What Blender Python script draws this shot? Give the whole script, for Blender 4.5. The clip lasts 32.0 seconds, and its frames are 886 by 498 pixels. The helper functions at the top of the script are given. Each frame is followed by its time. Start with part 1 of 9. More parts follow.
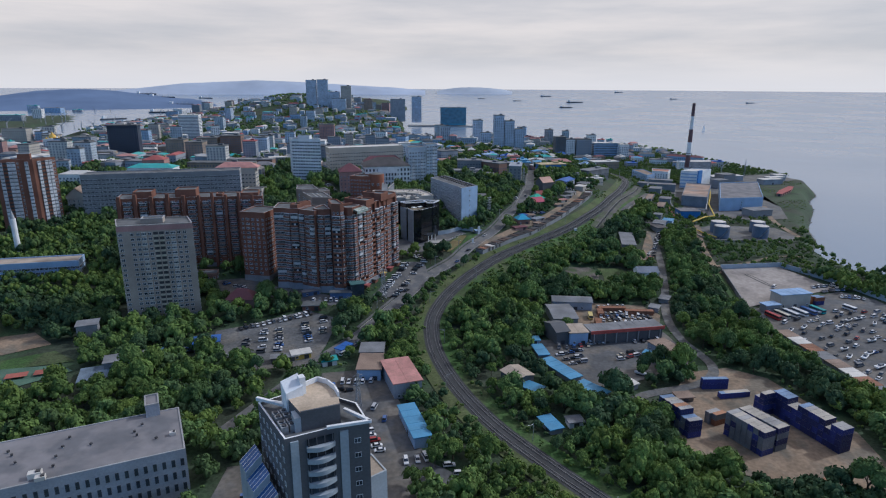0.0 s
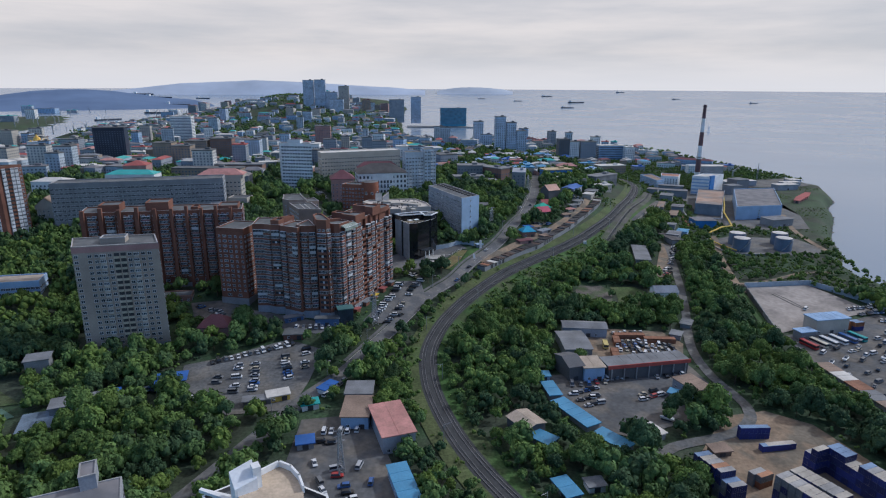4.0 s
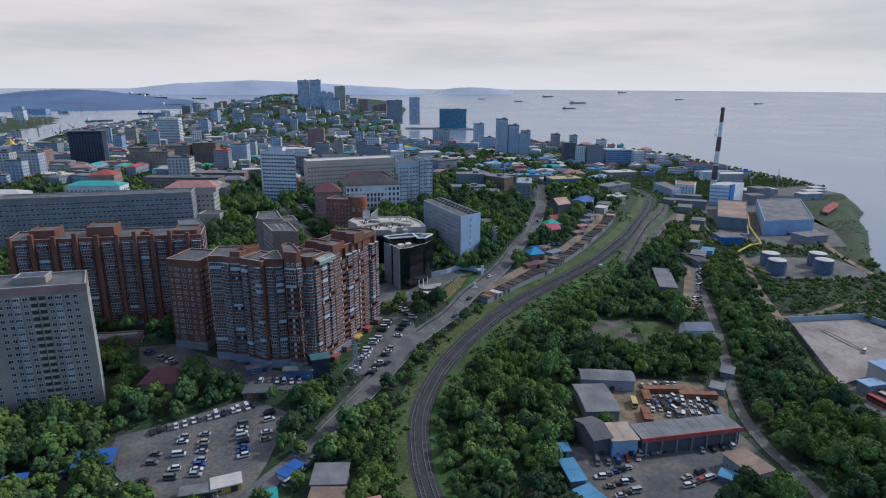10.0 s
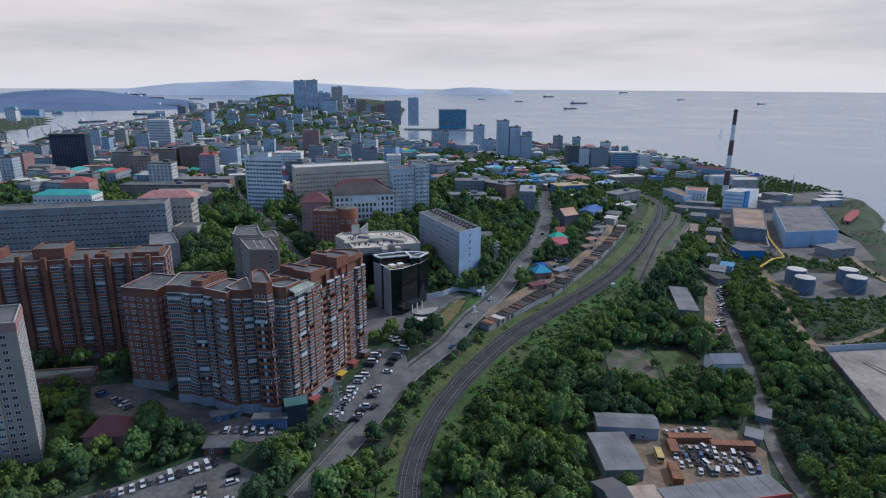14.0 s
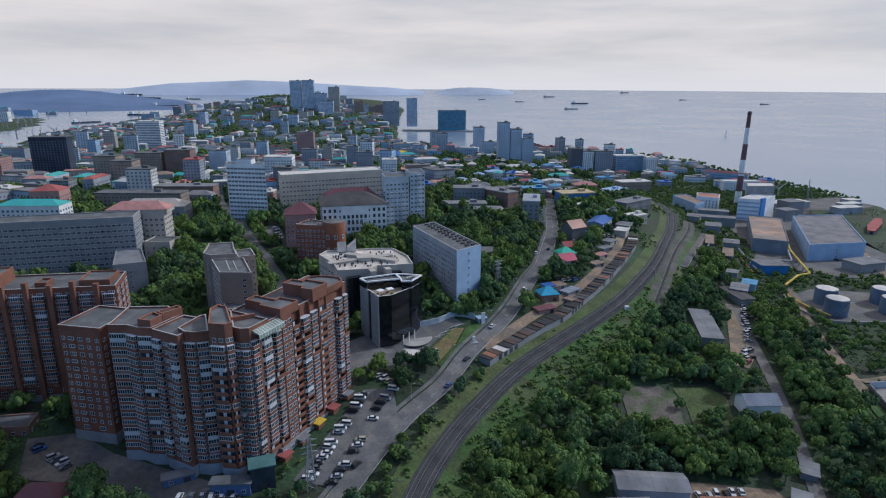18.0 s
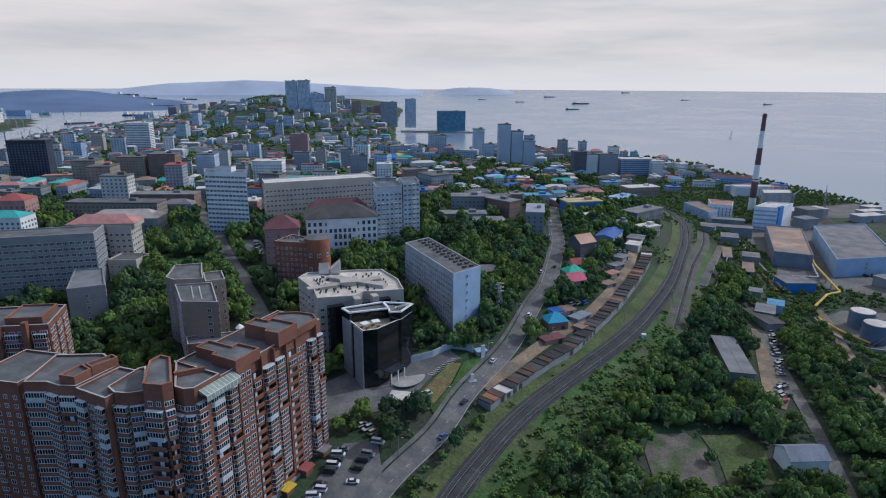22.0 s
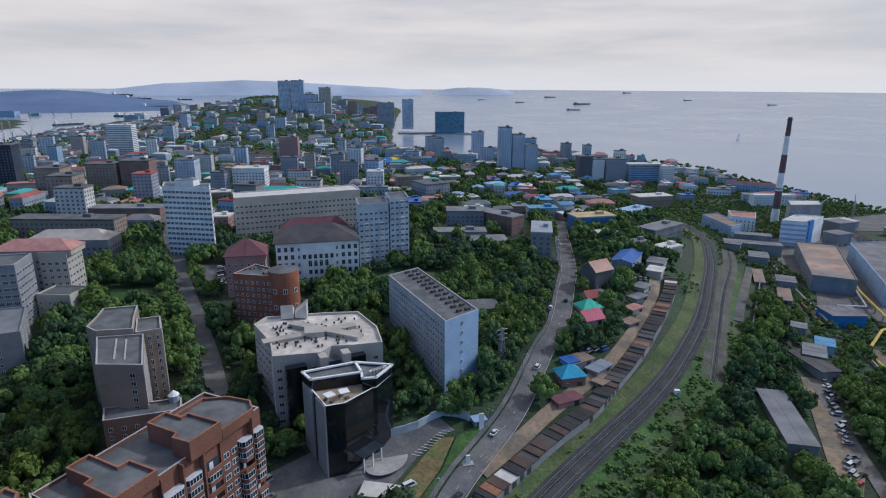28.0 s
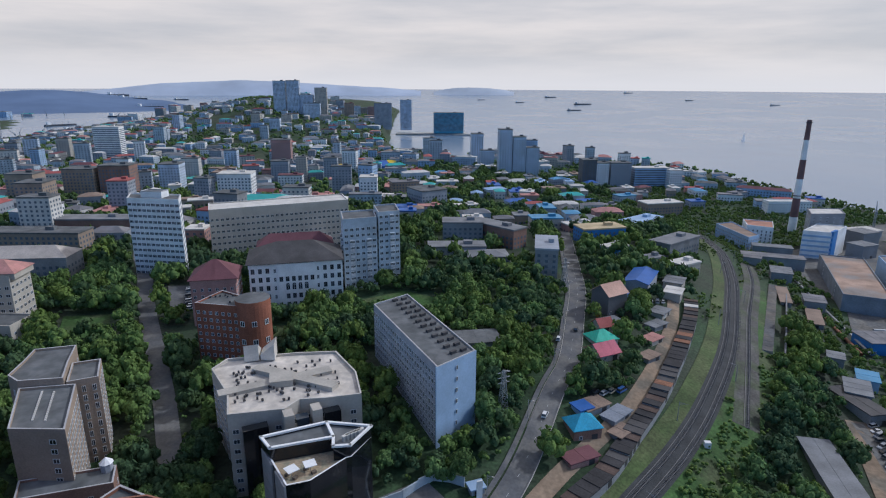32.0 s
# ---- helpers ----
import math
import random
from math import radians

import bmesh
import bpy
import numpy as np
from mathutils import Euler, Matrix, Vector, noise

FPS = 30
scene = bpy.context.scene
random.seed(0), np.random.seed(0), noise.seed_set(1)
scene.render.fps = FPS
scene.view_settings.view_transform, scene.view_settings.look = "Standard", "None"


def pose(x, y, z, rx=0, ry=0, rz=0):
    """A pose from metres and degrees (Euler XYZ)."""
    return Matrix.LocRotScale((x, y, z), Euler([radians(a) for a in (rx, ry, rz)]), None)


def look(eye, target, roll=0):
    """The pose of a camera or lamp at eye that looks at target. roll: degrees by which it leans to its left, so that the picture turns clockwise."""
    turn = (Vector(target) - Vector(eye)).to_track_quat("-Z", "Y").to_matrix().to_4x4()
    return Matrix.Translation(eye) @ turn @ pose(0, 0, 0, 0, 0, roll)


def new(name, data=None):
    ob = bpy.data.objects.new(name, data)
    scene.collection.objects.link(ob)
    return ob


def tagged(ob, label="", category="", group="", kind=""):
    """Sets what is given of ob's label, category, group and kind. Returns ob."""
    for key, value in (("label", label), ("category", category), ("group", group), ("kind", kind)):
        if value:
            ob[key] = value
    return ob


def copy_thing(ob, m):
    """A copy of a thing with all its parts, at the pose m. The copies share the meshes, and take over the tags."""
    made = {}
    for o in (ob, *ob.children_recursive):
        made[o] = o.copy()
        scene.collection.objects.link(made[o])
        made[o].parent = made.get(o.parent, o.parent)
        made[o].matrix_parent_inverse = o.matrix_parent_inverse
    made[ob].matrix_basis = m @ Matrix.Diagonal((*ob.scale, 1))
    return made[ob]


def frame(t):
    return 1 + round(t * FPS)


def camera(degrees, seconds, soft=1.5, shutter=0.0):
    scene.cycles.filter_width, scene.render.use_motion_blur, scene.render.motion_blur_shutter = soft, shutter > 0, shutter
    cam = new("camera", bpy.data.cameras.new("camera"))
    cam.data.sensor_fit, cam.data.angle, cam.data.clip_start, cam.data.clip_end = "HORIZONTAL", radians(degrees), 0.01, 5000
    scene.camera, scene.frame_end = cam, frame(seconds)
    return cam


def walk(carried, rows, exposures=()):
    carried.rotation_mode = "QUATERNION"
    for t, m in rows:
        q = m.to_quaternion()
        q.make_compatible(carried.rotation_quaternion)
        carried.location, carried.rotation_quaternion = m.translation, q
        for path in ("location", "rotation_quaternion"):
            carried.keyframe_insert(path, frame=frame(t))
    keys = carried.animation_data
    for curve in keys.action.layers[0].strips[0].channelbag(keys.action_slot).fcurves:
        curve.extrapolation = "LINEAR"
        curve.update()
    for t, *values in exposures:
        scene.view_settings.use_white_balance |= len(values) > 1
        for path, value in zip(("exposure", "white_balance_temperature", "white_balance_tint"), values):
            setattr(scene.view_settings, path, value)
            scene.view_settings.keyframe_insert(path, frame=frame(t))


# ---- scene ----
import functools

cam = camera(73.5, 32.0, soft=1.15)
PATH = [
    (0, (0.00, 0.00, 140.58), (-7.53, 136.63, 102.66), 0.29),
    (2, (-0.59, 19.56, 141.17), (-8.14, 156.19, 103.23), 0.29),
    (4, (-1.08, 39.06, 141.74), (-8.64, 175.69, 103.78), 0.29),
    (6, (-1.46, 58.50, 142.29), (-9.03, 195.12, 104.32), 0.29),
    (8, (-1.75, 77.88, 142.83), (-9.33, 214.49, 104.84), 0.29),
    (10, (-1.96, 97.19, 143.35), (-9.54, 233.80, 105.35), 0.29),
    (12, (-2.07, 116.44, 143.84), (-9.65, 253.05, 105.83), 0.29),
    (14, (-2.11, 135.62, 144.32), (-9.69, 272.23, 106.29), 0.29),
    (16, (-2.08, 154.74, 144.77), (-9.66, 291.34, 106.73), 0.29),
    (18, (-1.99, 173.79, 145.20), (-9.55, 310.39, 107.15), 0.29),
    (20, (-1.83, 192.77, 145.60), (-9.38, 329.37, 107.54), 0.29),
    (22, (-1.62, 211.69, 145.98), (-9.16, 348.28, 107.91), 0.29),
    (24, (-1.36, 230.53, 146.33), (-8.88, 367.12, 108.24), 0.29),
    (26, (-1.06, 249.31, 146.65), (-8.56, 385.90, 108.55), 0.29),
    (28, (-0.73, 268.02, 146.94), (-8.19, 404.60, 108.84), 0.29),
    (30, (-0.36, 286.65, 147.20), (-7.80, 423.24, 109.09), 0.29),
    (32, (0.03, 305.21, 147.43), (-7.37, 441.80, 109.31), 0.29),
]
walk(cam, [(t, look(eye, target, roll)) for t, eye, target, roll in PATH], [(0, 0, 5200, 10), (32, 0, 5200, 10)])

# ---- light ----
SUN_EL, SUN_AZ = radians(38), radians(66)   # azimuth from +y towards +x
world = bpy.data.worlds.new("sky")
scene.world = world
world.use_nodes = True
wn, wl = world.node_tree.nodes, world.node_tree.links
wn.clear()
w_out, w_bg = wn.new("ShaderNodeOutputWorld"), wn.new("ShaderNodeBackground")
w_sky = wn.new("ShaderNodeTexSky")
w_sky.sky_type, w_sky.sun_disc = "NISHITA", False
w_sky.sun_elevation, w_sky.sun_rotation = SUN_EL, SUN_AZ
w_sky.air_density, w_sky.dust_density = 1.2, 1.2
w_tc, w_map = wn.new("ShaderNodeTexCoord"), wn.new("ShaderNodeMapping")
w_map.inputs["Scale"].default_value = (1.7, 1.7, 13.0)
w_noise, w_ramp = wn.new("ShaderNodeTexNoise"), wn.new("ShaderNodeValToRGB")
w_noise.inputs["Scale"].default_value, w_noise.inputs["Detail"].default_value = 1.5, 6.0
w_noise.inputs["Roughness"].default_value = 0.55
w_ramp.color_ramp.elements[0].position, w_ramp.color_ramp.elements[0].color = 0.36, (6.76, 5.85, 4.94, 1)
w_ramp.color_ramp.elements[1].position, w_ramp.color_ramp.elements[1].color = 0.62, (9.1, 7.45, 5.9, 1)
w_sep = wn.new("ShaderNodeSeparateXYZ")
w_haze = wn.new("ShaderNodeMapRange")
w_haze.inputs["From Min"].default_value, w_haze.inputs["From Max"].default_value = 0.0, 0.05
w_haze.inputs["To Min"].default_value, w_haze.inputs["To Max"].default_value = 1.0, 0.0
w_mixh, w_mix = wn.new("ShaderNodeMix"), wn.new("ShaderNodeMix")
w_mixh.data_type = w_mix.data_type = "RGBA"
w_mixh.inputs[7].default_value = (8.8, 7.6, 6.4, 1)
w_dot, w_cover = wn.new("ShaderNodeVectorMath"), wn.new("ShaderNodeMapRange")
w_dot.operation = "DOT_PRODUCT"
w_dot.inputs[1].default_value = (0.28, 0.88, 0.30)   # the overcast lies ahead, towards the sun; behind it thins to clear sky
w_cover.inputs["From Min"].default_value, w_cover.inputs["From Max"].default_value = -0.2, 0.5
w_cover.inputs["To Min"].default_value, w_cover.inputs["To Max"].default_value = 0.06, 0.96
wl.new(w_tc.outputs["Generated"], w_dot.inputs[0])
wl.new(w_dot.outputs["Value"], w_cover.inputs["Value"])
wl.new(w_cover.outputs[0], w_mix.inputs[0])
wl.new(w_tc.outputs["Generated"], w_map.inputs["Vector"])
wl.new(w_map.outputs[0], w_noise.inputs["Vector"])
wl.new(w_noise.outputs["Fac"], w_ramp.inputs[0])
wl.new(w_tc.outputs["Generated"], w_sep.inputs[0])
wl.new(w_sep.outputs["Z"], w_haze.inputs["Value"])
wl.new(w_haze.outputs[0], w_mixh.inputs[0])
wl.new(w_ramp.outputs[0], w_mixh.inputs[6])
w_gain = wn.new("ShaderNodeVectorMath")   # the clear part of the sky
w_gain.operation = "MULTIPLY"
w_gain.inputs[1].default_value = (0.74, 0.95, 1.16)
wl.new(w_sky.outputs[0], w_gain.inputs[0])
wl.new(w_gain.outputs[0], w_mix.inputs[6])
wl.new(w_mixh.outputs[2], w_mix.inputs[7])
wl.new(w_mix.outputs[2], w_bg.inputs[0])
wl.new(w_bg.outputs[0], w_out.inputs[0])
w_bg.inputs[1].default_value = 0.096

sun = new("sun", bpy.data.lights.new("sun", "SUN"))
sun.data.energy, sun.data.angle, sun.data.color = 1.9, radians(3), (1.0, 0.91, 0.80)
sun.matrix_world = look((0, 0, 0), (-math.sin(SUN_AZ) * math.cos(SUN_EL), -math.cos(SUN_AZ) * math.cos(SUN_EL), -math.sin(SUN_EL)))

# ---- materials ----
MATS = {}


def mat(name, col, rough=0.85, metal=0.0, grain=0.12, stain=0.2, scale=1.5, big=0.12, bump=0.0, rnd=0.0, second=None, spec=0.3, tint_scale=None):
    """A surface whose colour varies at two scales in metres; second: a colour that shows through in patches."""
    if name in MATS:
        return MATS[name]
    m = bpy.data.materials.new(name)
    m.use_nodes = True
    n, l = m.node_tree.nodes, m.node_tree.links
    b = n["Principled BSDF"]
    b.inputs["Roughness"].default_value, b.inputs["Metallic"].default_value = rough, metal
    b.inputs["Specular IOR Level"].default_value = spec
    g = n.new("ShaderNodeNewGeometry")
    fine, wide = n.new("ShaderNodeTexNoise"), n.new("ShaderNodeTexNoise")
    fine.inputs["Scale"].default_value, fine.inputs["Detail"].default_value = scale, 3.0
    wide.inputs["Scale"].default_value, wide.inputs["Detail"].default_value = big, 4.0
    for t in (fine, wide):
        l.new(g.outputs["Position"], t.inputs["Vector"])
    r1, r2 = n.new("ShaderNodeMapRange"), n.new("ShaderNodeMapRange")
    for r, t, a in ((r1, fine, grain), (r2, wide, stain)):
        r.inputs["From Min"].default_value, r.inputs["From Max"].default_value = 0.3, 0.7
        r.inputs["To Min"].default_value, r.inputs["To Max"].default_value = 1 - a, 1 + a
        l.new(t.outputs["Fac"], r.inputs["Value"])
    mul = n.new("ShaderNodeMath")
    mul.operation = "MULTIPLY"
    l.new(r1.outputs[0], mul.inputs[0])
    l.new(r2.outputs[0], mul.inputs[1])
    last = mul.outputs[0]
    if rnd:
        info, r3, m2 = n.new("ShaderNodeObjectInfo"), n.new("ShaderNodeMapRange"), n.new("ShaderNodeMath")
        r3.inputs["To Min"].default_value, r3.inputs["To Max"].default_value = 1 - rnd, 1 + rnd
        m2.operation = "MULTIPLY"
        l.new(info.outputs["Random"], r3.inputs["Value"])
        l.new(last, m2.inputs[0])
        l.new(r3.outputs[0], m2.inputs[1])
        last = m2.outputs[0]
    v = n.new("ShaderNodeVectorMath")
    v.operation = "SCALE"
    v.inputs[0].default_value = col[:3]
    if second:
        mixc, ramp = n.new("ShaderNodeMix"), n.new("ShaderNodeValToRGB")
        third = n.new("ShaderNodeTexNoise")
        third.inputs["Scale"].default_value, third.inputs["Detail"].default_value = tint_scale or big * 2.3, 5.0
        l.new(g.outputs["Position"], third.inputs["Vector"])
        ramp.color_ramp.elements[0].position, ramp.color_ramp.elements[1].position = 0.45, 0.6
        l.new(third.outputs["Fac"], ramp.inputs[0])
        mixc.data_type = "RGBA"
        l.new(ramp.outputs[0], mixc.inputs[0])
        mixc.inputs[6].default_value, mixc.inputs[7].default_value = (*col[:3], 1), (*second[:3], 1)
        l.new(mixc.outputs[2], v.inputs[0])
    l.new(last, v.inputs["Scale"])
    l.new(v.outputs[0], b.inputs["Base Color"])
    if bump:
        bp = n.new("ShaderNodeBump")
        bp.inputs["Strength"].default_value, bp.inputs["Distance"].default_value = min(1.0, bump), bump
        l.new(fine.outputs["Fac"], bp.inputs["Height"])
        l.new(bp.outputs[0], b.inputs["Normal"])
    MATS[name] = m
    return m


def leafy(name, col, second):
    m = mat(name, col, rough=0.8, grain=0.4, stain=0.3, scale=1.6, big=0.12, bump=0.4, rnd=0.25, second=second, tint_scale=0.035, spec=0.12)
    n, l = m.node_tree.nodes, m.node_tree.links
    b, out = n["Principled BSDF"], n["Material Output"]
    tl, mx = n.new("ShaderNodeBsdfTranslucent"), n.new("ShaderNodeMixShader")   # leaves let some light through
    l.new(b.inputs["Base Color"].links[0].from_socket, tl.inputs["Color"])
    mx.inputs[0].default_value = 0.12
    l.new(b.outputs[0], mx.inputs[1])
    l.new(tl.outputs[0], mx.inputs[2])
    l.new(mx.outputs[0], out.inputs["Surface"])
    return m


M_GRASS = mat("grass", (0.038, 0.068, 0.030), grain=0.35, stain=0.35, scale=0.8, big=0.05, bump=0.3, second=(0.048, 0.060, 0.038), tint_scale=0.03)
M_VERGE = mat("verge_grass", (0.055, 0.112, 0.028), grain=0.35, stain=0.3, scale=0.9, big=0.07, bump=0.3, second=(0.075, 0.095, 0.04), tint_scale=0.05)
M_OLIVE = mat("olive_grass", (0.088, 0.108, 0.042), grain=0.35, stain=0.3, scale=0.9, big=0.07, bump=0.3, second=(0.075, 0.11, 0.035), tint_scale=0.06)
M_DRY = mat("dry_grass", (0.20, 0.155, 0.07), grain=0.3, stain=0.3, scale=0.9, second=(0.10, 0.12, 0.04), tint_scale=0.12)
M_DIRT = mat("dirt", (0.27, 0.20, 0.135), grain=0.2, stain=0.25, scale=0.6, big=0.08, bump=0.1, second=(0.17, 0.145, 0.11), tint_scale=0.1)
M_GRAVEL = mat("gravel", (0.135, 0.137, 0.137), grain=0.25, stain=0.25, scale=0.7, big=0.07, second=(0.165, 0.155, 0.138), tint_scale=0.09)
M_ASPHALT = mat("asphalt", (0.125, 0.127, 0.132), grain=0.15, stain=0.22, scale=0.9, big=0.08, second=(0.17, 0.165, 0.155), tint_scale=0.14)
M_YARD = mat("worn_asphalt", (0.108, 0.110, 0.113), grain=0.2, stain=0.3, scale=0.5, big=0.06, second=(0.16, 0.145, 0.125), tint_scale=0.08)
M_CONC = mat("concrete", (0.40, 0.38, 0.35), grain=0.15, stain=0.2, scale=1.0)
M_APRON = mat("concrete_apron", (0.36, 0.32, 0.285), grain=0.12, stain=0.2, scale=0.4, big=0.05, second=(0.28, 0.25, 0.225), tint_scale=0.07)
M_CINDER = mat("cinders", (0.10, 0.095, 0.088), grain=0.3, stain=0.3, scale=1.0, big=0.1, second=(0.085, 0.10, 0.06), tint_scale=0.08)
M_BALLAST = mat("ballast", (0.052, 0.054, 0.056), grain=0.3, stain=0.25, scale=2.0, big=0.15)
M_STEEL = mat("rail_steel", (0.22, 0.22, 0.23), rough=0.5, metal=0.7)
M_WOODPOLE = mat("weathered_wood", (0.16, 0.13, 0.10), grain=0.25)
M_WHITE = mat("white_paint", (0.80, 0.80, 0.79), grain=0.06, stain=0.12)
M_CREAM = mat("cream_plaster", (0.48, 0.44, 0.38), grain=0.07, stain=0.12)
M_GREYW = mat("grey_plaster", (0.27, 0.275, 0.285), grain=0.1, stain=0.15)
M_BEIGE = mat("beige_panel", (0.37, 0.32, 0.27), grain=0.08, stain=0.12)
M_PINKB = mat("pink_band", (0.40, 0.24, 0.22), grain=0.08, stain=0.12)
M_BRICK = mat("red_brick", (0.205, 0.095, 0.064), grain=0.2, stain=0.2, scale=2.5)
M_BRICKD = mat("brown_brick", (0.26, 0.16, 0.125), grain=0.18, stain=0.18, scale=2.5)
M_BRICKP = mat("pink_brick", (0.42, 0.25, 0.22), grain=0.15, stain=0.15, scale=2.0)
M_TAN = mat("tan_brick", (0.33, 0.262, 0.205), grain=0.12, stain=0.15, scale=2.0)
M_BLUEW = mat("pale_blue_panel", (0.35, 0.47, 0.64), grain=0.06, stain=0.12)
M_SLABW = mat("slab_panel", (0.34, 0.36, 0.40), grain=0.1, stain=0.15)
# Walls of the distant town, with the haze mixed into the base colour.
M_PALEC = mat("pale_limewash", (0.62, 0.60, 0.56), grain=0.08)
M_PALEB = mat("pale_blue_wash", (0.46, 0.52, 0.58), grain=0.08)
M_DARKG = mat("dark_grey_panel", (0.13, 0.13, 0.135), grain=0.1, stain=0.12)
M_BLACKG = mat("black_glass", (0.012, 0.014, 0.018), rough=0.08, grain=0.1, stain=0.2, spec=0.6)
M_GLASS = mat("window_glass", (0.045, 0.055, 0.07), rough=0.12, grain=0.2, stain=0.3, rnd=0.5, spec=0.5)
M_GLASSB = mat("blue_glazing", (0.055, 0.072, 0.095), rough=0.15, grain=0.15, stain=0.3, rnd=0.4, spec=0.5)
M_FRAME = mat("window_frame", (0.72, 0.74, 0.76), grain=0.05, stain=0.1, rough=0.5)
M_ROOF = mat("felt_roof", (0.115, 0.122, 0.125), grain=0.12, stain=0.25, scale=0.5, big=0.12, second=(0.15, 0.155, 0.158), tint_scale=0.15)
M_ROOFL = mat("pale_roof", (0.23, 0.22, 0.225), grain=0.08, stain=0.15, scale=0.3, big=0.06, second=(0.165, 0.165, 0.175), tint_scale=0.11)
M_ROOFW = mat("light_roof", (0.62, 0.59, 0.54), grain=0.08, stain=0.15, scale=0.5)
M_RED = mat("red_roof", (0.36, 0.11, 0.10), grain=0.1, stain=0.15)
M_SALMON = mat("salmon_roof", (0.50, 0.25, 0.22), grain=0.1, stain=0.15, second=(0.42, 0.22, 0.19))
M_MAROON = mat("maroon_roof", (0.17, 0.075, 0.085), grain=0.1, stain=0.15)
M_TEAL = mat("teal_roof", (0.06, 0.38, 0.36), grain=0.08, stain=0.15, rough=0.5)
M_TEALG = mat("dull_teal_sheet", (0.10, 0.20, 0.19), grain=0.1, rough=0.5)
M_BLUE = mat("blue_roof", (0.10, 0.28, 0.46), grain=0.08, stain=0.15, rough=0.5)
M_BLUES = mat("strong_blue_panel", (0.06, 0.20, 0.50), grain=0.08, stain=0.15, rough=0.5)
M_BLUED = mat("deep_blue_sheet", (0.045, 0.13, 0.40), grain=0.08, stain=0.15, rough=0.5)
M_RUST = mat("rusty_sheet", (0.25, 0.12, 0.07), grain=0.25, stain=0.3, rough=0.7)
M_SLATE = mat("grey_sheet", (0.20, 0.205, 0.215), grain=0.12, stain=0.25, rough=0.7)
M_CHARCOAL = mat("charcoal_sheet", (0.085, 0.08, 0.08), grain=0.12, stain=0.25, rough=0.75)
M_TANR = mat("tan_sheet", (0.40, 0.33, 0.26), grain=0.15, stain=0.25, rough=0.7)
M_BROWNR = mat("brown_sheet", (0.26, 0.19, 0.145), grain=0.15, stain=0.25, rough=0.7)
# Dark metal, and the painted shade in open balcony recesses.
M_DARK = mat("dark_metal", (0.06, 0.06, 0.065), rough=0.5)
M_GREYM = mat("grey_metal", (0.38, 0.39, 0.40), rough=0.45, metal=0.4)
M_TIRE = mat("tyre", (0.02, 0.02, 0.02))
M_BARK = mat("bark", (0.10, 0.075, 0.055), grain=0.3)
LEAVES = [leafy("leaves_mid", (0.092, 0.150, 0.052), (0.122, 0.184, 0.050)), leafy("leaves_dark", (0.066, 0.112, 0.054), (0.088, 0.138, 0.052)), leafy("leaves_light", (0.150, 0.215, 0.050), (0.110, 0.175, 0.050))]


def sea_mat():
    m = bpy.data.materials.new("sea_water")
    m.use_nodes = True
    n, l = m.node_tree.nodes, m.node_tree.links
    b = n["Principled BSDF"]
    b.inputs["Base Color"].default_value = (0.21, 0.28, 0.37, 1)
    b.inputs["Roughness"].default_value, b.inputs["IOR"].default_value = 0.34, 1.33
    g, t, bp = n.new("ShaderNodeNewGeometry"), n.new("ShaderNodeTexNoise"), n.new("ShaderNodeBump")
    t.inputs["Scale"].default_value, t.inputs["Detail"].default_value = 0.09, 5.0
    bp.inputs["Strength"].default_value, bp.inputs["Distance"].default_value = 0.55, 0.4
    w, r = n.new("ShaderNodeTexNoise"), n.new("ShaderNodeMapRange")
    w.inputs["Scale"].default_value, w.inputs["Detail"].default_value = 0.004, 4.0
    r.inputs["To Min"].default_value, r.inputs["To Max"].default_value = 0.13, 0.28
    l.new(g.outputs["Position"], t.inputs["Vector"])
    l.new(g.outputs["Position"], w.inputs["Vector"])
    l.new(w.outputs["Fac"], r.inputs["Value"])
    l.new(r.outputs[0], b.inputs["Roughness"])
    l.new(t.outputs["Fac"], bp.inputs["Height"])
    l.new(bp.outputs[0], b.inputs["Normal"])
    return m


M_SEA = sea_mat()

# ---- builders ----
# The plan below is drawn in units of K metres; the last lines of the script bring it to metres.
K = 1.42
U = 1 / K   # one metre on the plan


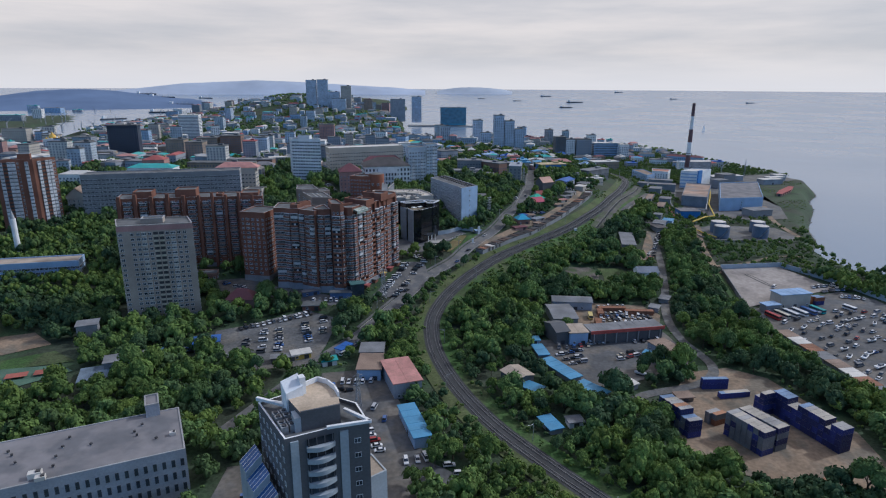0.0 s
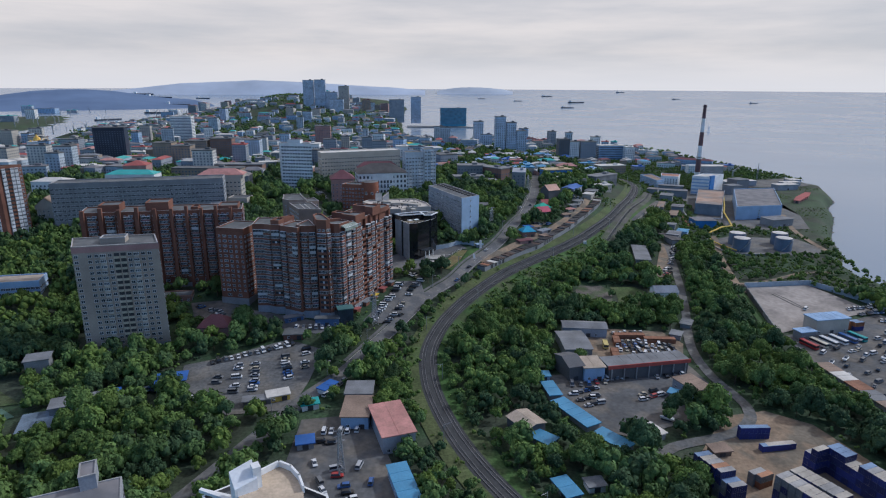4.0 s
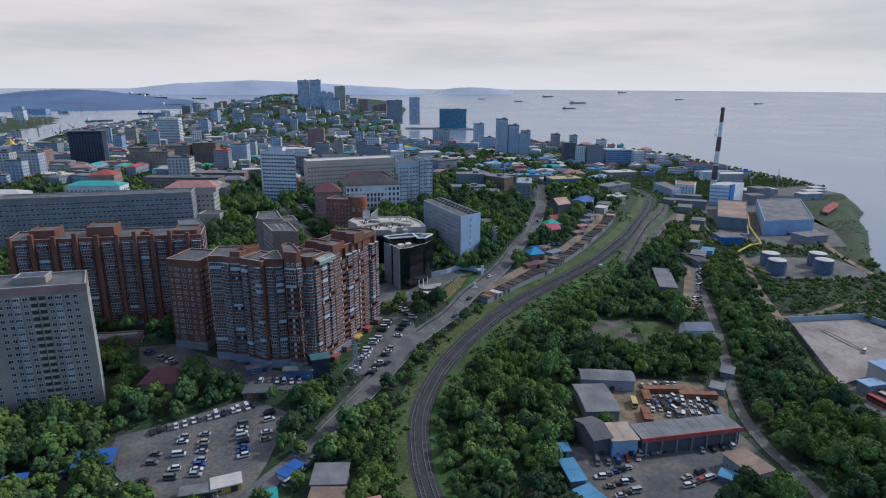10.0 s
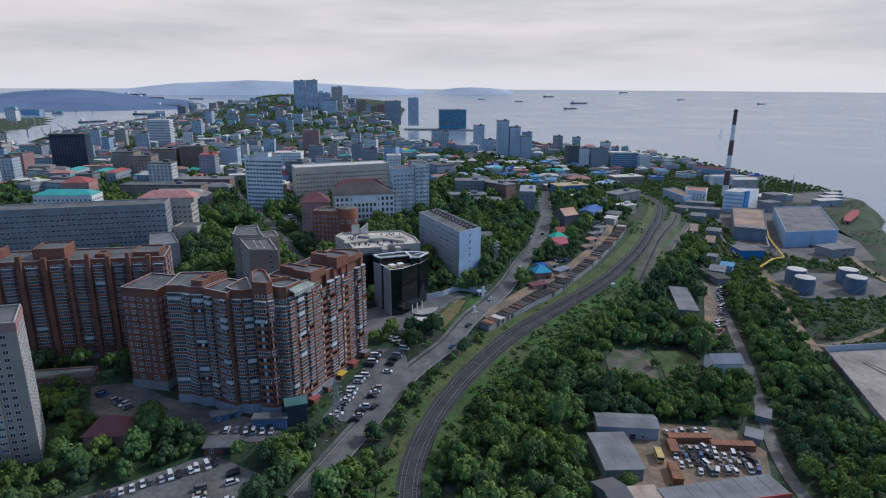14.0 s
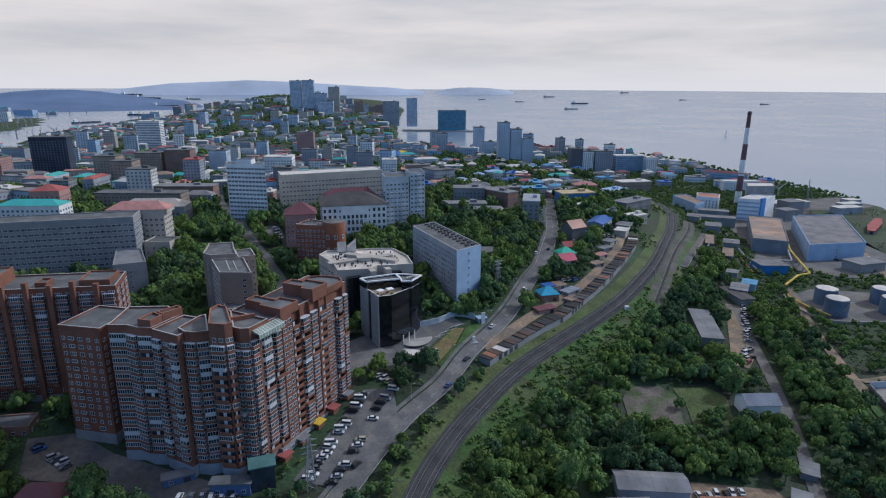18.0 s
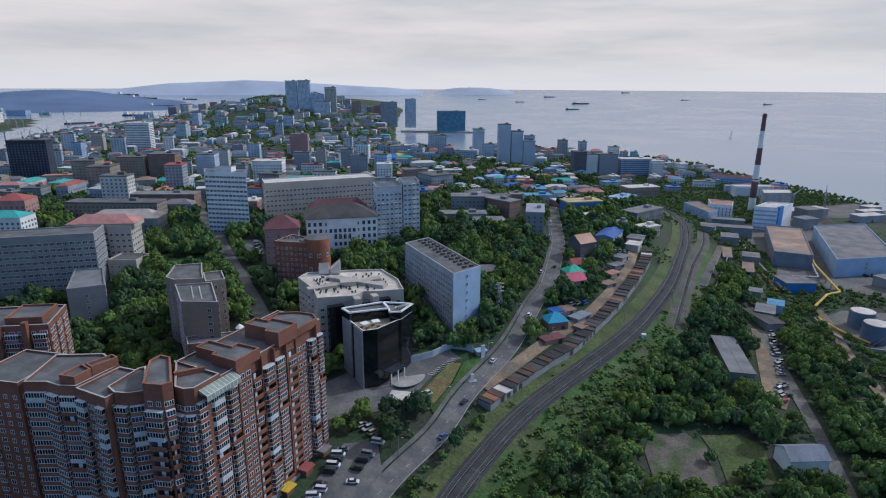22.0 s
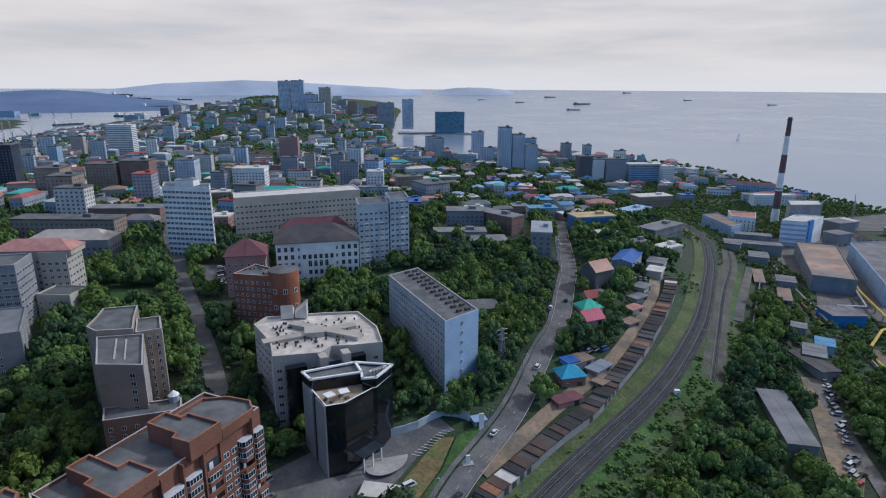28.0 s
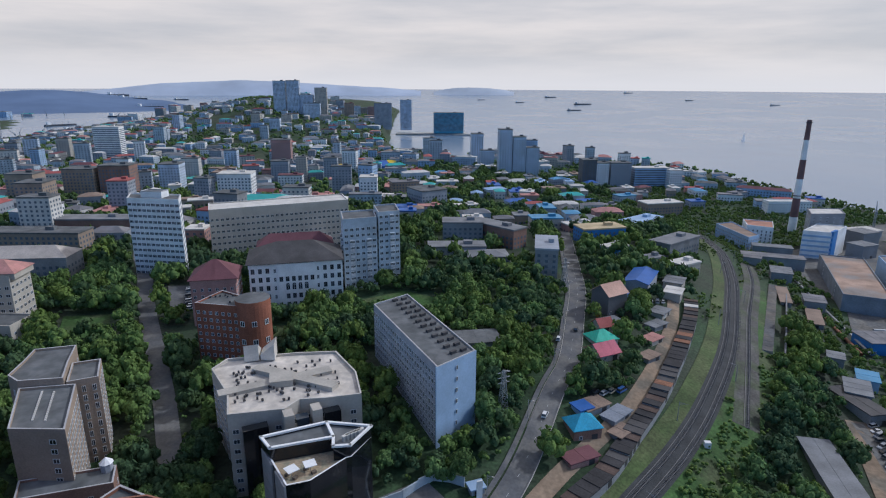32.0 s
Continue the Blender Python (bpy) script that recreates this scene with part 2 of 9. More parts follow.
class Geo:
    """Vertices, faces and their materials, gathered into one mesh."""

    def __init__(self):
        self.v, self.f, self.m = [], [], []

    def face(self, pts, mi=0):
        k = len(self.v)
        self.v += [tuple(p) for p in pts]
        self.f.append(tuple(range(k, k + len(pts))))
        self.m.append(mi)

    def prism(self, poly, z0, z1, mi=0, cap=None, top=True, bottom=False):
        k, n = len(self.v), len(poly)
        zt = z1 if hasattr(z1, "__len__") else [z1] * n
        self.v += [(p[0], p[1], z0) for p in poly] + [(p[0], p[1], z) for p, z in zip(poly, zt)]
        for i in range(n):
            j = (i + 1) % n
            self.f.append((k + i, k + j, k + n + j, k + n + i))
            self.m.append(mi)
        if top:
            self.f.append(tuple(range(k + n, k + 2 * n)))
            self.m.append(mi if cap is None else cap)
        if bottom:
            self.f.append(tuple(range(k + n - 1, k - 1, -1)))
            self.m.append(mi)
        return self

    def box(self, cx, cy, z0, lx, ly, lz, rot=0.0, mi=0, cap=None):
        return self.prism(rect(cx, cy, lx, ly, rot), z0, z0 + lz, mi, cap, True, True)

    def add(self, me, loc, rot):
        """Adds a copy of a mesh, with its materials."""
        if not hasattr(self, "mats"):
            self.mats = []
        c, s, k = math.cos(rot), math.sin(rot), len(self.v)
        slots = []
        for x in me.materials:
            if x not in self.mats:
                self.mats.append(x)
            slots.append(self.mats.index(x))
        self.v += [(loc[0] + c * v.co.x - s * v.co.y, loc[1] + s * v.co.x + c * v.co.y, loc[2] + v.co.z) for v in me.vertices]
        for p in me.polygons:
            self.f.append(tuple(k + i for i in p.vertices))
            self.m.append(slots[p.material_index])

    def take(self, other, mi):
        """Adds another shape's faces, all in one material."""
        k = len(self.v)
        self.v += other.v
        self.f += [tuple(k + i for i in f) for f in other.f]
        self.m += [mi] * len(other.f)

    def small(self):
        """Turns coordinates given in metres into plan units."""
        self.v = [(x * U, y * U, z * U) for x, y, z in self.v]
        return self

    def weld(self):
        """Joins corners that lie at one place."""
        first, order, index = {}, [], []
        for p in self.v:
            key = tuple(round(c, 3) for c in p)
            if key not in first:
                first[key] = len(order)
                order.append(p)
            index.append(first[key])
        self.v, self.f = order, [tuple(index[i] for i in f) for f in self.f]
        return self

    def make(self, name, mats, kind=""):
        me = bpy.data.meshes.new(name)
        me.from_pydata(self.v, [], self.f)
        for x in mats:
            me.materials.append(x)
        if len(mats) > 1:
            me.polygons.foreach_set("material_index", self.m)
        me.update()
        return me


def rect(cx, cy, lx, ly, rot=0.0):
    c, s = math.cos(rot), math.sin(rot)
    return [(cx + c * x - s * y, cy + s * x + c * y) for x, y in ((-lx / 2, -ly / 2), (lx / 2, -ly / 2), (lx / 2, ly / 2), (-lx / 2, ly / 2))]


def ccw(poly):
    a = sum(p[0] * q[1] - q[0] * p[1] for p, q in zip(poly, poly[1:] + poly[:1]))
    return list(poly) if a > 0 else list(poly)[::-1]


def inset(poly, d):
    """The outline moved inwards by d (counterclockwise corners)."""
    out, n = [], len(poly)
    for i in range(n):
        a, b, c = Vector(poly[i - 1][:2]), Vector(poly[i][:2]), Vector(poly[(i + 1) % n][:2])
        u, v = (b - a).normalized(), (c - b).normalized()
        n1, n2 = Vector((-u.y, u.x)), Vector((-v.y, v.x))
        k = max(0.35, 1 + n1.dot(n2))
        out.append(tuple(b + (n1 + n2) * (d / k)))
    return out


def thing(name, loc, label, category, group="", rot=0.0, kind=""):
    ob = new(name)
    ob.empty_display_size = 0.5
    ob.matrix_world = pose(*loc, 0, 0, math.degrees(rot))
    return tagged(ob, label, category, group, kind)


def part(name, data, parent, label="", loc=(0, 0, 0), rot=0.0, kind=""):
    ob = new(name, data)
    ob.parent = parent
    ob.matrix_basis = Matrix.Translation(loc) @ Matrix.Rotation(rot, 4, "Z")
    return tagged(ob, label, "", "", kind)


OCC = []   # footprints on which no tree grows


def occupy(poly, margin=1.0):
    OCC.append((inset(ccw([tuple(p[:2]) for p in poly]), -margin)))


# ---- ground shape ----
RAIL = [(92, 40), (72, 72), (52, 99), (30, 124), (19, 137), (7.6, 151.7), (-2.6, 169.5), (-9.9, 187.5), (-14.9, 206), (-16.6, 225), (-13.2, 246), (-6, 266), (3.6, 284.3), (12, 298), (22, 311), (36.2, 328), (52.8, 348), (67.8, 370), (85.6, 402), (102, 440), (116.5, 477), (131, 526), (135, 572), (122, 640), (96, 720), (70, 800)]
ROAD = [(-70, 140), (-60, 168), (-52, 190), (-41.5, 212), (-34, 233), (-22, 266), (-10, 287), (-2.5, 305), (11.2, 331), (22.3, 361), (28.8, 377), (34.6, 404), (39, 427), (42.6, 462), (48, 520), (52, 600), (20, 700)]
RX, RY = np.array([p[0] for p in RAIL]), np.array([p[1] for p in RAIL])


def sstep(a, b, v):
    t = np.clip((v - a) / (b - a), 0, 1)
    return t * t * (3 - 2 * t)


def bump(x, y, cx, cy, rx, ry, h):
    return h * np.exp(-(((x - cx) / rx) ** 2 + ((y - cy) / ry) ** 2))


def height(x, y):
    """The land's height over the sea: low ground by the shore, a slope up to the town beyond the railway."""
    x, y = np.asarray(x, float), np.asarray(y, float)
    we = np.interp(y, [120, 200, 240, 300, 330, 380, 430, 520, 650, 850, 1200, 1600], [4, 6, 10, 17, 20, 26, 29, 26, 17, 11, 8, 6])
    ea = np.interp(y, [150, 260, 310, 420, 520, 650, 850], [2, 3, 6, 8, 8, 7, 6])
    h = ea + (we - ea) * sstep(-60, 50, np.interp(y, RY, RX) - x)
    h = h + bump(x, y, -470, 1560, 190, 260, 62) + bump(x, y, -330, 1330, 160, 180, 24) + bump(x, y, -560, 2500, 300, 500, 40)
    return h


def gz(x, y):
    return float(height(x, y))


LAND = [(230, -500), (226, 150), (214, 290), (205, 333), (212, 369), (244, 434), (290, 520), (316, 566), (338, 616), (336, 673), (308, 775), (284, 908), (240, 985), (150, 1062), (60, 1108), (-13, 1038), (-76, 1070), (-112, 1080), (-157, 1277), (-198, 1584), (-240, 2000), (-262, 2310), (-400, 2700), (-700, 3000), (-1000, 2950), (-1150, 2600), (-930, 1851), (-930, 1684), (-860, 1395), (-770, 1111), (-660, 965), (-900, 850), (-1700, 500), (-1700, -500)]
PORT = [(-930, 1060), (-1060, 1500), (-1316, 2065), (-1480, 2280), (-1900, 2420), (-2500, 1900), (-2700, 1200), (-1500, 700)]


def side(poly, x, y):
    """Distance to the outline, positive inside."""
    d, inside = np.full(x.shape, 1e9), np.zeros(x.shape, bool)
    for (ax, ay), (bx, by) in zip(poly, poly[1:] + poly[:1]):
        t = np.clip(((x - ax) * (bx - ax) + (y - ay) * (by - ay)) / ((bx - ax) ** 2 + (by - ay) ** 2), 0, 1)
        d = np.minimum(d, np.hypot(x - ax - t * (bx - ax), y - ay - t * (by - ay)))
        inside ^= ((ay > y) != (by > y)) & (x < (bx - ax) * (y - ay) / (by - ay + 1e-12) + ax)
    return np.where(inside, d, -d)


def land_z(x, y):
    sd = np.maximum(side(LAND, x, y), side(PORT, x, y))
    wob = 1.6 * np.sin(x * 0.05 + y * 0.04) + 0.7 * np.sin(y * 0.13 - x * 0.05)
    return -4 + (height(x, y) + 4) * sstep(-5, 9, sd + wob)


def steps(*spans):
    out = []
    for a, b, s in spans:
        out += list(np.arange(a, b, s))
    return np.array(out + [spans[-1][1]], float)


gx = steps((-2800, -1600, 120), (-1600, -700, 40), (-700, -260, 14), (-260, 345, 4.5), (345, 420, 25))
gy = steps((-450, 40, 35), (40, 620, 4.5), (620, 1200, 12), (1200, 2400, 40), (2400, 3100, 100))
GX, GY = np.meshgrid(gx, gy)
GZ = land_z(GX, GY)
nx, ny = len(gx), len(gy)
idx = np.arange(nx * ny).reshape(ny, nx)
quads = np.stack([idx[:-1, :-1], idx[:-1, 1:], idx[1:, 1:], idx[1:, :-1]], -1).reshape(-1, 4)
me = bpy.data.meshes.new("ground")
me.from_pydata(np.stack([GX, GY, GZ], -1).reshape(-1, 3).tolist(), [], quads.tolist())
me.materials.append(M_GRASS)
me.polygons.foreach_set("use_smooth", [True] * len(me.polygons))
tagged(new("ground", me), "green hilly coastal ground sloping to the sea", "ground", kind="structure")



def sea_z(r):
    """The sea lies flat and, far out, lifts towards the eye's level, so that it meets the sky at the horizon."""
    return 74.0 * np.clip((r - 1700.0) / 1700.0, 0, 1) ** 1.6


sea, rings = Geo(), [0.0] + list(np.linspace(150, 1700, 8)) + list(np.linspace(1800, 3400, 17))
for r in rings:
    sea.v += [(r * math.cos(a), 80 + r * math.sin(a), float(sea_z(r))) for a in np.linspace(0, 2 * math.pi, 144, endpoint=False)]
for i in range(len(rings) - 1):
    for k in range(144):
        a, b = i * 144 + k, i * 144 + (k + 1) % 144
        sea.f.append((a, a + 144, b + 144, b))
        sea.m.append(0)
me = sea.make("water", [M_SEA])
me.polygons.foreach_set("use_smooth", [True] * len(me.polygons))
tagged(new("water", me), "pale grey-blue calm sea under a bright overcast sky", "sea", kind="structure")


def smooth_line(pts, step=3.0):
    """A curve through the points, with a point every step metres."""
    out, n = [], len(pts)
    for i in range(n - 1):
        p0, p1, p2, p3 = (Vector(pts[max(0, min(n - 1, i + k))][:2]) for k in (-1, 0, 1, 2))
        m = max(1, int((p2 - p1).length / step))
        for k in range(m):
            t = k / m
            out.append(0.5 * (2 * p1 + (p2 - p0) * t + (2 * p0 - 5 * p1 + 4 * p2 - p3) * t * t + (3 * p1 - p0 - 3 * p2 + p3) * t ** 3))
    return out + [Vector(pts[-1][:2])]


def offsets(line):
    for i, p in enumerate(line):
        d = (line[min(i + 1, len(line) - 1)] - line[max(i - 1, 0)]).normalized()
        yield p, Vector((-d.y, d.x))


def ribbon(name, pts, width, material, label, category, lift=0.25, across=4, shift=0.0, kind="structure", zf=gz, keep=True):
    line, g = smooth_line(pts), Geo()
    for p, nrm in offsets(line):
        for k in range(across + 1):
            q = p + nrm * (shift + width * (k / across - 0.5))
            g.v.append((q.x, q.y, zf(q.x, q.y) + lift))
    for i in range(len(line) - 1):
        for k in range(across):
            a = i * (across + 1) + k
            g.f.append((a + 1, a, a + across + 1, a + across + 2))
            g.m.append(0)
    l1 = [tuple(p + nrm * (shift + width / 2)) for p, nrm in offsets(line)][::4]
    l2 = [tuple(p + nrm * (shift - width / 2)) for p, nrm in offsets(line)][::4]
    for a, b, c, d in zip(l1, l1[1:], l2[1:], l2):
        if keep:
            OCC.append([a, b, c, d])
    return tagged(new(name, g.make(name, [material])), label, category, kind=kind)


def patch(name, poly, material, label, category, lift=0.22, cell=5.0, margin=0.5):
    """A surface laid over the ground inside an outline."""
    bm = bmesh.new()
    poly = ccw([tuple(p) for p in poly])
    f = bm.faces.new([bm.verts.new((x, y, 0)) for x, y in poly])
    bmesh.ops.triangulate(bm, faces=[f])
    xs, ys = [p[0] for p in poly], [p[1] for p in poly]
    for ax, lo, hi in ((0, min(xs), max(xs)), (1, min(ys), max(ys))):
        for c in np.arange(lo + cell, hi, cell):
            co, no = [0, 0, 0], [0, 0, 0]
            co[ax], no[ax] = c, 1
            bmesh.ops.bisect_plane(bm, geom=bm.verts[:] + bm.edges[:] + bm.faces[:], plane_co=co, plane_no=no)
    for v in bm.verts:
        v.co.z = gz(v.co.x, v.co.y) + lift
    bmesh.ops.recalc_face_normals(bm, faces=bm.faces[:])
    me = bpy.data.meshes.new(name)
    bm.to_mesh(me)
    bm.free()
    if me.polygons and me.polygons[0].normal.z < 0:
        me.flip_normals()
    me.materials.append(material)
    occupy(poly, margin)
    return tagged(new(name, me), label, category, kind="structure")

# ---- roads, railway, yards ----
ribbon("railway_bed", RAIL, 6.3, M_BALLAST, "dark gravel bed of a curving double railway", "railway bed", lift=0.3)
ribbon("verge_inner", RAIL[9:21], 11.0, M_VERGE, "strip of bright weedy grass along the railway", "grass", lift=0.27, shift=-8.6, keep=False)
ribbon("verge_south", RAIL[:10], 4.6, M_VERGE, "strip of bright weedy grass along the railway", "grass", lift=0.26, shift=-5.4, keep=False)
ribbon("verge_outer", RAIL, 4.6, M_OLIVE, "strip of dry olive grass along the railway", "grass", lift=0.27, shift=5.4, keep=False)


M_SLEEPER = mat("concrete_sleeper", (0.11, 0.11, 0.112), grain=0.2)


def track(shift, pts=RAIL):
    """One track of the railway: two rails, and sleepers as one mesh."""
    line = smooth_line(pts, 3.0)
    th = thing("railway_track", (*line[0], gz(*line[0])), "steel rails on dark sleepers curving through the green", "railway track", "tracks of the line")
    o = th.matrix_world.translation
    for s in (-0.76 * U, 0.76 * U):
        g = Geo()
        rail_pts = [(p + n * (shift + s), n) for p, n in offsets(line)]
        for (p, n), (q, m) in zip(rail_pts, rail_pts[1:]):
            zp, zq = gz(*p) + 0.52, gz(*q) + 0.52
            a, b, c, d = p - n * 0.07, p + n * 0.07, q + m * 0.07, q - m * 0.07
            g.face([(a.x - o.x, a.y - o.y, zp - o.z), (d.x - o.x, d.y - o.y, zq - o.z), (c.x - o.x, c.y - o.y, zq - o.z), (b.x - o.x, b.y - o.y, zp - o.z)])
            g.face([(a.x - o.x, a.y - o.y, zp - o.z - 0.17), (d.x - o.x, d.y - o.y, zq - o.z - 0.17), (d.x - o.x, d.y - o.y, zq - o.z), (a.x - o.x, a.y - o.y, zp - o.z)])
            g.face([(b.x - o.x, b.y - o.y, zp - o.z), (c.x - o.x, c.y - o.y, zq - o.z), (c.x - o.x, c.y - o.y, zq - o.z - 0.17), (b.x - o.x, b.y - o.y, zp - o.z - 0.17)])
        part("rail", g.make("rail", [M_STEEL]), th)
    g = Geo()
    for p, n in offsets(smooth_line(pts, 0.5)):
        q = p + n * shift
        g.box(q.x - o.x, q.y - o.y, gz(*q) + 0.24 - o.z, 2.6 * U, 0.26 * U, 0.14, math.atan2(n.y, n.x))
    part("sleeper_bed", g.make("sleeper_bed", [M_SLEEPER]), th, kind="stuff")


SIDING = [(75, 362), (87, 390), (105, 432), (127, 479), (139, 512)]
track(-1.55)
track(1.55)
ribbon("road", ROAD, 5.6, M_ASPHALT, "grey worn two-lane asphalt street", "street", lift=0.3)
ribbon("pavement", ROAD[3:16], 1.2, M_ASPHALT, "grey pavement beside the street", "pavement", lift=0.42, shift=3.8, across=1)
ribbon("road_west", [(-67, 327), (-74.6, 340), (-79.9, 349.3), (-92.1, 368.8), (-110, 397), (-121, 415.6), (-136, 442), (-155, 472), (-190, 540)], 5.6, M_ASPHALT, "narrow side street between trees", "street")
patch("side_lot", [(-116.5, 423.5), (-105.5, 424.6), (-96.2, 404.6), (-102.7, 398.5)], M_ASPHALT, "small asphalt lot beside a side street", "lot", lift=0.26)
ribbon("street_north", [(-258, 300), (-268, 345), (-293.7, 396.6), (-317, 446), (-358, 517), (-400, 600)], 6, M_ASPHALT, "narrow street running down to the bay", "street")
patch("lower_yard", [(-27.6, 137), (-13.7, 135.4), (-6.1, 130.8), (0, 127), (-3, 123.5), (-14, 127), (-25, 129)], M_YARD, "dark asphalt drive below the workshops", "yard", lift=0.26)
LANE = [(2, 309), (11.6, 320.9), (19.9, 331.9), (29.5, 343.4), (39.3, 355.2), (49.6, 371), (59.6, 389.2), (69.4, 411.3), (78, 438)]
ribbon("dirt_lane", LANE, 4.2, M_DIRT, "sandy lane beside a row of garages", "lane", lift=0.3)
ribbon("yard_lane", [(113, 375), (109.9, 356), (94.6, 286), (83.6, 245), (82, 221), (85.5, 198), (77, 185), (56, 176), (48, 168)], 3.6, M_GRAVEL, "gravel lane between yards and wood", "lane")
ribbon("foot_path", [(150, 402), (148, 392), (137.5, 357), (128.9, 317), (127, 300)], 3.6, M_DIRT, "sandy path through shrubs", "path", lift=0.35)
ribbon("foot_path_east", [(130, 311), (145, 316), (169, 330), (185, 332)], 2.6, M_DIRT, "sandy path through shrubs", "path", lift=0.36)
ribbon("shore_track", [(204, 372), (207, 410), (215, 440), (226, 470)], 3.5, M_DIRT, "sandy track along the shore", "path", lift=0.35)
ribbon("siding_bed", SIDING, 7.0, M_CINDER, "dark cinders of disused sidings", "gravel", lift=0.3)
track(0, SIDING)
patch("car_park", [(-99, 207), (-89, 212), (-69, 226), (-54, 220), (-54, 199), (-55, 183), (-73, 179), (-96, 196)], M_GRAVEL, "dusty gravel car park", "car park")
patch("street_car_park", [(-44, 243), (-39, 262), (-33.5, 280), (-25, 282), (-22, 270), (-31, 242)], M_ASPHALT, "asphalt parking strip below the flats", "car park")
patch("workshop_yard", [(-50, 178), (-31, 183), (-21, 160), (-12, 136), (-10, 118), (-22, 112), (-48, 150)], M_YARD, "dark asphalt workshop yard", "yard")
patch("tower_yard", [(-62, 128), (-50, 132), (-38, 112), (-20, 106), (-14, 112), (-8, 90), (-30, 80), (-60, 95)], M_YARD, "grey asphalt around an office tower", "yard")
patch("service_yard", [(22, 214), (50, 222), (77, 227), (80, 210), (78, 199), (64, 189), (45, 180), (34, 184), (28, 196)], M_YARD, "wide dark asphalt service yard", "yard")
patch("scrap_yard", [(31, 228), (42, 250), (53, 258), (76, 256), (81, 245), (76, 230), (50, 226)], M_DIRT, "pale dusty scrap yard", "yard")
patch("cleared_ground", [(46.3, 293.6), (49.8, 300.6), (60.4, 303.0), (64.5, 298), (62.0, 281.2), (46.0, 281.5)], mat("stony_ground", (0.14, 0.125, 0.105), grain=0.3, stain=0.3, second=(0.07, 0.10, 0.04), tint_scale=0.1), "cleared stony ground", "ground")
patch("grassy_clearing", [(64.6, 302.6), (76, 304.2), (80.5, 298.6), (77.4, 283.6), (64.5, 281.5), (66, 292)], M_OLIVE, "rough grass beside cleared ground", "grass", margin=0.2)
patch("warehouse_yard", [(89, 322), (95, 332), (110, 376), (119, 376), (103, 329), (96, 318)], M_DIRT, "pale dusty warehouse yard", "yard")
patch("container_yard", [(76, 193), (90, 197), (101, 190), (112, 158), (110, 132), (76, 134), (58, 142), (60, 170)], M_DIRT, "dusty brown container yard", "yard")
patch("loading_lot", [(129.5, 306), (162, 311.5), (175, 282), (150, 271), (122.5, 257)], M_APRON, "bare pale concrete lot", "lot", lift=0.3)
patch("boat_yard", [(124, 255), (150, 268), (175, 279), (186, 270), (196, 230), (190, 175), (150, 160), (135, 183), (128, 192), (122.5, 219)], M_YARD, "grey yard crowded with parked boats and cars", "yard")
patch("glass_office_court", [(-50, 300), (-36, 313), (-22, 319), (-10, 327), (-4.5, 321.5), (-9.5, 318.5), (-16.3, 304.5), (-22, 295), (-40, 288)], M_ASPHALT, "asphalt forecourt", "forecourt")
patch("dry_bank", [(-15.5, 303.6), (-8.4, 318.0), (-4.5, 319.0), (-7.5, 308), (-13.0, 296), (-16.5, 297)], M_DRY, "dry yellowish grass bank", "grass", lift=0.35)
patch("verge_lawn", [(-4.0, 319.4), (4.2, 327.0), (-1.6, 314.5), (-7.5, 302), (-11.5, 295), (-12.5, 296.5), (-7.0, 308.2)], M_VERGE, "mown green lawn beside the street", "lawn", lift=0.33)
patch("lawn_hall", [(-42, 414), (-26, 424), (-10, 417), (-14, 408), (-34, 403)], M_VERGE, "bright green glade below a pale apartment block", "lawn")
patch("lawn_court", [(-67, 385), (-56, 386), (-57, 393), (-67, 393)], M_VERGE, "small green lawn beside a brick house", "lawn")
patch("lawn_west", [(-130, 379.4), (-115, 381.8), (-123.6, 397.9), (-138.6, 395.2)], M_VERGE, "bright green lawn between trees", "lawn")
patch("flats_court", [(-118, 253), (-106, 256), (-92, 249), (-60, 240), (-50, 234), (-60, 231), (-92, 238.5), (-110, 239)], M_YARD, "shaded asphalt court between flats", "yard")
patch("plant_yard", [(150, 440), (165, 470), (170, 560), (245, 600), (300, 600), (325, 620), (318, 660), (270, 640), (240, 560), (238, 470), (222, 425), (190, 420)], M_GRAVEL, "grey gravel yard of a power plant", "yard")
patch("tank_farm", [(146, 392), (160, 402), (200, 398), (205, 372), (190, 362), (150, 362)], M_GRAVEL, "gravel ground round storage tanks", "yard")
patch("dirt_lot", [(-167, 183), (-155, 193), (-168, 202), (-180, 197)], M_DIRT, "dusty parking lot among trees", "lot")
patch("playing_field", [(-166, 178), (-158, 173), (-138, 181), (-150, 188)], M_VERGE, "small green playing field", "field")
patch("tennis_court", [(-165, 158), (-148, 160), (-134, 174), (-141, 178), (-160, 173)], mat("court_green", (0.10, 0.17, 0.12)), "green hard court with red pitches", "tennis court", lift=0.3)

# ---- windows and blocks ----


def window_mesh(w, h, cols=2, bar=0.09, deep=0.10, frame=M_FRAME, glass=M_GLASS):
    """A window: frame proud of the wall, mullions and a pane set back. Local x along the wall, -y out, origin at the sill's middle."""
    g = Geo()
    for x0, x1, z0, z1 in [(-w / 2, w / 2, 0, bar), (-w / 2, w / 2, h - bar, h)] + [(-w / 2 + (w - bar) * k / cols, -w / 2 + (w - bar) * k / cols + bar, bar, h - bar) for k in range(cols + 1)]:
        g.prism([(x0, -deep), (x1, -deep), (x1, 0.02), (x0, 0.02)], z0, z1, 0, bottom=True)
    g.face([(-w / 2, -deep * 0.4, 0), (w / 2, -deep * 0.4, 0), (w / 2, -deep * 0.4, h), (-w / 2, -deep * 0.4, h)], 1)
    return g.small().make("window", [frame, glass])


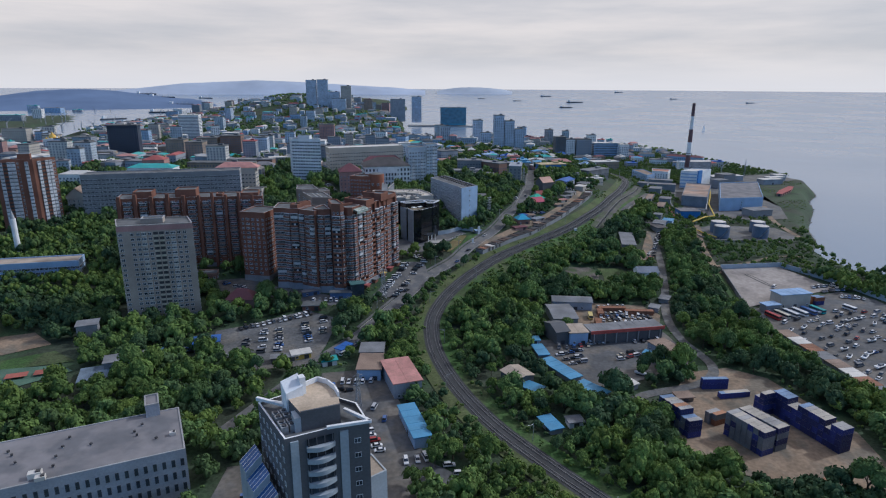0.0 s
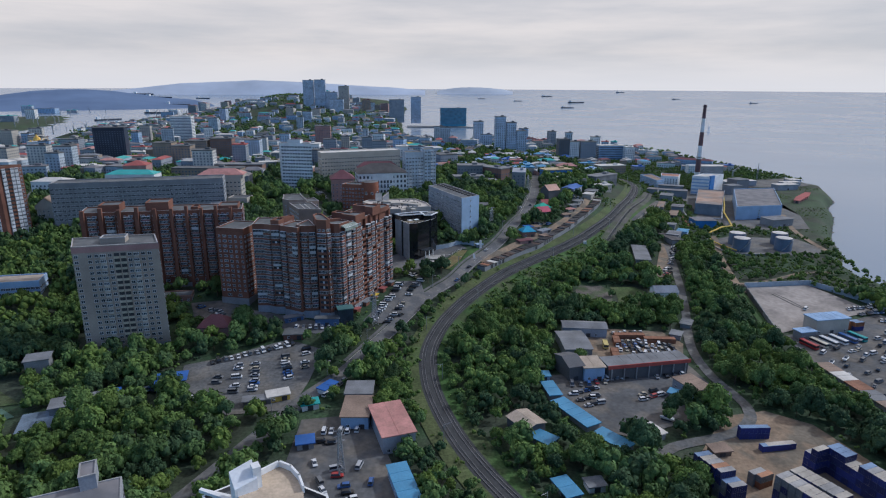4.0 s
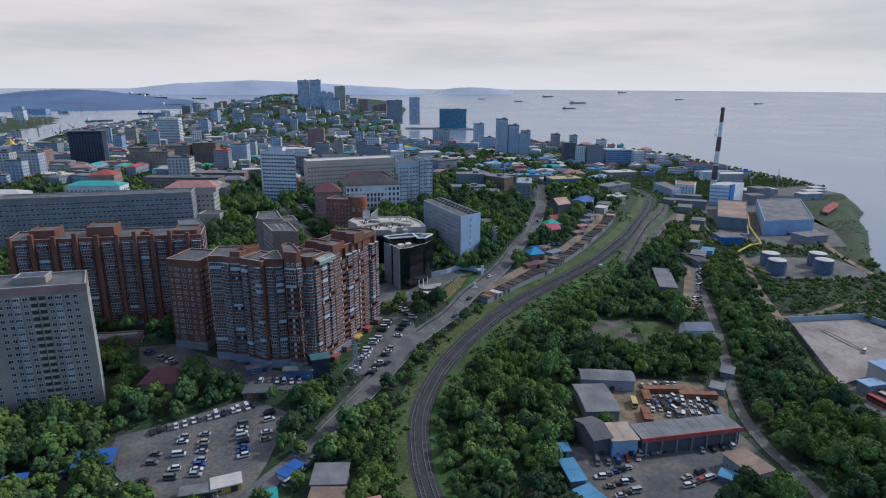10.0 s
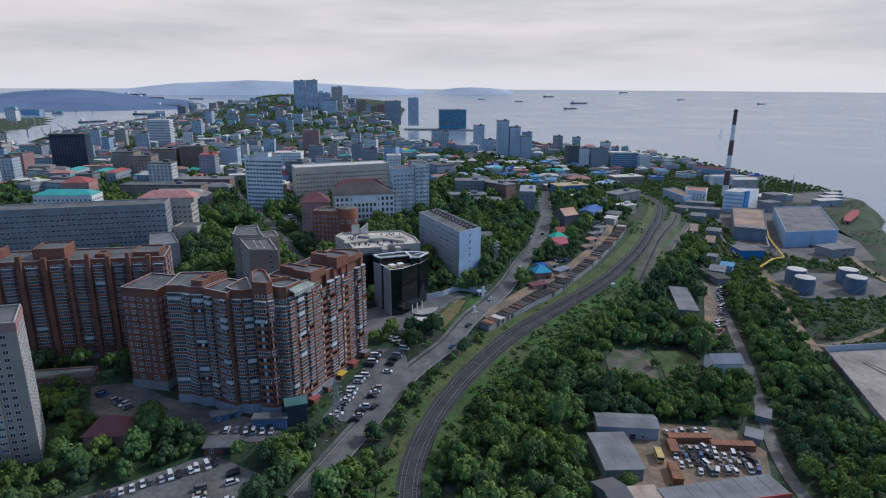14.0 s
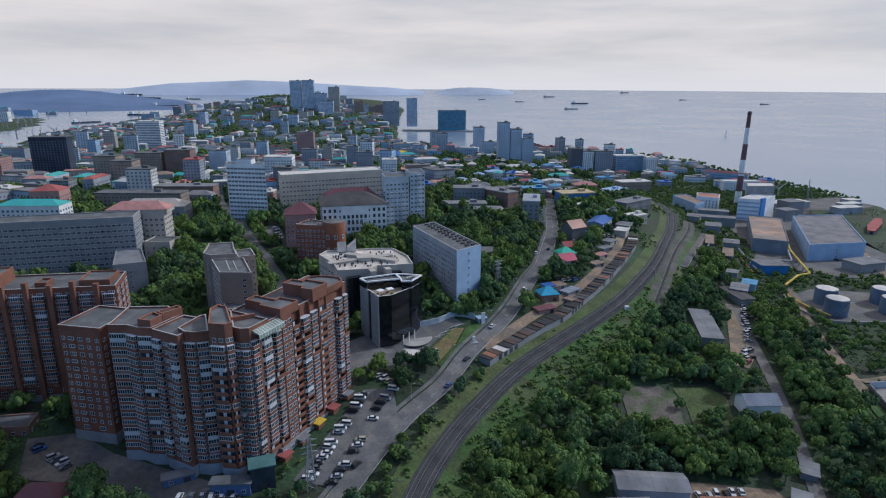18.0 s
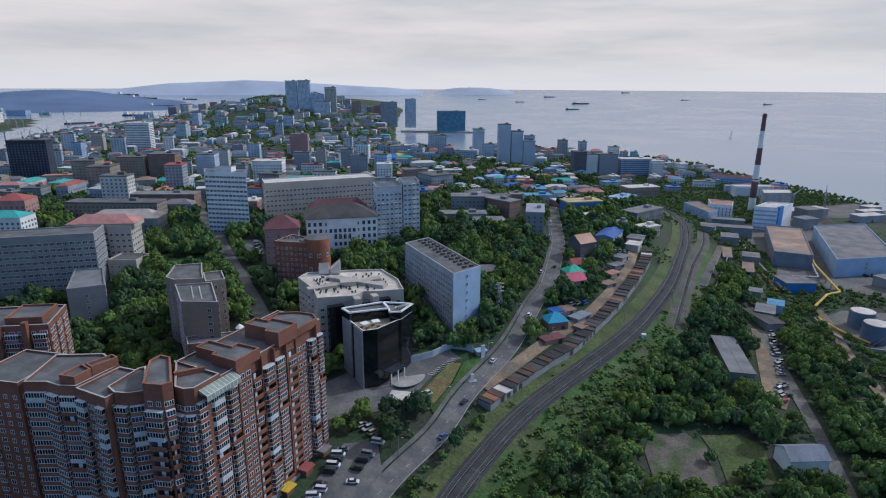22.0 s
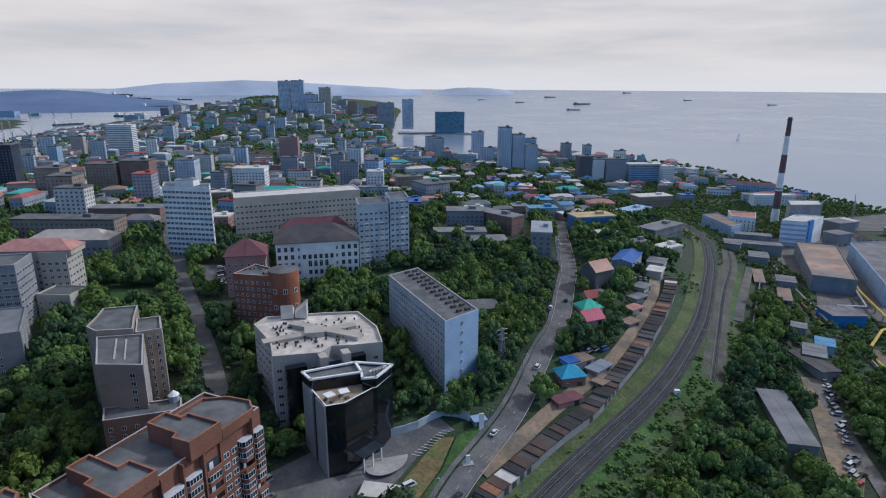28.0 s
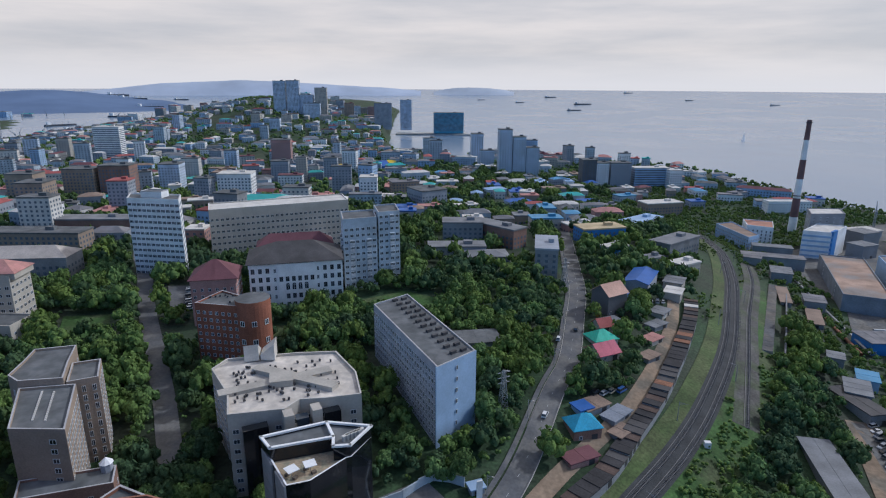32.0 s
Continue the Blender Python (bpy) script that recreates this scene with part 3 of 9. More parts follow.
def balcony_mesh(w, h, d, parapet, frame=M_FRAME, glass=M_GLASSB, cols=5):
    """A glazed balcony: solid front, panes between white bars, slab and lid."""
    g = Geo()
    g.prism([(-w / 2, -d), (w / 2, -d), (w / 2, 0.02), (-w / 2, 0.02)], 0, h * 0.42, 0, bottom=True)
    g.prism([(-w / 2 + 0.06, -d + 0.06), (w / 2 - 0.06, -d + 0.06), (w / 2 - 0.06, 0.02), (-w / 2 + 0.06, 0.02)], h * 0.42, h * 0.92, 2)
    g.prism([(-w / 2, -d), (w / 2, -d), (w / 2, 0.02), (-w / 2, 0.02)], h * 0.92, h, 0, bottom=True)
    for z in (h * 0.42, h * 0.87):
        g.prism([(-w / 2, -d - 0.02), (w / 2, -d - 0.02), (w / 2, -d + 0.08), (-w / 2, -d + 0.08)], z, z + 0.14, 1, bottom=True)
    for k in range(cols + 1):
        x = -w / 2 + (w - 0.1) * k / cols
        g.prism([(x, -d), (x + 0.1, -d), (x + 0.1, -d + 0.1), (x, -d + 0.1)], h * 0.42, h * 0.92, 1, top=False)
    for y in (-d * 0.5,):
        for x in (-w / 2, w / 2 - 0.08):
            g.prism([(x, y), (x + 0.08, y), (x + 0.08, y + 0.1), (x, y + 0.1)], h * 0.42, h * 0.92, 1, top=False)
    return g.small().make("balcony", [parapet, frame, glass])


def open_balcony_mesh(w, d, h, parapet):
    g = Geo()
    g.prism([(-w / 2, -d), (w / 2, -d), (w / 2, 0.02), (-w / 2, 0.02)], 0, 0.18, 0, bottom=True)
    for x0, x1, y0, y1 in ((-w / 2, w / 2, -d, -d + 0.12), (-w / 2, -w / 2 + 0.12, -d + 0.12, 0), (w / 2 - 0.12, w / 2, -d + 0.12, 0)):
        g.prism([(x0, y0), (x1, y0), (x1, y1), (x0, y1)], 0.18, h, 0)
    # Dark face on the wall over the parapet stands in for recess shade.
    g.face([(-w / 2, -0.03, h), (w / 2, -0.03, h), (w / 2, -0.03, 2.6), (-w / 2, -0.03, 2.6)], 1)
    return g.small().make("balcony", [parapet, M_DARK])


WIN_S, WIN_M, WIN_L = window_mesh(1.3, 1.45), window_mesh(1.8, 1.5), window_mesh(2.4, 1.6, 3)
WIN_T = window_mesh(1.1, 2.1, 2)


def rowless(seq, k):
    return seq[k % len(seq)]


M_COPEB = mat("brick_coping", (0.30, 0.14, 0.09), grain=0.25, scale=2.0)


def attic(th, poly, z0, z1, wall, roof, coping):
    """A raised part of a roof: brick walls with a coped parapet round a sunk felt roof."""
    g, ins, n = Geo(), inset(poly, 0.3), len(poly)
    g.prism(poly, z0, z1, 0, top=False)
    for i in range(n):
        j = (i + 1) % n
        g.face([(*poly[i], z1), (*poly[j], z1), (*ins[j], z1), (*ins[i], z1)], 1)
        g.face([(*ins[i], z1), (*ins[j], z1), (*ins[j], z1 - 0.6), (*ins[i], z1 - 0.6)], 0)
    g.face([(*p, z1 - 0.5) for p in ins], 2)
    part("attic", g.make("attic", [wall, coping, roof]), th)


def block(label, poly, top, wall=M_GREYW, roof=M_ROOF, base=None, fh=3.0, bay=3.4, win=WIN_S, single=False, rear=(), name="building", category="building", parapet=0.7, coping=None, sill=0.9, skip=(), roofless=False, plinth=None, margin=1.5, low=None, pents=(), group="", detail=None):
    """A building on an outline: walls with a parapet, a flat roof, windows floor by floor, huts on the roof.
    single: windows are objects of their own; otherwise one mesh. detail(edge, floor, bay) may give another mesh."""
    fh, bay, sill, parapet = fh * U, bay * U, sill * U, parapet * U
    poly = ccw([tuple(p) for p in poly])
    cx, cy = sum(p[0] for p in poly) / len(poly), sum(p[1] for p in poly) / len(poly)
    base = min(gz(*p) for p in poly) if base is None else base
    th = thing(name, (cx, cy, base), label, category, group)
    loc = [(x - cx, y - cy) for x, y in poly]
    H1 = top - base
    g = Geo()
    g.prism(loc, -2.5, H1, 0, top=False)
    ins = inset(loc, 0.35)
    n = len(loc)
    for i in range(n):
        j = (i + 1) % n
        g.face([(*loc[i], H1), (*loc[j], H1), (*ins[j], H1), (*ins[i], H1)], 1)
        g.face([(*ins[i], H1), (*ins[j], H1), (*ins[j], H1 - parapet - 0.05), (*ins[i], H1 - parapet - 0.05)], 0)
    part("wall", g.make("wall", [wall, coping or wall]), th)
    g = Geo()
    g.face([(*p, H1 - parapet) for p in ins])
    part("roof", g.make("roof", [roof]), th)
    if plinth:
        g = Geo()
        g.prism(inset(loc, -0.15), -2.5, plinth[1], 0)
        part("plinth", g.make("plinth", [plinth[0]]), th)
    for pent in pents:
        if len(pent) == 2:
            attic(th, [(x - cx, y - cy) for x, y in ccw(pent[0])], H1 - parapet - 0.1, pent[1] - base, wall, roof, M_COPEB if wall == M_BRICK else coping or wall)
            continue
        u, v, lx, ly, h = pent
        a = math.atan2(loc[1][1] - loc[0][1], loc[1][0] - loc[0][0])
        g = Geo()
        g.box(0, 0, -0.2, lx, ly, h, 0, 0, 1)
        for s in (-1, 1):
            g.box(0, s * (ly / 2 - 0.1), h - 0.2, lx + 0.2, 0.35, 0.3, 0, 2, 2)
            g.box(s * (lx / 2 - 0.1), 0, h - 0.2, 0.35, ly - 0.5, 0.3, 0, 2, 2)
        part("roof_hut", g.make("roof_hut", [wall, roof, coping or wall]), th, loc=(u, v, H1 - parapet), rot=a)
    joined, count = {"window": Geo(), "balcony": Geo()}, 0
    floors = max(1, int((H1 - 0.8 - (plinth[1] if plinth else 0)) / fh))
    z_first = (plinth[1] if plinth else 0) + 0.0
    for i in range(n):
        if i in skip:
            continue
        a, b = Vector(loc[i]), Vector(loc[(i + 1) % n])
        L = (b - a).length
        k = int((L - 0.6) / bay)
        if k < 1:
            continue
        d = (b - a).normalized()
        rot = math.atan2(d.y, d.x)
        for fl in range(floors):
            z = z_first + fl * fh + sill
            for c in range(k):
                p = a + d * (L * (c + 0.5) / k)
                m = detail(i, fl, c, k, floors) if detail else win
                if m is None:
                    continue
                nm = m.name.split(".")[0]
                loc_m = (p.x, p.y, z if nm == "window" else z - sill)
                if single and i not in rear and count < 300:
                    count += 1
                    part(nm, m, th, loc=loc_m, rot=rot)
                else:
                    joined[nm].add(m, loc_m, rot)
    for nm, jg in joined.items():
        if jg.v:
            part("far_" + nm, jg.make("far_" + nm, jg.mats), th, kind="stuff")
    occupy(poly, margin)
    return th


def hut(label, cx, cy, lx, ly, h, rot=0.0, wall=M_GREYW, roof=M_SLATE, pitch=0.0, name="shed", category="shed", base=None, eave=0.4, doors=1, hip=False, win=True, group=""):
    """A low building with a flat, gabled or hipped roof, windows and a door."""
    base = min(gz(*p) for p in rect(cx, cy, lx, ly, rot)) if base is None else base
    h = h * (0.75 if 2 < h < 3.4 else 1.0)
    th = thing(name, (cx, cy, base), label, category, group, rot)
    g = Geo()
    g.prism(rect(0, 0, lx, ly), -1.5, h, 0, top=False)
    if pitch and not hip:
        for s in (-1, 1):
            g.face([(s * lx / 2, -ly / 2 * s, h), (s * lx / 2, ly / 2 * s, h), (s * lx / 2, 0, h + pitch)], 0)
    part("wall", g.make("wall", [wall]), th)
    g, X, Y = Geo(), lx / 2 + eave, ly / 2 + eave
    if pitch:
        r = X - (Y if hip else 0)
        drop = pitch * eave / (ly / 2)
        for z in (0.0, 0.15):
            e = h - drop + z
            g.face([(-X, -Y, e), (X, -Y, e), (r, 0, h + pitch + z), (-r, 0, h + pitch + z)])
            g.face([(X, Y, e), (-X, Y, e), (-r, 0, h + pitch + z), (r, 0, h + pitch + z)])
            if hip:
                g.face([(X, -Y, e), (X, Y, e), (r, 0, h + pitch + z)])
                g.face([(-X, Y, e), (-X, -Y, e), (-r, 0, h + pitch + z)])
        e = h - drop
        c = [(-X, -Y), (X, -Y), (X, Y), (-X, Y)]
        for i in range(4):
            j = (i + 1) % 4
            if hip or i % 2 == 0:
                g.face([(*c[i], e), (*c[j], e), (*c[j], e + 0.15), (*c[i], e + 0.15)])
            else:
                s = 1 if i == 1 else -1
                g.face([(*c[i], e), (s * X, 0, h + pitch), (s * X, 0, h + pitch + 0.15), (*c[i], e + 0.15)])
                g.face([(s * X, 0, h + pitch), (*c[j], e), (*c[j], e + 0.15), (s * X, 0, h + pitch + 0.15)])
        for k in range(1, int(lx / 2.5)):      # standing seams
            x = -r + 2 * r * k / max(1, int(lx / 2.5))
            for s in (-1, 1):
                g.face([(x - 0.06, s * Y, h - drop + 0.2), (x + 0.06, s * Y, h - drop + 0.2), (x + 0.06, 0, h + pitch + 0.2), (x - 0.06, 0, h + pitch + 0.2)][::s])
    else:
        g.prism(rect(0, 0, 2 * X, 2 * Y), h - 0.1, h + 0.2, 0, bottom=True)
        for k in range(1, int(lx / 3)):
            g.box(-lx / 2 + lx * k / int(lx / 3), 0, h + 0.2, 0.1, 2 * Y, 0.05)
    part("roof", g.weld().make("roof", [roof]), th)
    for s, yy in ((0, -ly / 2), (math.pi, ly / 2)):
        k = int(lx / (4 * U))
        for c in range(k):
            x = -lx / 2 + lx * (c + 0.5) / k
            if doors and s == 0 and c == k // 2:
                g = Geo()
                g.prism([(-0.8, -0.06), (0.8, -0.06), (0.8, 0.02), (-0.8, 0.02)], 0, min(1.8, h - 0.2), 0)
                part("door", g.make("door", [M_DARK]), th, loc=(x, yy, 0), rot=s)
            elif win and h > 2.2 and c % 2 == 0:
                part("window", WIN_S, th, loc=(x, yy, 0.7), rot=s)
    occupy(rect(cx, cy, lx, ly, rot), 1.0)
    return th


def quad_frame(pts):
    """Centre, length, width and turn of a roughly rectangular outline, its first side the long one."""
    a, b, c, d = (Vector(p) for p in pts)
    u = ((b - a) + (c - d)) / 2
    v = ((d - a) + (c - b)) / 2
    m = (a + b + c + d) / 4
    return m.x, m.y, u.length, v.length, math.atan2(u.y, u.x)

# ---- the flats and offices on the town side ----
BALC_R = balcony_mesh(2.6, 2.75, 0.45, M_BRICK, cols=4)
BALC_W = balcony_mesh(2.3, 2.75, 0.35, mat("pale_brick_balcony", (0.24, 0.11, 0.075)), cols=3)
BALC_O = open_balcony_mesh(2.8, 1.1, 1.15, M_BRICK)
BALC_C = balcony_mesh(2.5, 2.7, 0.8, mat("cream_balcony", (0.46, 0.42, 0.36)), cols=3)
BALC_L = balcony_mesh(2.5, 2.75, 0.9, mat("white_balcony", (0.60, 0.62, 0.65)))
M_COPE = mat("pale_coping", (0.44, 0.43, 0.43), grain=0.08)
rng = random.Random(5)


def brick_detail(pattern, seed):
    r = random.Random(seed)

    def pick(i, fl, c, k, floors):
        if fl == 0:
            return WIN_L if c % 2 else None
        m = pattern[c % len(pattern)]
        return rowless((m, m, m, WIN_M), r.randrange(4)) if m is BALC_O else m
    return pick


# red-brick complex: the wing along the street
U1, W1 = Vector((0.3667, 0.9303)), Vector((-0.9303, 0.3667))   # along the street front, and away from the street
M_PURPLE = mat("mauve_brick", (0.26, 0.15, 0.155), grain=0.18, stain=0.18, scale=2.5)
M_WHITEB = mat("white_balcony_front", (0.55, 0.55, 0.56), grain=0.08, stain=0.15)
M_REDB = mat("bright_red_front", (0.28, 0.10, 0.07), grain=0.1, stain=0.15)
FRONTS = [M_BRICK] * 9 + [M_BRICKD, M_BRICKD, M_WHITEB, M_PURPLE, M_REDB]
M_FRAMEB = mat("weathered_frame", (0.64, 0.66, 0.68), grain=0.1, stain=0.2, rough=0.6)
# Dark balcony panes; also the painted shade at the back of open loggias.
M_PANE_SHADE = mat("balcony_pane", (0.030, 0.038, 0.050), rough=0.22, grain=0.2, stain=0.4, rnd=0.6, spec=0.3)
FLOOR = 2.95 * U


def on_wing(u, w):
    return (-52 + U1.x * u + W1.x * w, 243 + U1.y * u + W1.y * w)


def bay_line(w, d):
    """The front of a balcony: straight, with slanted cheeks where it stands well out."""
    c = min(0.45, d * 0.6) if d > 0.9 else 0.0
    return [(-w / 2, 0.02), (-w / 2, -d + c), (-w / 2 + c, -d), (w / 2 - c, -d), (w / 2, -d + c), (w / 2, 0.02)] if c else [(-w / 2, 0.02), (-w / 2, -d), (w / 2, -d), (w / 2, 0.02)]


@functools.lru_cache(None)
def front_mesh(w, d, mt):
    """The solid front of a glazed balcony with its slab, in plan units."""
    g, line = Geo(), bay_line(w, d)
    g.prism(line, 0, FLOOR * 0.40, 0, bottom=True)
    return g.make("balcony", [mt])


@functools.lru_cache(None)
def glazing_mesh(w, d):
    """The glazing over it: panes between white bars, a white rail below and a lid above."""
    g, line = Geo(), bay_line(w, d)
    inner = inset(ccw(line), 0.05)
    z0, z1 = FLOOR * 0.40, FLOOR * 0.96
    g.prism(inner, z0, z1, 1, top=False)
    g.prism(inset(ccw(line), -0.04), z0, z0 + 0.07, 0, bottom=True)
    g.prism(inset(ccw(line), -0.03), z1 - 0.08, z1, 0, bottom=True)
    for p, q in zip(line, line[1:]):
        p, q = Vector(p), Vector(q)
        n = max(1, round((q - p).length / 0.55))
        for k in range(n + 1):
            m = p.lerp(q, k / n)
            g.box(m.x, m.y, z0 + 0.07, 0.065, 0.065, z1 - z0 - 0.15)
    return g.make("glazing", [M_FRAMEB, M_PANE_SHADE])


@functools.lru_cache(None)
def loggia_mesh(w, d):
    """An open balcony: slab, solid brick front, cheeks."""
    g = Geo()
    g.prism([(-w / 2, -d), (w / 2, -d), (w / 2, 0.02), (-w / 2, 0.02)], 0, 0.14, 0, bottom=True)
    g.prism([(-w / 2, -d), (w / 2, -d), (w / 2, -d + 0.1), (-w / 2, -d + 0.1)], 0.14, FLOOR * 0.43, 0, top=False)
    g.prism([(-w / 2 + 0.002, -d - 0.03), (w / 2 - 0.002, -d - 0.03), (w / 2 - 0.002, -d + 0.13), (-w / 2 + 0.002, -d + 0.13)], FLOOR * 0.43, FLOOR * 0.43 + 0.07, 1, bottom=True)
    # Dark sheet across the back wall, painting the loggia's shade.
    g.face([(-w / 2, -0.03, 0.14), (w / 2, -0.03, 0.14), (w / 2, -0.03, FLOOR * 0.96), (-w / 2, -0.03, FLOOR * 0.96)], 2)
    g.prism([(-w * 0.12, -0.09), (w * 0.12, -0.09), (w * 0.12, -0.04), (-w * 0.12, -0.04)], 0.14, FLOOR * 0.8, 3)
    return g.make("balcony", [M_BRICK, M_COPEB, M_PANE_SHADE, M_FRAMEB])


def balcony_stack(th, a, b, z0, n, kind, depth, seed, share=0.92):
    """Balconies or windows one over the other between a and b, on th. kind(floor): glazed, open, window or none."""
    r = random.Random(seed)
    a, b, c = Vector(a), Vector(b), th.matrix_world.translation
    w, d = round((b - a).length * share, 1), (b - a).normalized()
    m, rot = (a + b) / 2, math.atan2(d.y, d.x)
    for fl in range(n):
        at, k = (m.x - c.x, m.y - c.y, z0 + FLOOR * fl - c.z), kind(fl)
        if k == "glazed":
            bal = part("balcony", front_mesh(w, depth, r.choice(FRONTS)), th, loc=at, rot=rot)
            part("glazing", glazing_mesh(w, depth), bal, "white-framed dark glazing")
        elif k == "open":
            part("balcony", loggia_mesh(w, depth), th, "open brick-fronted balcony", loc=at, rot=rot)
        elif k == "window":
            part("window", WIN_M, th, loc=(at[0], at[1], at[2] + 0.55), rot=rot)
        elif k == "pair":
            for s in (-0.25, 0.25):
                part("window", WIN_S, th, loc=(at[0] + d.x * w * s, at[1] + d.y * w * s, at[2] + 0.6), rot=rot)


def pier(th, a, b, z0, z1, deep, wall=M_BRICK):
    """A brick strip standing out of a wall between a and b, from foot to cornice."""
    a, b, c = Vector(a), Vector(b), th.matrix_world.translation
    d = (b - a).normalized()
    n = Vector((d.y, -d.x))
    g = Geo()
    g.prism([tuple(p - c.xy) for p in (a + n * deep, b + n * deep, b - n * 0.05, a - n * 0.05)], z0 - c.z, z1 - c.z, 0)
    part("pier", g.make("pier", [wall]), th)


every = lambda k: lambda fl: k
wing = block("tall red-brick apartment wing with glazed balconies beside the street", [on_wing(8.0, 0.9), on_wing(40.2, 0.9), on_wing(40.2, 13.9), on_wing(8.4, 13.9)], 48.0, M_BRICK, M_ROOF, fh=2.95, bay=2.75, name="apartment_wing", category="apartment block", coping=M_COPE, skip=(0, 2, 3), detail=brick_detail([WIN_S, BALC_R, WIN_S, BALC_W], 1), single=True, pents=(
    ([on_wing(11.3, 0.0), on_wing(18.2, 0.0), on_wing(18.2, 5.8), on_wing(16.4, 5.9), on_wing(16.6, 12.4), on_wing(12.9, 12.4), on_wing(12.8, 6.9), on_wing(11.6, 6.7)], 49.9),
    ([on_wing(24.0, -0.1), on_wing(30.4, -0.1), on_wing(30.2, 6.9), on_wing(28.8, 6.9), on_wing(28.8, 10.4), on_wing(25.1, 10.4), on_wing(25.0, 3.9), on_wing(23.8, 3.4)], 50.9),
    ([on_wing(30.6, 0.0), on_wing(37.8, 0.0), on_wing(39.8, 2.4), on_wing(39.2, 7.0), on_wing(36.6, 10.6), on_wing(30.6, 10.6)], 49.3)))
STREET = (13.6, 15)   # height of the first flat's floor, and the number of floors
FRONT_COLUMNS = ((8.4, 11.6, "glazed", 1.15), (15.6, 18.4, "open", 0.95), (18.6, 22.3, "glazed", 1.5), (22.6, 26.2, "glazed", 1.05), (26.6, 30.2, "open", 0.95), (34.2, 36.9, "glazed", 1.5), (37.1, 39.9, "glazed", 1.3))
for k, (u0, u1, kind, deep) in enumerate(FRONT_COLUMNS):
    mixed = lambda fl, kind=kind, k=k: ("open" if (fl * 7 + k * 3) % 9 == 0 else "glazed") if kind == "glazed" else ("glazed" if fl in (13, 8 + k % 3) else "open")
    balcony_stack(wing, on_wing(u0, 0.9), on_wing(u1, 0.9), STREET[0], STREET[1], mixed, deep, 30 + k)
for u0, u1, deep in ((11.7, 15.5, 0.85), (18.42, 18.58, 0.95), (22.32, 22.58, 1.0), (26.22, 26.58, 1.05), (30.3, 34.1, 0.35), (36.92, 37.08, 1.2)):
    pier(wing, on_wing(u0, 0.9), on_wing(u1, 0.9), 9.0, 47.9, deep)
for u in (12.7, 14.5):
    balcony_stack(wing, on_wing(u - 0.8, 0.03), on_wing(u + 0.8, 0.03), STREET[0], STREET[1] + 1, every("window"), 0.1, 3)
for u in (31.4, 33.2):
    balcony_stack(wing, on_wing(u - 0.8, 0.53), on_wing(u + 0.8, 0.53), STREET[0], STREET[1], every("window"), 0.1, 4)
g = Geo()
g.prism([tuple(Vector(p) - wing.matrix_world.translation.xy) for p in (on_wing(8.0, -0.5), on_wing(40.4, -0.5), on_wing(40.4, 1.0), on_wing(8.0, 1.0))], -2.5, STREET[0] - wing.matrix_world.translation.z - 0.1, 0)
part("plinth", g.make("plinth", [M_GREYW]), wing, "grey ground floor with shops")
for k in range(14):
    balcony_stack(wing, on_wing(8.6 + 2.2 * k, -0.52), on_wing(10.6 + 2.2 * k, -0.52), 11.0, 1, every("window"), 0.1, 5)

# the corner between the two wings, with wrapped balconies and a glazed terrace under its roof
CORNER = [(-56.2, 245.2), (-54.2, 244.4), (-52.3, 244.8), on_wing(3.5, 0.9), on_wing(8.0, 0.9), on_wing(8.3, 13.6), (-60.7, 254.6)]
corner = block("red-brick corner of an apartment block with wrapped balconies", CORNER, 48.6, M_BRICK, M_ROOF, name="apartment_wing", category="apartment block", coping=M_COPE, skip=tuple(range(7)), plinth=(M_GREYW, 3.0), pents=(([on_wing(3.9, 8.6), on_wing(8.0, 5.2), on_wing(7.9, 4.6), on_wing(3.4, 8.0)], 49.2),))
low_floor = 14.2
for k, (a, b, deep, kind) in enumerate((((-56.2, 245.2), (-54.2, 244.4), 0.9, "glazed"), ((-54.2, 244.4), (-52.3, 244.8), 0.95, "glazed"), ((-52.3, 244.8), on_wing(3.5, 0.9), 0.9, "glazed"), (on_wing(4.4, 0.9), on_wing(8.0, 0.9), 1.2, "glazed"))):
    balcony_stack(corner, a, b, low_floor, 15, lambda fl, k=k: "pair" if k < 2 and fl == 14 else "open" if (fl + k) % 8 == 3 and k == 3 else "glazed", deep, 50 + k, 0.98)
pier(corner, on_wing(3.5, 0.9), on_wing(4.35, 0.9), 9.0, 46.0, 0.75, M_BRICK)
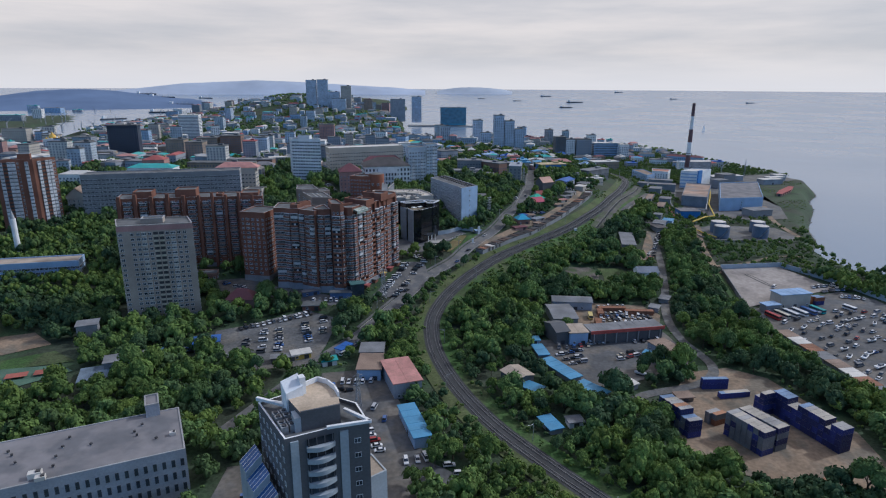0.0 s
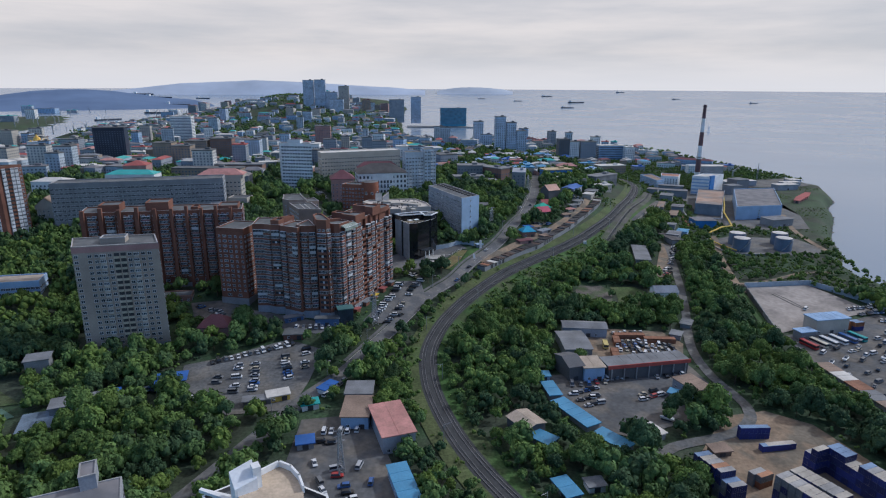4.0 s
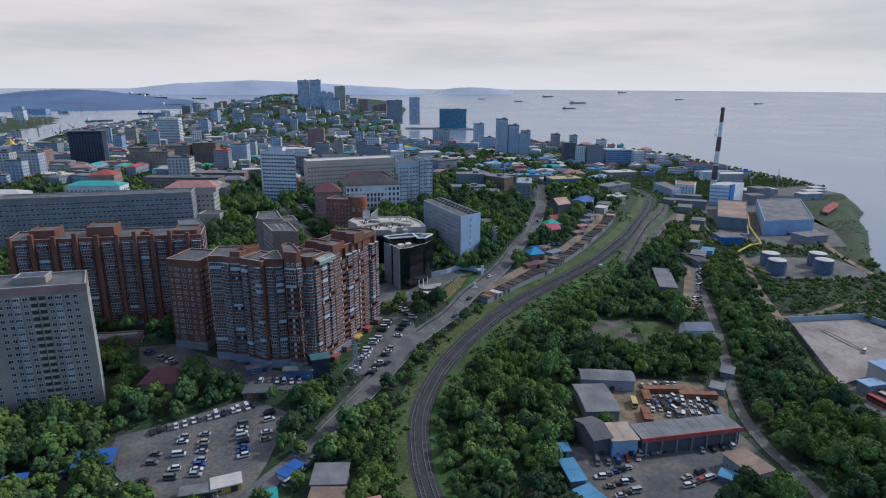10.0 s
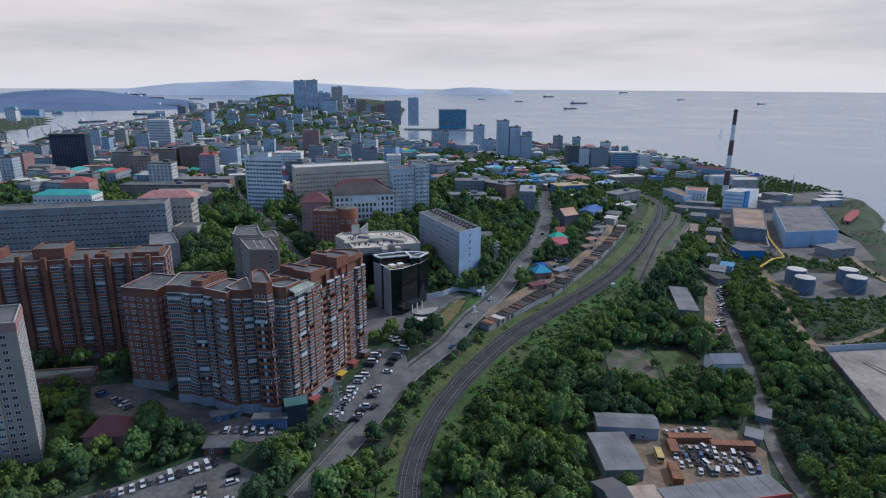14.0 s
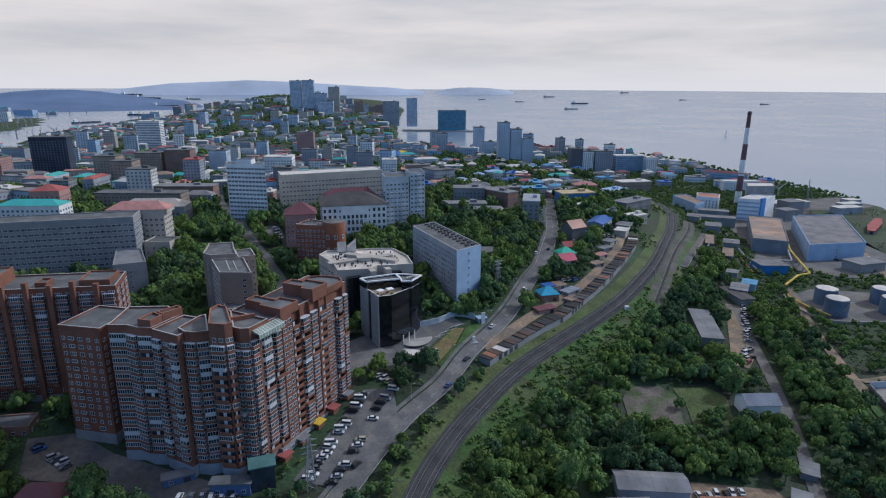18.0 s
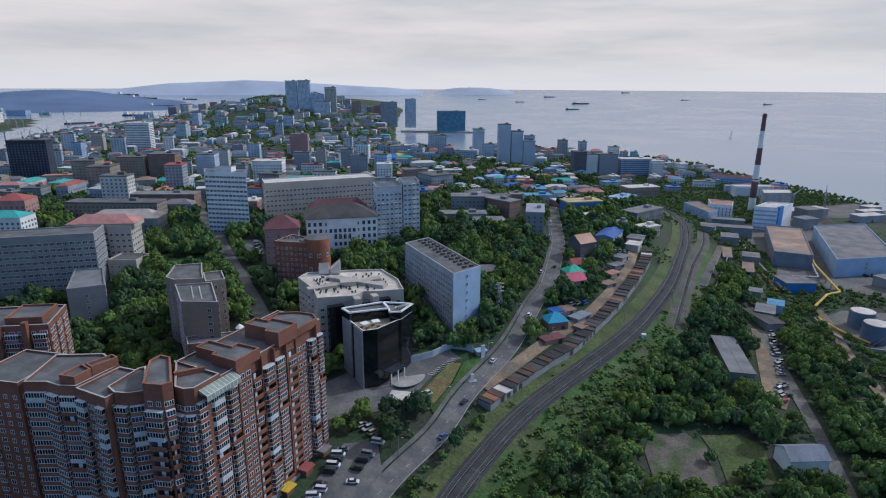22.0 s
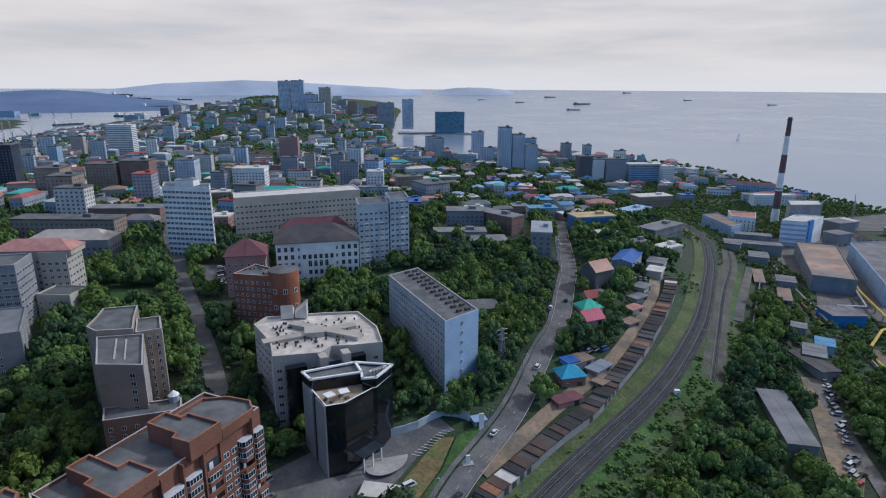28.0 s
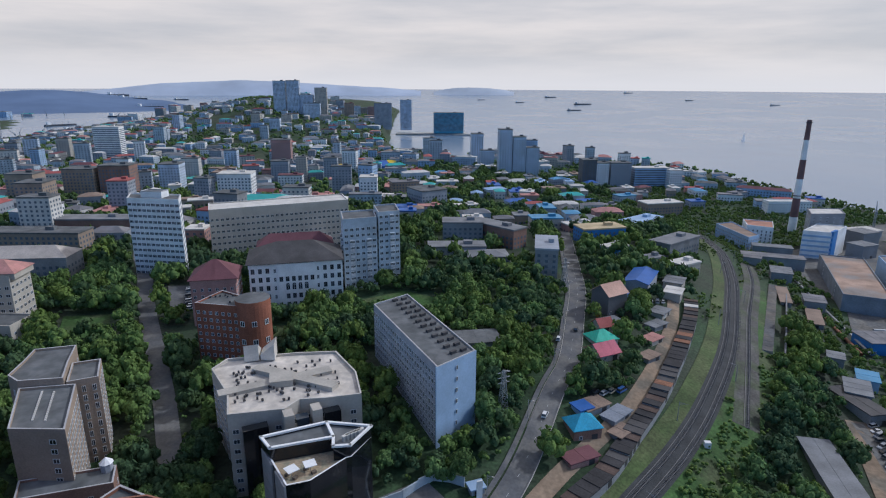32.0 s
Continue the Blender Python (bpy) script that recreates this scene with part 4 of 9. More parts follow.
# the stepped wing facing the car park, bay by bay
for lab, outline, top, wall, pents, stacks in (
    ("mauve and red-brick stepped bay of an apartment wing", [(-87.2, 247.2), (-82.7, 247.5), (-79.6, 246.2), (-76.0, 246.3), (-73.0, 255.4), (-79.2, 260.2), (-89.0, 259.0)], 47.4, M_BRICK,
     (([(-79.9, 247.4), (-76.4, 246.7), (-75.5, 250.4), (-78.6, 252.2)], 49.0), ([(-75.5, 250.6), (-72.9, 255.2), (-74.8, 256.4), (-77.6, 252.0)], 49.2)), ((0, "glazed", 0.5), (1, "glazed", 0.9), (2, "mixed", 0.6))),
    ("red-brick stepped bay of an apartment wing", [(-75.6, 245.5), (-67.8, 242.2), (-67.0, 244.4), (-69.2, 246.4), (-67.6, 253.2), (-72.4, 254.6)], 47.4, M_BRICK, (), ((0, "halves", 0.8),)),
    ("red-brick bay of an apartment wing with glazed balconies", [(-69.4, 245.6), (-66.9, 243.6), (-64.2, 243.4), (-61.6, 244.4), (-63.6, 248.4), (-66.6, 254.2), (-67.8, 253.2)], 47.9, M_BRICK, (), ((0, "mixed", 0.6), (1, "glazed", 0.9), (2, "glazed", 0.7))),
    ("raised red-brick stair bay of an apartment wing", [(-60.6, 242.5), (-56.8, 242.2), (-55.5, 243.4), (-60.9, 253.4), (-63.4, 254.2), (-64.2, 251.6)], 50.5, M_BRICK, (), ((0, "top", 0.9), (1, "top", 0.6))),
):
    bayb = block(lab, outline, top, wall, M_ROOF, name="apartment_wing", category="apartment block", coping=M_COPEB if top > 50 else M_COPE, skip=tuple(range(8)), plinth=(M_SLABW, 3.0), pents=pents)
    for i, kind, deep in stacks:
        p, q = Vector(outline[i]), Vector(outline[i + 1])
        pick = {"glazed": every("glazed"), "mixed": lambda fl: "pair" if fl == 15 else "open" if fl % 5 == 2 else "glazed", "halves": lambda fl: "glazed", "top": lambda fl: "pair" if fl > 14 else "glazed" if fl > 11 or fl in (3, 7) else "open"}[kind]
        spans = ((0.04, 0.34), (0.36, 0.66), (0.70, 0.96)) if kind == "halves" else ((0.03, 0.97),)
        for k, (f0, f1) in enumerate(spans):
            balcony_stack(bayb, p.lerp(q, f0), p.lerp(q, f1), low_floor, 16 if kind == "top" else 15, every("pair") if kind == "halves" and k == 1 else pick, deep, 70 + i + k)
th = thing("roof_terrace", on_wing(6.4, -0.1) + (45.6,), "glazed roof terrace on a brick apartment wing", "roof terrace", rot=math.atan2(U1.y, U1.x))
g = Geo()
for k in range(10):
    g.box(-3.8 + 0.95 * k, -1.0, 0, 0.09, 0.09, 1.2)
    g.face([(-3.8 + 0.95 * k - 0.05, -1.0, 1.26), (-3.8 + 0.95 * k + 0.05, -1.0, 1.26), (-3.8 + 0.95 * k + 0.05, 1.0, 2.06), (-3.8 + 0.95 * k - 0.05, 1.0, 2.06)])
g.box(0.47, -1.0, 1.16, 8.8, 0.12, 0.1)
part("terrace_frame", g.make("terrace_frame", [M_FRAME]), th)
g = Geo()
g.prism(rect(0.47, -0.98, 8.6, 0.05), 0.0, 1.16, 0)
g.prism(rect(0.47, 0, 8.6, 2.0), 1.18, [1.22, 1.22, 2.02, 2.02], 0, bottom=True)
part("terrace_glazing", g.make("terrace_glazing", [mat("greenish_glazing", (0.30, 0.36, 0.30), rough=0.2, spec=0.5)]), th, "pale greenish glazing")
block("red-brick apartment tower with narrow glazed bays", [(-105, 254.2), (-93.2, 252.6), (-91, 266), (-103, 268)], 44.0, M_BRICK, M_ROOF, fh=2.95, bay=2.75, single=True, name="apartment_wing", category="apartment block", coping=M_COPE, plinth=(M_GREYW, 3.0), detail=brick_detail([WIN_S, BALC_W, WIN_M, WIN_S], 3), rear=(2,))
longwing = block("long shaded red-brick apartment wing behind a lower tower", [(-165, 259.5), (-131, 268), (-101.5, 274), (-106, 287), (-135, 281), (-170, 272.5)], 47.6, M_BRICK, M_ROOF, fh=2.95, bay=3.1, single=True, name="apartment_wing", category="apartment block", coping=M_COPE, plinth=(M_GREYW, 3.0), detail=brick_detail([BALC_W, WIN_M, BALC_R, WIN_S], 4), rear=(0, 1, 2, 3, 4, 5), pents=(([(-159, 263.5), (-151, 265.5), (-153.5, 274), (-161.5, 272)], 50.2), ([(-141, 268), (-132, 270.2), (-134.5, 279), (-143.5, 276.8)], 50.8), ([(-112, 274), (-104, 275.6), (-106.5, 284.5), (-114.5, 283)], 48.8), ([(-123, 271.5), (-120, 272.1), (-121, 276.5), (-124, 275.9)], 48.6)))
for p, q, n in (((-165, 259.5), (-131, 268), 5), ((-131, 268), (-101.5, 274), 5)):
    p, q = Vector(p), Vector(q)
    for k in range(n):
        pier(longwing, p.lerp(q, (k + 0.1) / n), p.lerp(q, (k + 0.3) / n), 12.0, 48.6 + 0.9 * (k % 2), 1.3)
        balcony_stack(longwing, p.lerp(q, (k + 0.42) / n), p.lerp(q, (k + 0.92) / n), 18.5, 13, every("glazed"), 0.8, 90 + k)
block("low brown annex between apartment wings", [(-137, 251), (-118.5, 254.8), (-120.5, 261.5), (-138.5, 257.5)], 14.5, M_BRICKD, M_ROOF, name="annex", category="annex")


# beige panel tower
def beige_pick(i, fl, c, k, floors):
    if i == 0 and c == 4:
        return BALC_C if fl > 0 else None
    if i == 0 and c in (6, 7):
        return BALC_O2 if fl > 0 else WIN_S
    if i == 0 and c in (1, 12):
        return None
    if i == 0 and c == 9:
        return BALC_C if fl > 0 else None
    return WIN_M


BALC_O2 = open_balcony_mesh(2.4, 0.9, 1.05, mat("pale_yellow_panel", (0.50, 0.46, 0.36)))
beige = block("twelve-storey beige panel apartment tower with a pink attic band", [(-136.8, 213.0), (-111, 221.5), (-118.6, 233.4), (-144.4, 224.9)], 46.3, M_BEIGE, M_ROOF, base=7.8, fh=2.87, bay=2.7, single=True, name="apartment_tower", category="apartment block", coping=M_COPE, detail=beige_pick, rear=(1, 2, 3), plinth=(M_GREYW, 1.4), pents=((0, 0, 8, 5, 2.0),))
g = Geo()
c0 = beige.matrix_world.translation
g.prism(inset([(x - c0.x, y - c0.y) for x, y in ccw([(-136.8, 213.0), (-111, 221.5), (-118.6, 233.4), (-144.4, 224.9)])], -0.12), 36.2, 38.2, 0, top=False)
part("attic_band", g.make("attic_band", [M_PINKB]), beige, "pink attic band")

# blue-ended slab
WIN_SLAB = window_mesh(1.5, 1.7, 2)
block("nine-storey grey slab block with a plain pale blue end wall", [(-7.8, 337), (0.9, 346.4), (-20, 385), (-28.8, 375.6)], 42.0, M_SLABW, M_ROOF, base=14.0, fh=2.85, bay=2.35, win=WIN_SLAB, single=True, name="slab_block", category="apartment block", coping=M_COPE, skip=(0,), parapet=0.5, rear=(1, 2))
slab_end = Geo()
slab_end.prism([(-7.95, 336.75), (1.1, 346.5), (0.7, 346.9), (-8.2, 337.2)], 13.0, 41.9, 0)
slab_end.v = [(x + 3.5, y - 341.7, z - 14) for x, y, z in slab_end.v]
so = thing("end_wall", (-3.5, 341.7, 14), "pale blue end wall of a slab block", "wall cladding")
part("panel", slab_end.make("panel", [M_BLUEW]), so)
for fl in range(9):
    part("window", window_mesh(0.8, 1.6, 1) if fl == 0 else bpy.data.meshes["narrow_window"], so, loc=(0.1, -0.25, 2.0 + 2.9 * fl), rot=math.atan2(9.4, 8.7)).data.name = "narrow_window"
hut("flat-roofed grey annex beside a slab block", 1, 381.5, 14, 9, 4.5, 0.2, M_GREYW, M_ROOF, name="annex", category="annex")


def vents(n, poly, z, seed, label="small dark roof ventilator", size=(0.9, 1.0, 0.9)):
    r = random.Random(seed)
    g = Geo()
    g.box(0, 0, 0, 0.5, 0.5, 0.5, 0, 1)
    g.box(0, 0, 0.5, *size[:2], size[2], 0, 0)
    m = g.small().make("ventilator", [M_DARK, M_GREYM])
    xs, ys = [p[0] for p in poly], [p[1] for p in poly]
    k = 0
    while k < n:
        x, y = r.uniform(min(xs), max(xs)), r.uniform(min(ys), max(ys))
        if side(list(poly), np.array([x]), np.array([y]))[0] > 1.2:
            ob = new("roof_ventilator", m)
            ob.matrix_world = pose(x, y, z, 0, 0, r.uniform(0, 90))
            tagged(ob, label, "ventilator", "roof ventilators")
            k += 1


for k in range(12):
    for s in (0, 1):
        ob = new("roof_ventilator", bpy.data.meshes.get("slab_vent") or (lambda gg: gg.make("slab_vent", [M_DARK, M_GREYM]))(Geo().box(0, 0, 0, 1.7, 0.8, 0.9)))
        ob.matrix_world = pose(-4.5 - 1.68 * k + 2.4 * s, 345 + 3.1 * k + 1.6 * s, 41.5, 0, 0, 47)
        tagged(ob, "dark grey roof ventilator box on a slab block", "ventilator", "vents on the slab")

# black glass office
M_DECK = mat("terrace_deck", (0.42, 0.33, 0.22), grain=0.2, second=(0.30, 0.28, 0.20), tint_scale=0.4)
glass_o = block("dark glass wedge-shaped office block with white roof rims", [(-32.2, 302.6), (-28.3, 304.2), (-23.3, 311.2), (-22.4, 311.7), (-19.8, 318.4), (-29, 319.2), (-40.2, 313.6)], 35.6, M_BLACKG, M_DECK, base=16.2, name="glass_office", category="office block", coping=M_WHITE, bay=99, parapet=1.0)
cgl = glass_o.matrix_world.translation
e0, e1 = Vector((-32.2, 302.6)), Vector((-40.2, 313.6))
for f0, f1 in ((0.0, 0.40), (0.54, 1.0)):
    m, d = e0.lerp(e1, (f0 + f1) / 2), (e1 - e0) * (f1 - f0)
    g = Geo()
    g.box(m.x - cgl.x, m.y - cgl.y, 1.0, d.length, 0.7, 18.2, math.atan2(d.y, d.x))
    for k in range(6):
        g.box(m.x - cgl.x, m.y - cgl.y, 3.5 + 2.6 * k, d.length + 0.03, 0.76, 0.12, math.atan2(d.y, d.x), 1)
    part("pale_cladding", g.make("pale_cladding", [M_GREYW, M_SLATE]), glass_o, "pale grey ribbed cladding strip")
UPPER = [(-37.4, 309.9), (-26.4, 314.3), (-25.7, 311.2), (-22.6, 311.8), (-19.8, 318.5), (-29, 319.3), (-40.3, 313.3)]
UPPER = [(x - cgl.x, y - cgl.y) for x, y in UPPER]
g = Geo()
g.prism(UPPER, 18.6, 21.7, 0, top=False)
g.face([(*p, 21.2) for p in UPPER], 1)
screen = part("roof_screen", g.make("roof_screen", [M_BLACKG, M_ROOF]), glass_o)
for a, b in list(zip(UPPER, UPPER[1:] + UPPER[:1])) + [(UPPER[1], UPPER[5])]:
    va, vb = Vector(a), Vector(b)
    g = Geo()
    g.box((va.x + vb.x) / 2, (va.y + vb.y) / 2, 21.6, (vb - va).length + 0.4, 0.55, 0.4, math.atan2((vb - va).y, (vb - va).x))
    part("roof_rim", g.make("roof_rim", [M_WHITE]), screen, "white roof rim")
for k in range(5):
    g = Geo()
    g.box(0, 0, 0, 0.5, 1.5, 1.1)
    g.box(0, 0, 1.1, 0.6, 1.6, 0.12, 0, 1)
    ob = new("cooling_unit", g.make("cooling_unit", [M_GREYM, M_ROOFW]))
    ob.matrix_world = pose(-24.0 + 0.62 * k, 314.2 + 0.55 * k, 37.4, 0, 0, -35)
    tagged(ob, "pale metal cooling unit on an office roof", "cooling unit", "roof cooling units")
for x, y, tw in ((-29.3, 307.8, 30), (-32.2, 306.0, 45)):
    g = Geo()
    g.box(0, 0, 0, 0.12, 0.12, 1.7)
    g.prism(rect(0, 0, 2.2, 2.2), 1.6, [1.72, 1.72, 1.72, 1.72], 1, bottom=True)
    ob = new("terrace_parasol", g.make("terrace_parasol", [M_GREYM, M_WHITE]))
    ob.matrix_world = pose(x, y, 34.9, 0, 0, tw)
    tagged(ob, "white square parasol on a roof terrace", "parasol", "terrace parasols")
    for u, v in ((-0.9, 0.3), (0.8, -0.5)):
        g = Geo()
        g.box(0, 0, 0, 0.9, 0.6, 0.5)
        ob = new("terrace_bench", g.make("terrace_bench", [M_WOODPOLE]))
        ob.matrix_world = pose(x + u, y + v, 34.9, 0, 0, tw + 20)
        tagged(ob, "dark wooden bench on a roof terrace", "bench", "terrace benches")
hut("small brick gatehouse with a pale flat roof", -20.2, 298.6, 7.6, 4.2, 3.2, -0.12, M_BRICKD, M_ROOFW, name="gatehouse", category="gatehouse")

# pale-roofed office behind it, a winged outline
M_PALEST = mat("pale_stone_coping", (0.60, 0.56, 0.50), grain=0.08)
M_ROOFC = mat("cream_roof", (0.64, 0.58, 0.50), grain=0.1, stain=0.2, scale=0.6, second=(0.52, 0.475, 0.42), tint_scale=0.2)
M_RIDGE = mat("greyish_ridge_glazing", (0.42, 0.39, 0.34), grain=0.1, rough=0.4)
block("pale stone office block with a light winged roof", [(-49.5, 319.5), (-38.5, 322.5), (-36.5, 326.5), (-31, 327.5), (-23.8, 329.8), (-27, 340), (-34.2, 350.5), (-44, 349), (-59.8, 344.5), (-61.3, 339), (-53, 328)], 38.8, M_CREAM, M_ROOFC, base=19.5, fh=3.3, bay=3.4, win=WIN_M, single=True, name="office_block", category="office block", coping=M_PALEST, parapet=0.9)
vents(84, [(-49.5, 321), (-26, 331), (-34.5, 348.5), (-59, 341)], 38.0, 9, size=(0.6, 0.7, 0.7))
for x, y, lx, ly, rot, rise in ((-44, 334, 25, 2.6, 0.55, 0.9), (-40.5, 336, 22, 2.6, -0.35, 1.2), (-43, 334.5, 5, 4.5, 0.3, 1.6)):
    g = Geo()
    g.prism(rect(0, 0, lx, ly), 0, rise, 0)
    g.prism(inset(rect(0, 0, lx, ly), -0.15), rise, rise + 0.15, 1, bottom=True)
    th = thing("roof_ridge", (x, y, 38.0), "pale raised ridge on a flat roof", "roof structure", rot=rot)
    part("wall", g.make("wall", [M_CREAM, M_RIDGE]), th)
g = Geo()
for s in (-1, 1):
    g.prism(ccw([(s * 0.2, -2), (s * 3.6, -2.4), (s * 3.6, 2.4), (s * 0.2, 2)]), 0, [1.5, 4.2, 4.2, 1.5] if s > 0 else [1.5, 1.5, 4.2, 4.2], 0)
th = thing("roof_gable", (-52, 346.5, 38.5), "pale butterfly-shaped roof gable", "roof structure", rot=0.2)
part("gable", g.make("gable", [M_PALEST]), th)

th = thing("entrance_bay", (-37.5, 321.5, 19.5), "glazed entrance bay between pale piers", "entrance bay", rot=0.5)
for u, w, mt, nm in ((-6.6, 5.0, M_BLACKG, "glazing"), (0.0, 2.0, M_CREAM, "pier"), (2.9, 2.6, M_GLASSB, "glazing"), (5.8, 2.0, M_CREAM, "pier"), (9.2, 3.6, M_BLACKG, "glazing")):
    g = Geo()
    g.box(u, 0.6 if nm == "glazing" else 0.0, 0, w, 2.2 if nm == "glazing" else 3.0, 17.2 if nm == "glazing" else 19.0)
    part(nm, g.make(nm, [mt]), th)
WIN_SQ = window_mesh(2.0, 2.3, 2, bar=0.18)
# round-cornered brick house
M_BRICKO = mat("orange_brick", (0.29, 0.115, 0.07), grain=0.2, stain=0.2, scale=2.5)
CIRC = [(-63 + 4.6 * math.cos(a), 371.5 + 4.6 * math.sin(a)) for a in np.linspace(-2.3, 2.2, 14)]
block("red-brick house with a round corner tower", [(-79.5, 370.0)] + CIRC + [(-76, 381)], 43.2, M_BRICKO, M_ROOF, base=24.0, fh=3.1, bay=2.6, win=WIN_S, single=False, name="brick_house", category="office block", coping=M_COPE, skip=tuple(range(2, 14)))
th = thing("round_tower", (-63, 371.5, 24), "round red-brick corner tower", "tower")
g = Geo()
g.prism([(4.9 * math.cos(a), 4.9 * math.sin(a)) for a in np.linspace(0, 2 * math.pi, 28, endpoint=False)], 0, 20.6, 0, cap=1)
part("wall", g.make("wall", [M_BRICKO, M_ROOF]), th)
for a in (-1.9, -1.2, -0.45):
    for z in (2.5, 8.0, 13.5):
        part("window", WIN_SQ, th, loc=(4.95 * math.cos(a), 4.95 * math.sin(a), z), rot=a + math.pi / 2)
for k in range(9):
    x, y = -77 + 1.2 * k, 372.5 + rng.uniform(-1, 5)
    ob = new("roof_ventilator", bpy.data.meshes["ventilator"])
    ob.matrix_world = pose(x, y, 42.5)
    tagged(ob, "small dark roof ventilator", "ventilator", "roof ventilators")

# tan stepped block
block("tan-brick office block, its tall front slab", [(-87.6, 309.3), (-76.6, 309.8), (-86, 327), (-97, 324.3)], 40.5, M_TAN, M_ROOF, base=17.5, fh=3.0, bay=2.4, win=WIN_S, single=True, name="tan_office_block", category="office block", coping=M_COPE, rear=(2, 3), parapet=0.8, detail=lambda i, fl, c, k, f: (WIN_M if c == k // 2 + 1 else None) if i == 0 else WIN_S)
block("tan-brick office block, its stepped rear part", [(-101.3, 327), (-97.3, 324.6), (-88.4, 326.6), (-92.6, 334.6), (-96.4, 343), (-104.9, 340), (-103, 334)], 42.0, M_TAN, M_ROOF, base=19, fh=3.2, bay=3.6, win=WIN_T, name="tan_office_block", category="office block", coping=M_COPE, parapet=0.8)
block("tan-brick office block, its low side wing", [(-88.2, 327), (-82.8, 330), (-87.6, 338.6), (-93, 336)], 40.8, M_TAN, M_ROOF, base=19, fh=3.2, bay=2.6, win=WIN_T, name="tan_office_block", category="office block", coping=M_COPE, parapet=0.8)
for k in range(2):
    g = Geo()
    for i in range(16):
        g.box(0, -6 + 0.8 * i, 0, 0.35, 0.5, 0.25)
    ob = thing("roof_skylight_strip", (-88.5 + 2.6 * k, 318.5, 39.95), "row of small roof lights on a felt roof", "roof light", "roof lights", rot=0.5)
    part("roof_light", g.make("roof_light", [M_ROOFW]), ob, kind="stuff")
block("low brick hall with a flat felt roof", [(-83.8, 303.2), (-68.4, 309.2), (-71.0, 314.6), (-87.0, 308.6)], 29.6, M_BRICKD, M_ROOF, name="brick_hall", category="hall", coping=M_COPE)
th = thing("roof_turret", (-72.3, 313.5, 29.0), "small white turret with a faceted cap on a hall's roof", "turret", rot=0.35)
g = Geo()
ring = [(1.2 * math.cos(a), 1.2 * math.sin(a)) for a in np.linspace(0, 2 * math.pi, 8, endpoint=False)]
g.prism(ring, 0, 1.9, 0, top=False)
part("wall", g.make("wall", [M_SLABW]), th)
g = Geo()
for a, b in zip(ring, ring[1:] + ring[:1]):
    g.face([(a[0] * 1.15, a[1] * 1.15, 1.85), (b[0] * 1.15, b[1] * 1.15, 1.85), (0, 0, 3.1)])
part("cap", g.make("cap", [M_WHITE]), th)
block("plain grey concrete hall among trees", [(-142, 335.5), (-131.5, 341), (-144.2, 360), (-153.6, 357)], 33.8, M_GREYW, M_SLATE, name="concrete_hall", category="hall", bay=8)
block("low pale service building", [(-150, 372), (-138, 372), (-138, 382), (-150, 382)], 33.5, M_CREAM, M_ROOF, name="service_building", category="service building")

# long grey institute and the pink-roofed house beside it
block("long grey five-storey institute with rows of windows", [(-232, 334), (-147.6, 362.5), (-152, 376), (-236, 347)], 47.0, M_GREYW, M_ROOF, base=25.5, fh=3.4, bay=3.1, win=WIN_L, single=False, name="institute", category="institute", coping=M_COPE, rear=(2,))
block("cream building with a salmon roof beside the institute", [(-170, 381), (-156, 385), (-155, 382.5), (-146, 384.5), (-148, 396), (-172, 392)], 45.0, M_CREAM, M_SALMON, base=27, fh=3.6, bay=3.0, win=WIN_M, single=False, name="cream_house", category="institute", parapet=0.1)
hut("salmon-red hipped roof of a cream building", -159, 388.5, 27, 11, 0.6, 0.17, M_CREAM, M_SALMON, pitch=3.0, hip=True, name="roof_storey", category="roof", base=45.0, doors=0, win=False)


# white hall with dark hipped roof
def arched_window_mesh(w, h):
    """A tall window with a round head: a pane behind a frame, a mullion and a transom."""
    g, r = Geo(), w / 2
    rim = [(-r, 0), (r, 0)] + [(r * math.cos(a), h - r + r * math.sin(a)) for a in np.linspace(0, math.pi, 9)]
    inner = [(x * 0.86, 0.1 + z * 0.94) for x, z in rim]
    g.face([(x, -0.04, z) for x, z in inner], 1)
    for k in range(len(rim)):
        q = (k + 1) % len(rim)
        g.face([(rim[k][0], -0.12, rim[k][1]), (rim[q][0], -0.12, rim[q][1]), (inner[q][0], -0.12, inner[q][1]), (inner[k][0], -0.12, inner[k][1])])
        g.face([(rim[k][0], 0.02, rim[k][1]), (rim[q][0], 0.02, rim[q][1]), (rim[q][0], -0.12, rim[q][1]), (rim[k][0], -0.12, rim[k][1])])
    g.prism([(-0.05, -0.1), (0.05, -0.1), (0.05, -0.03), (-0.05, -0.03)], 0.1, h - 0.15, 0)
    g.prism([(-r * 0.86, -0.09), (r * 0.86, -0.09), (r * 0.86, -0.03), (-r * 0.86, -0.03)], h - r - 0.05, h - r + 0.05, 0, bottom=True)
    return g.small().make("window", [M_FRAME, M_GLASS])


WIN_HALL, WIN_ARCH = window_mesh(1.75, 2.5, 2, frame=M_GREYW), arched_window_mesh(2.0, 3.7)


def hall_window(i, fl, c, k, floors):
    return None if i == 0 and 4 <= c <= 8 else WIN_T if i == 0 and c in (3, 9) else WIN_HALL


def hall_front_window(i, fl, c, k, floors):
    if i != 0:
        return None
    return WIN_HALL if fl == floors - 1 else None if c in (0, 5) else WIN_ARCH if fl == floors - 2 else WIN_HALL


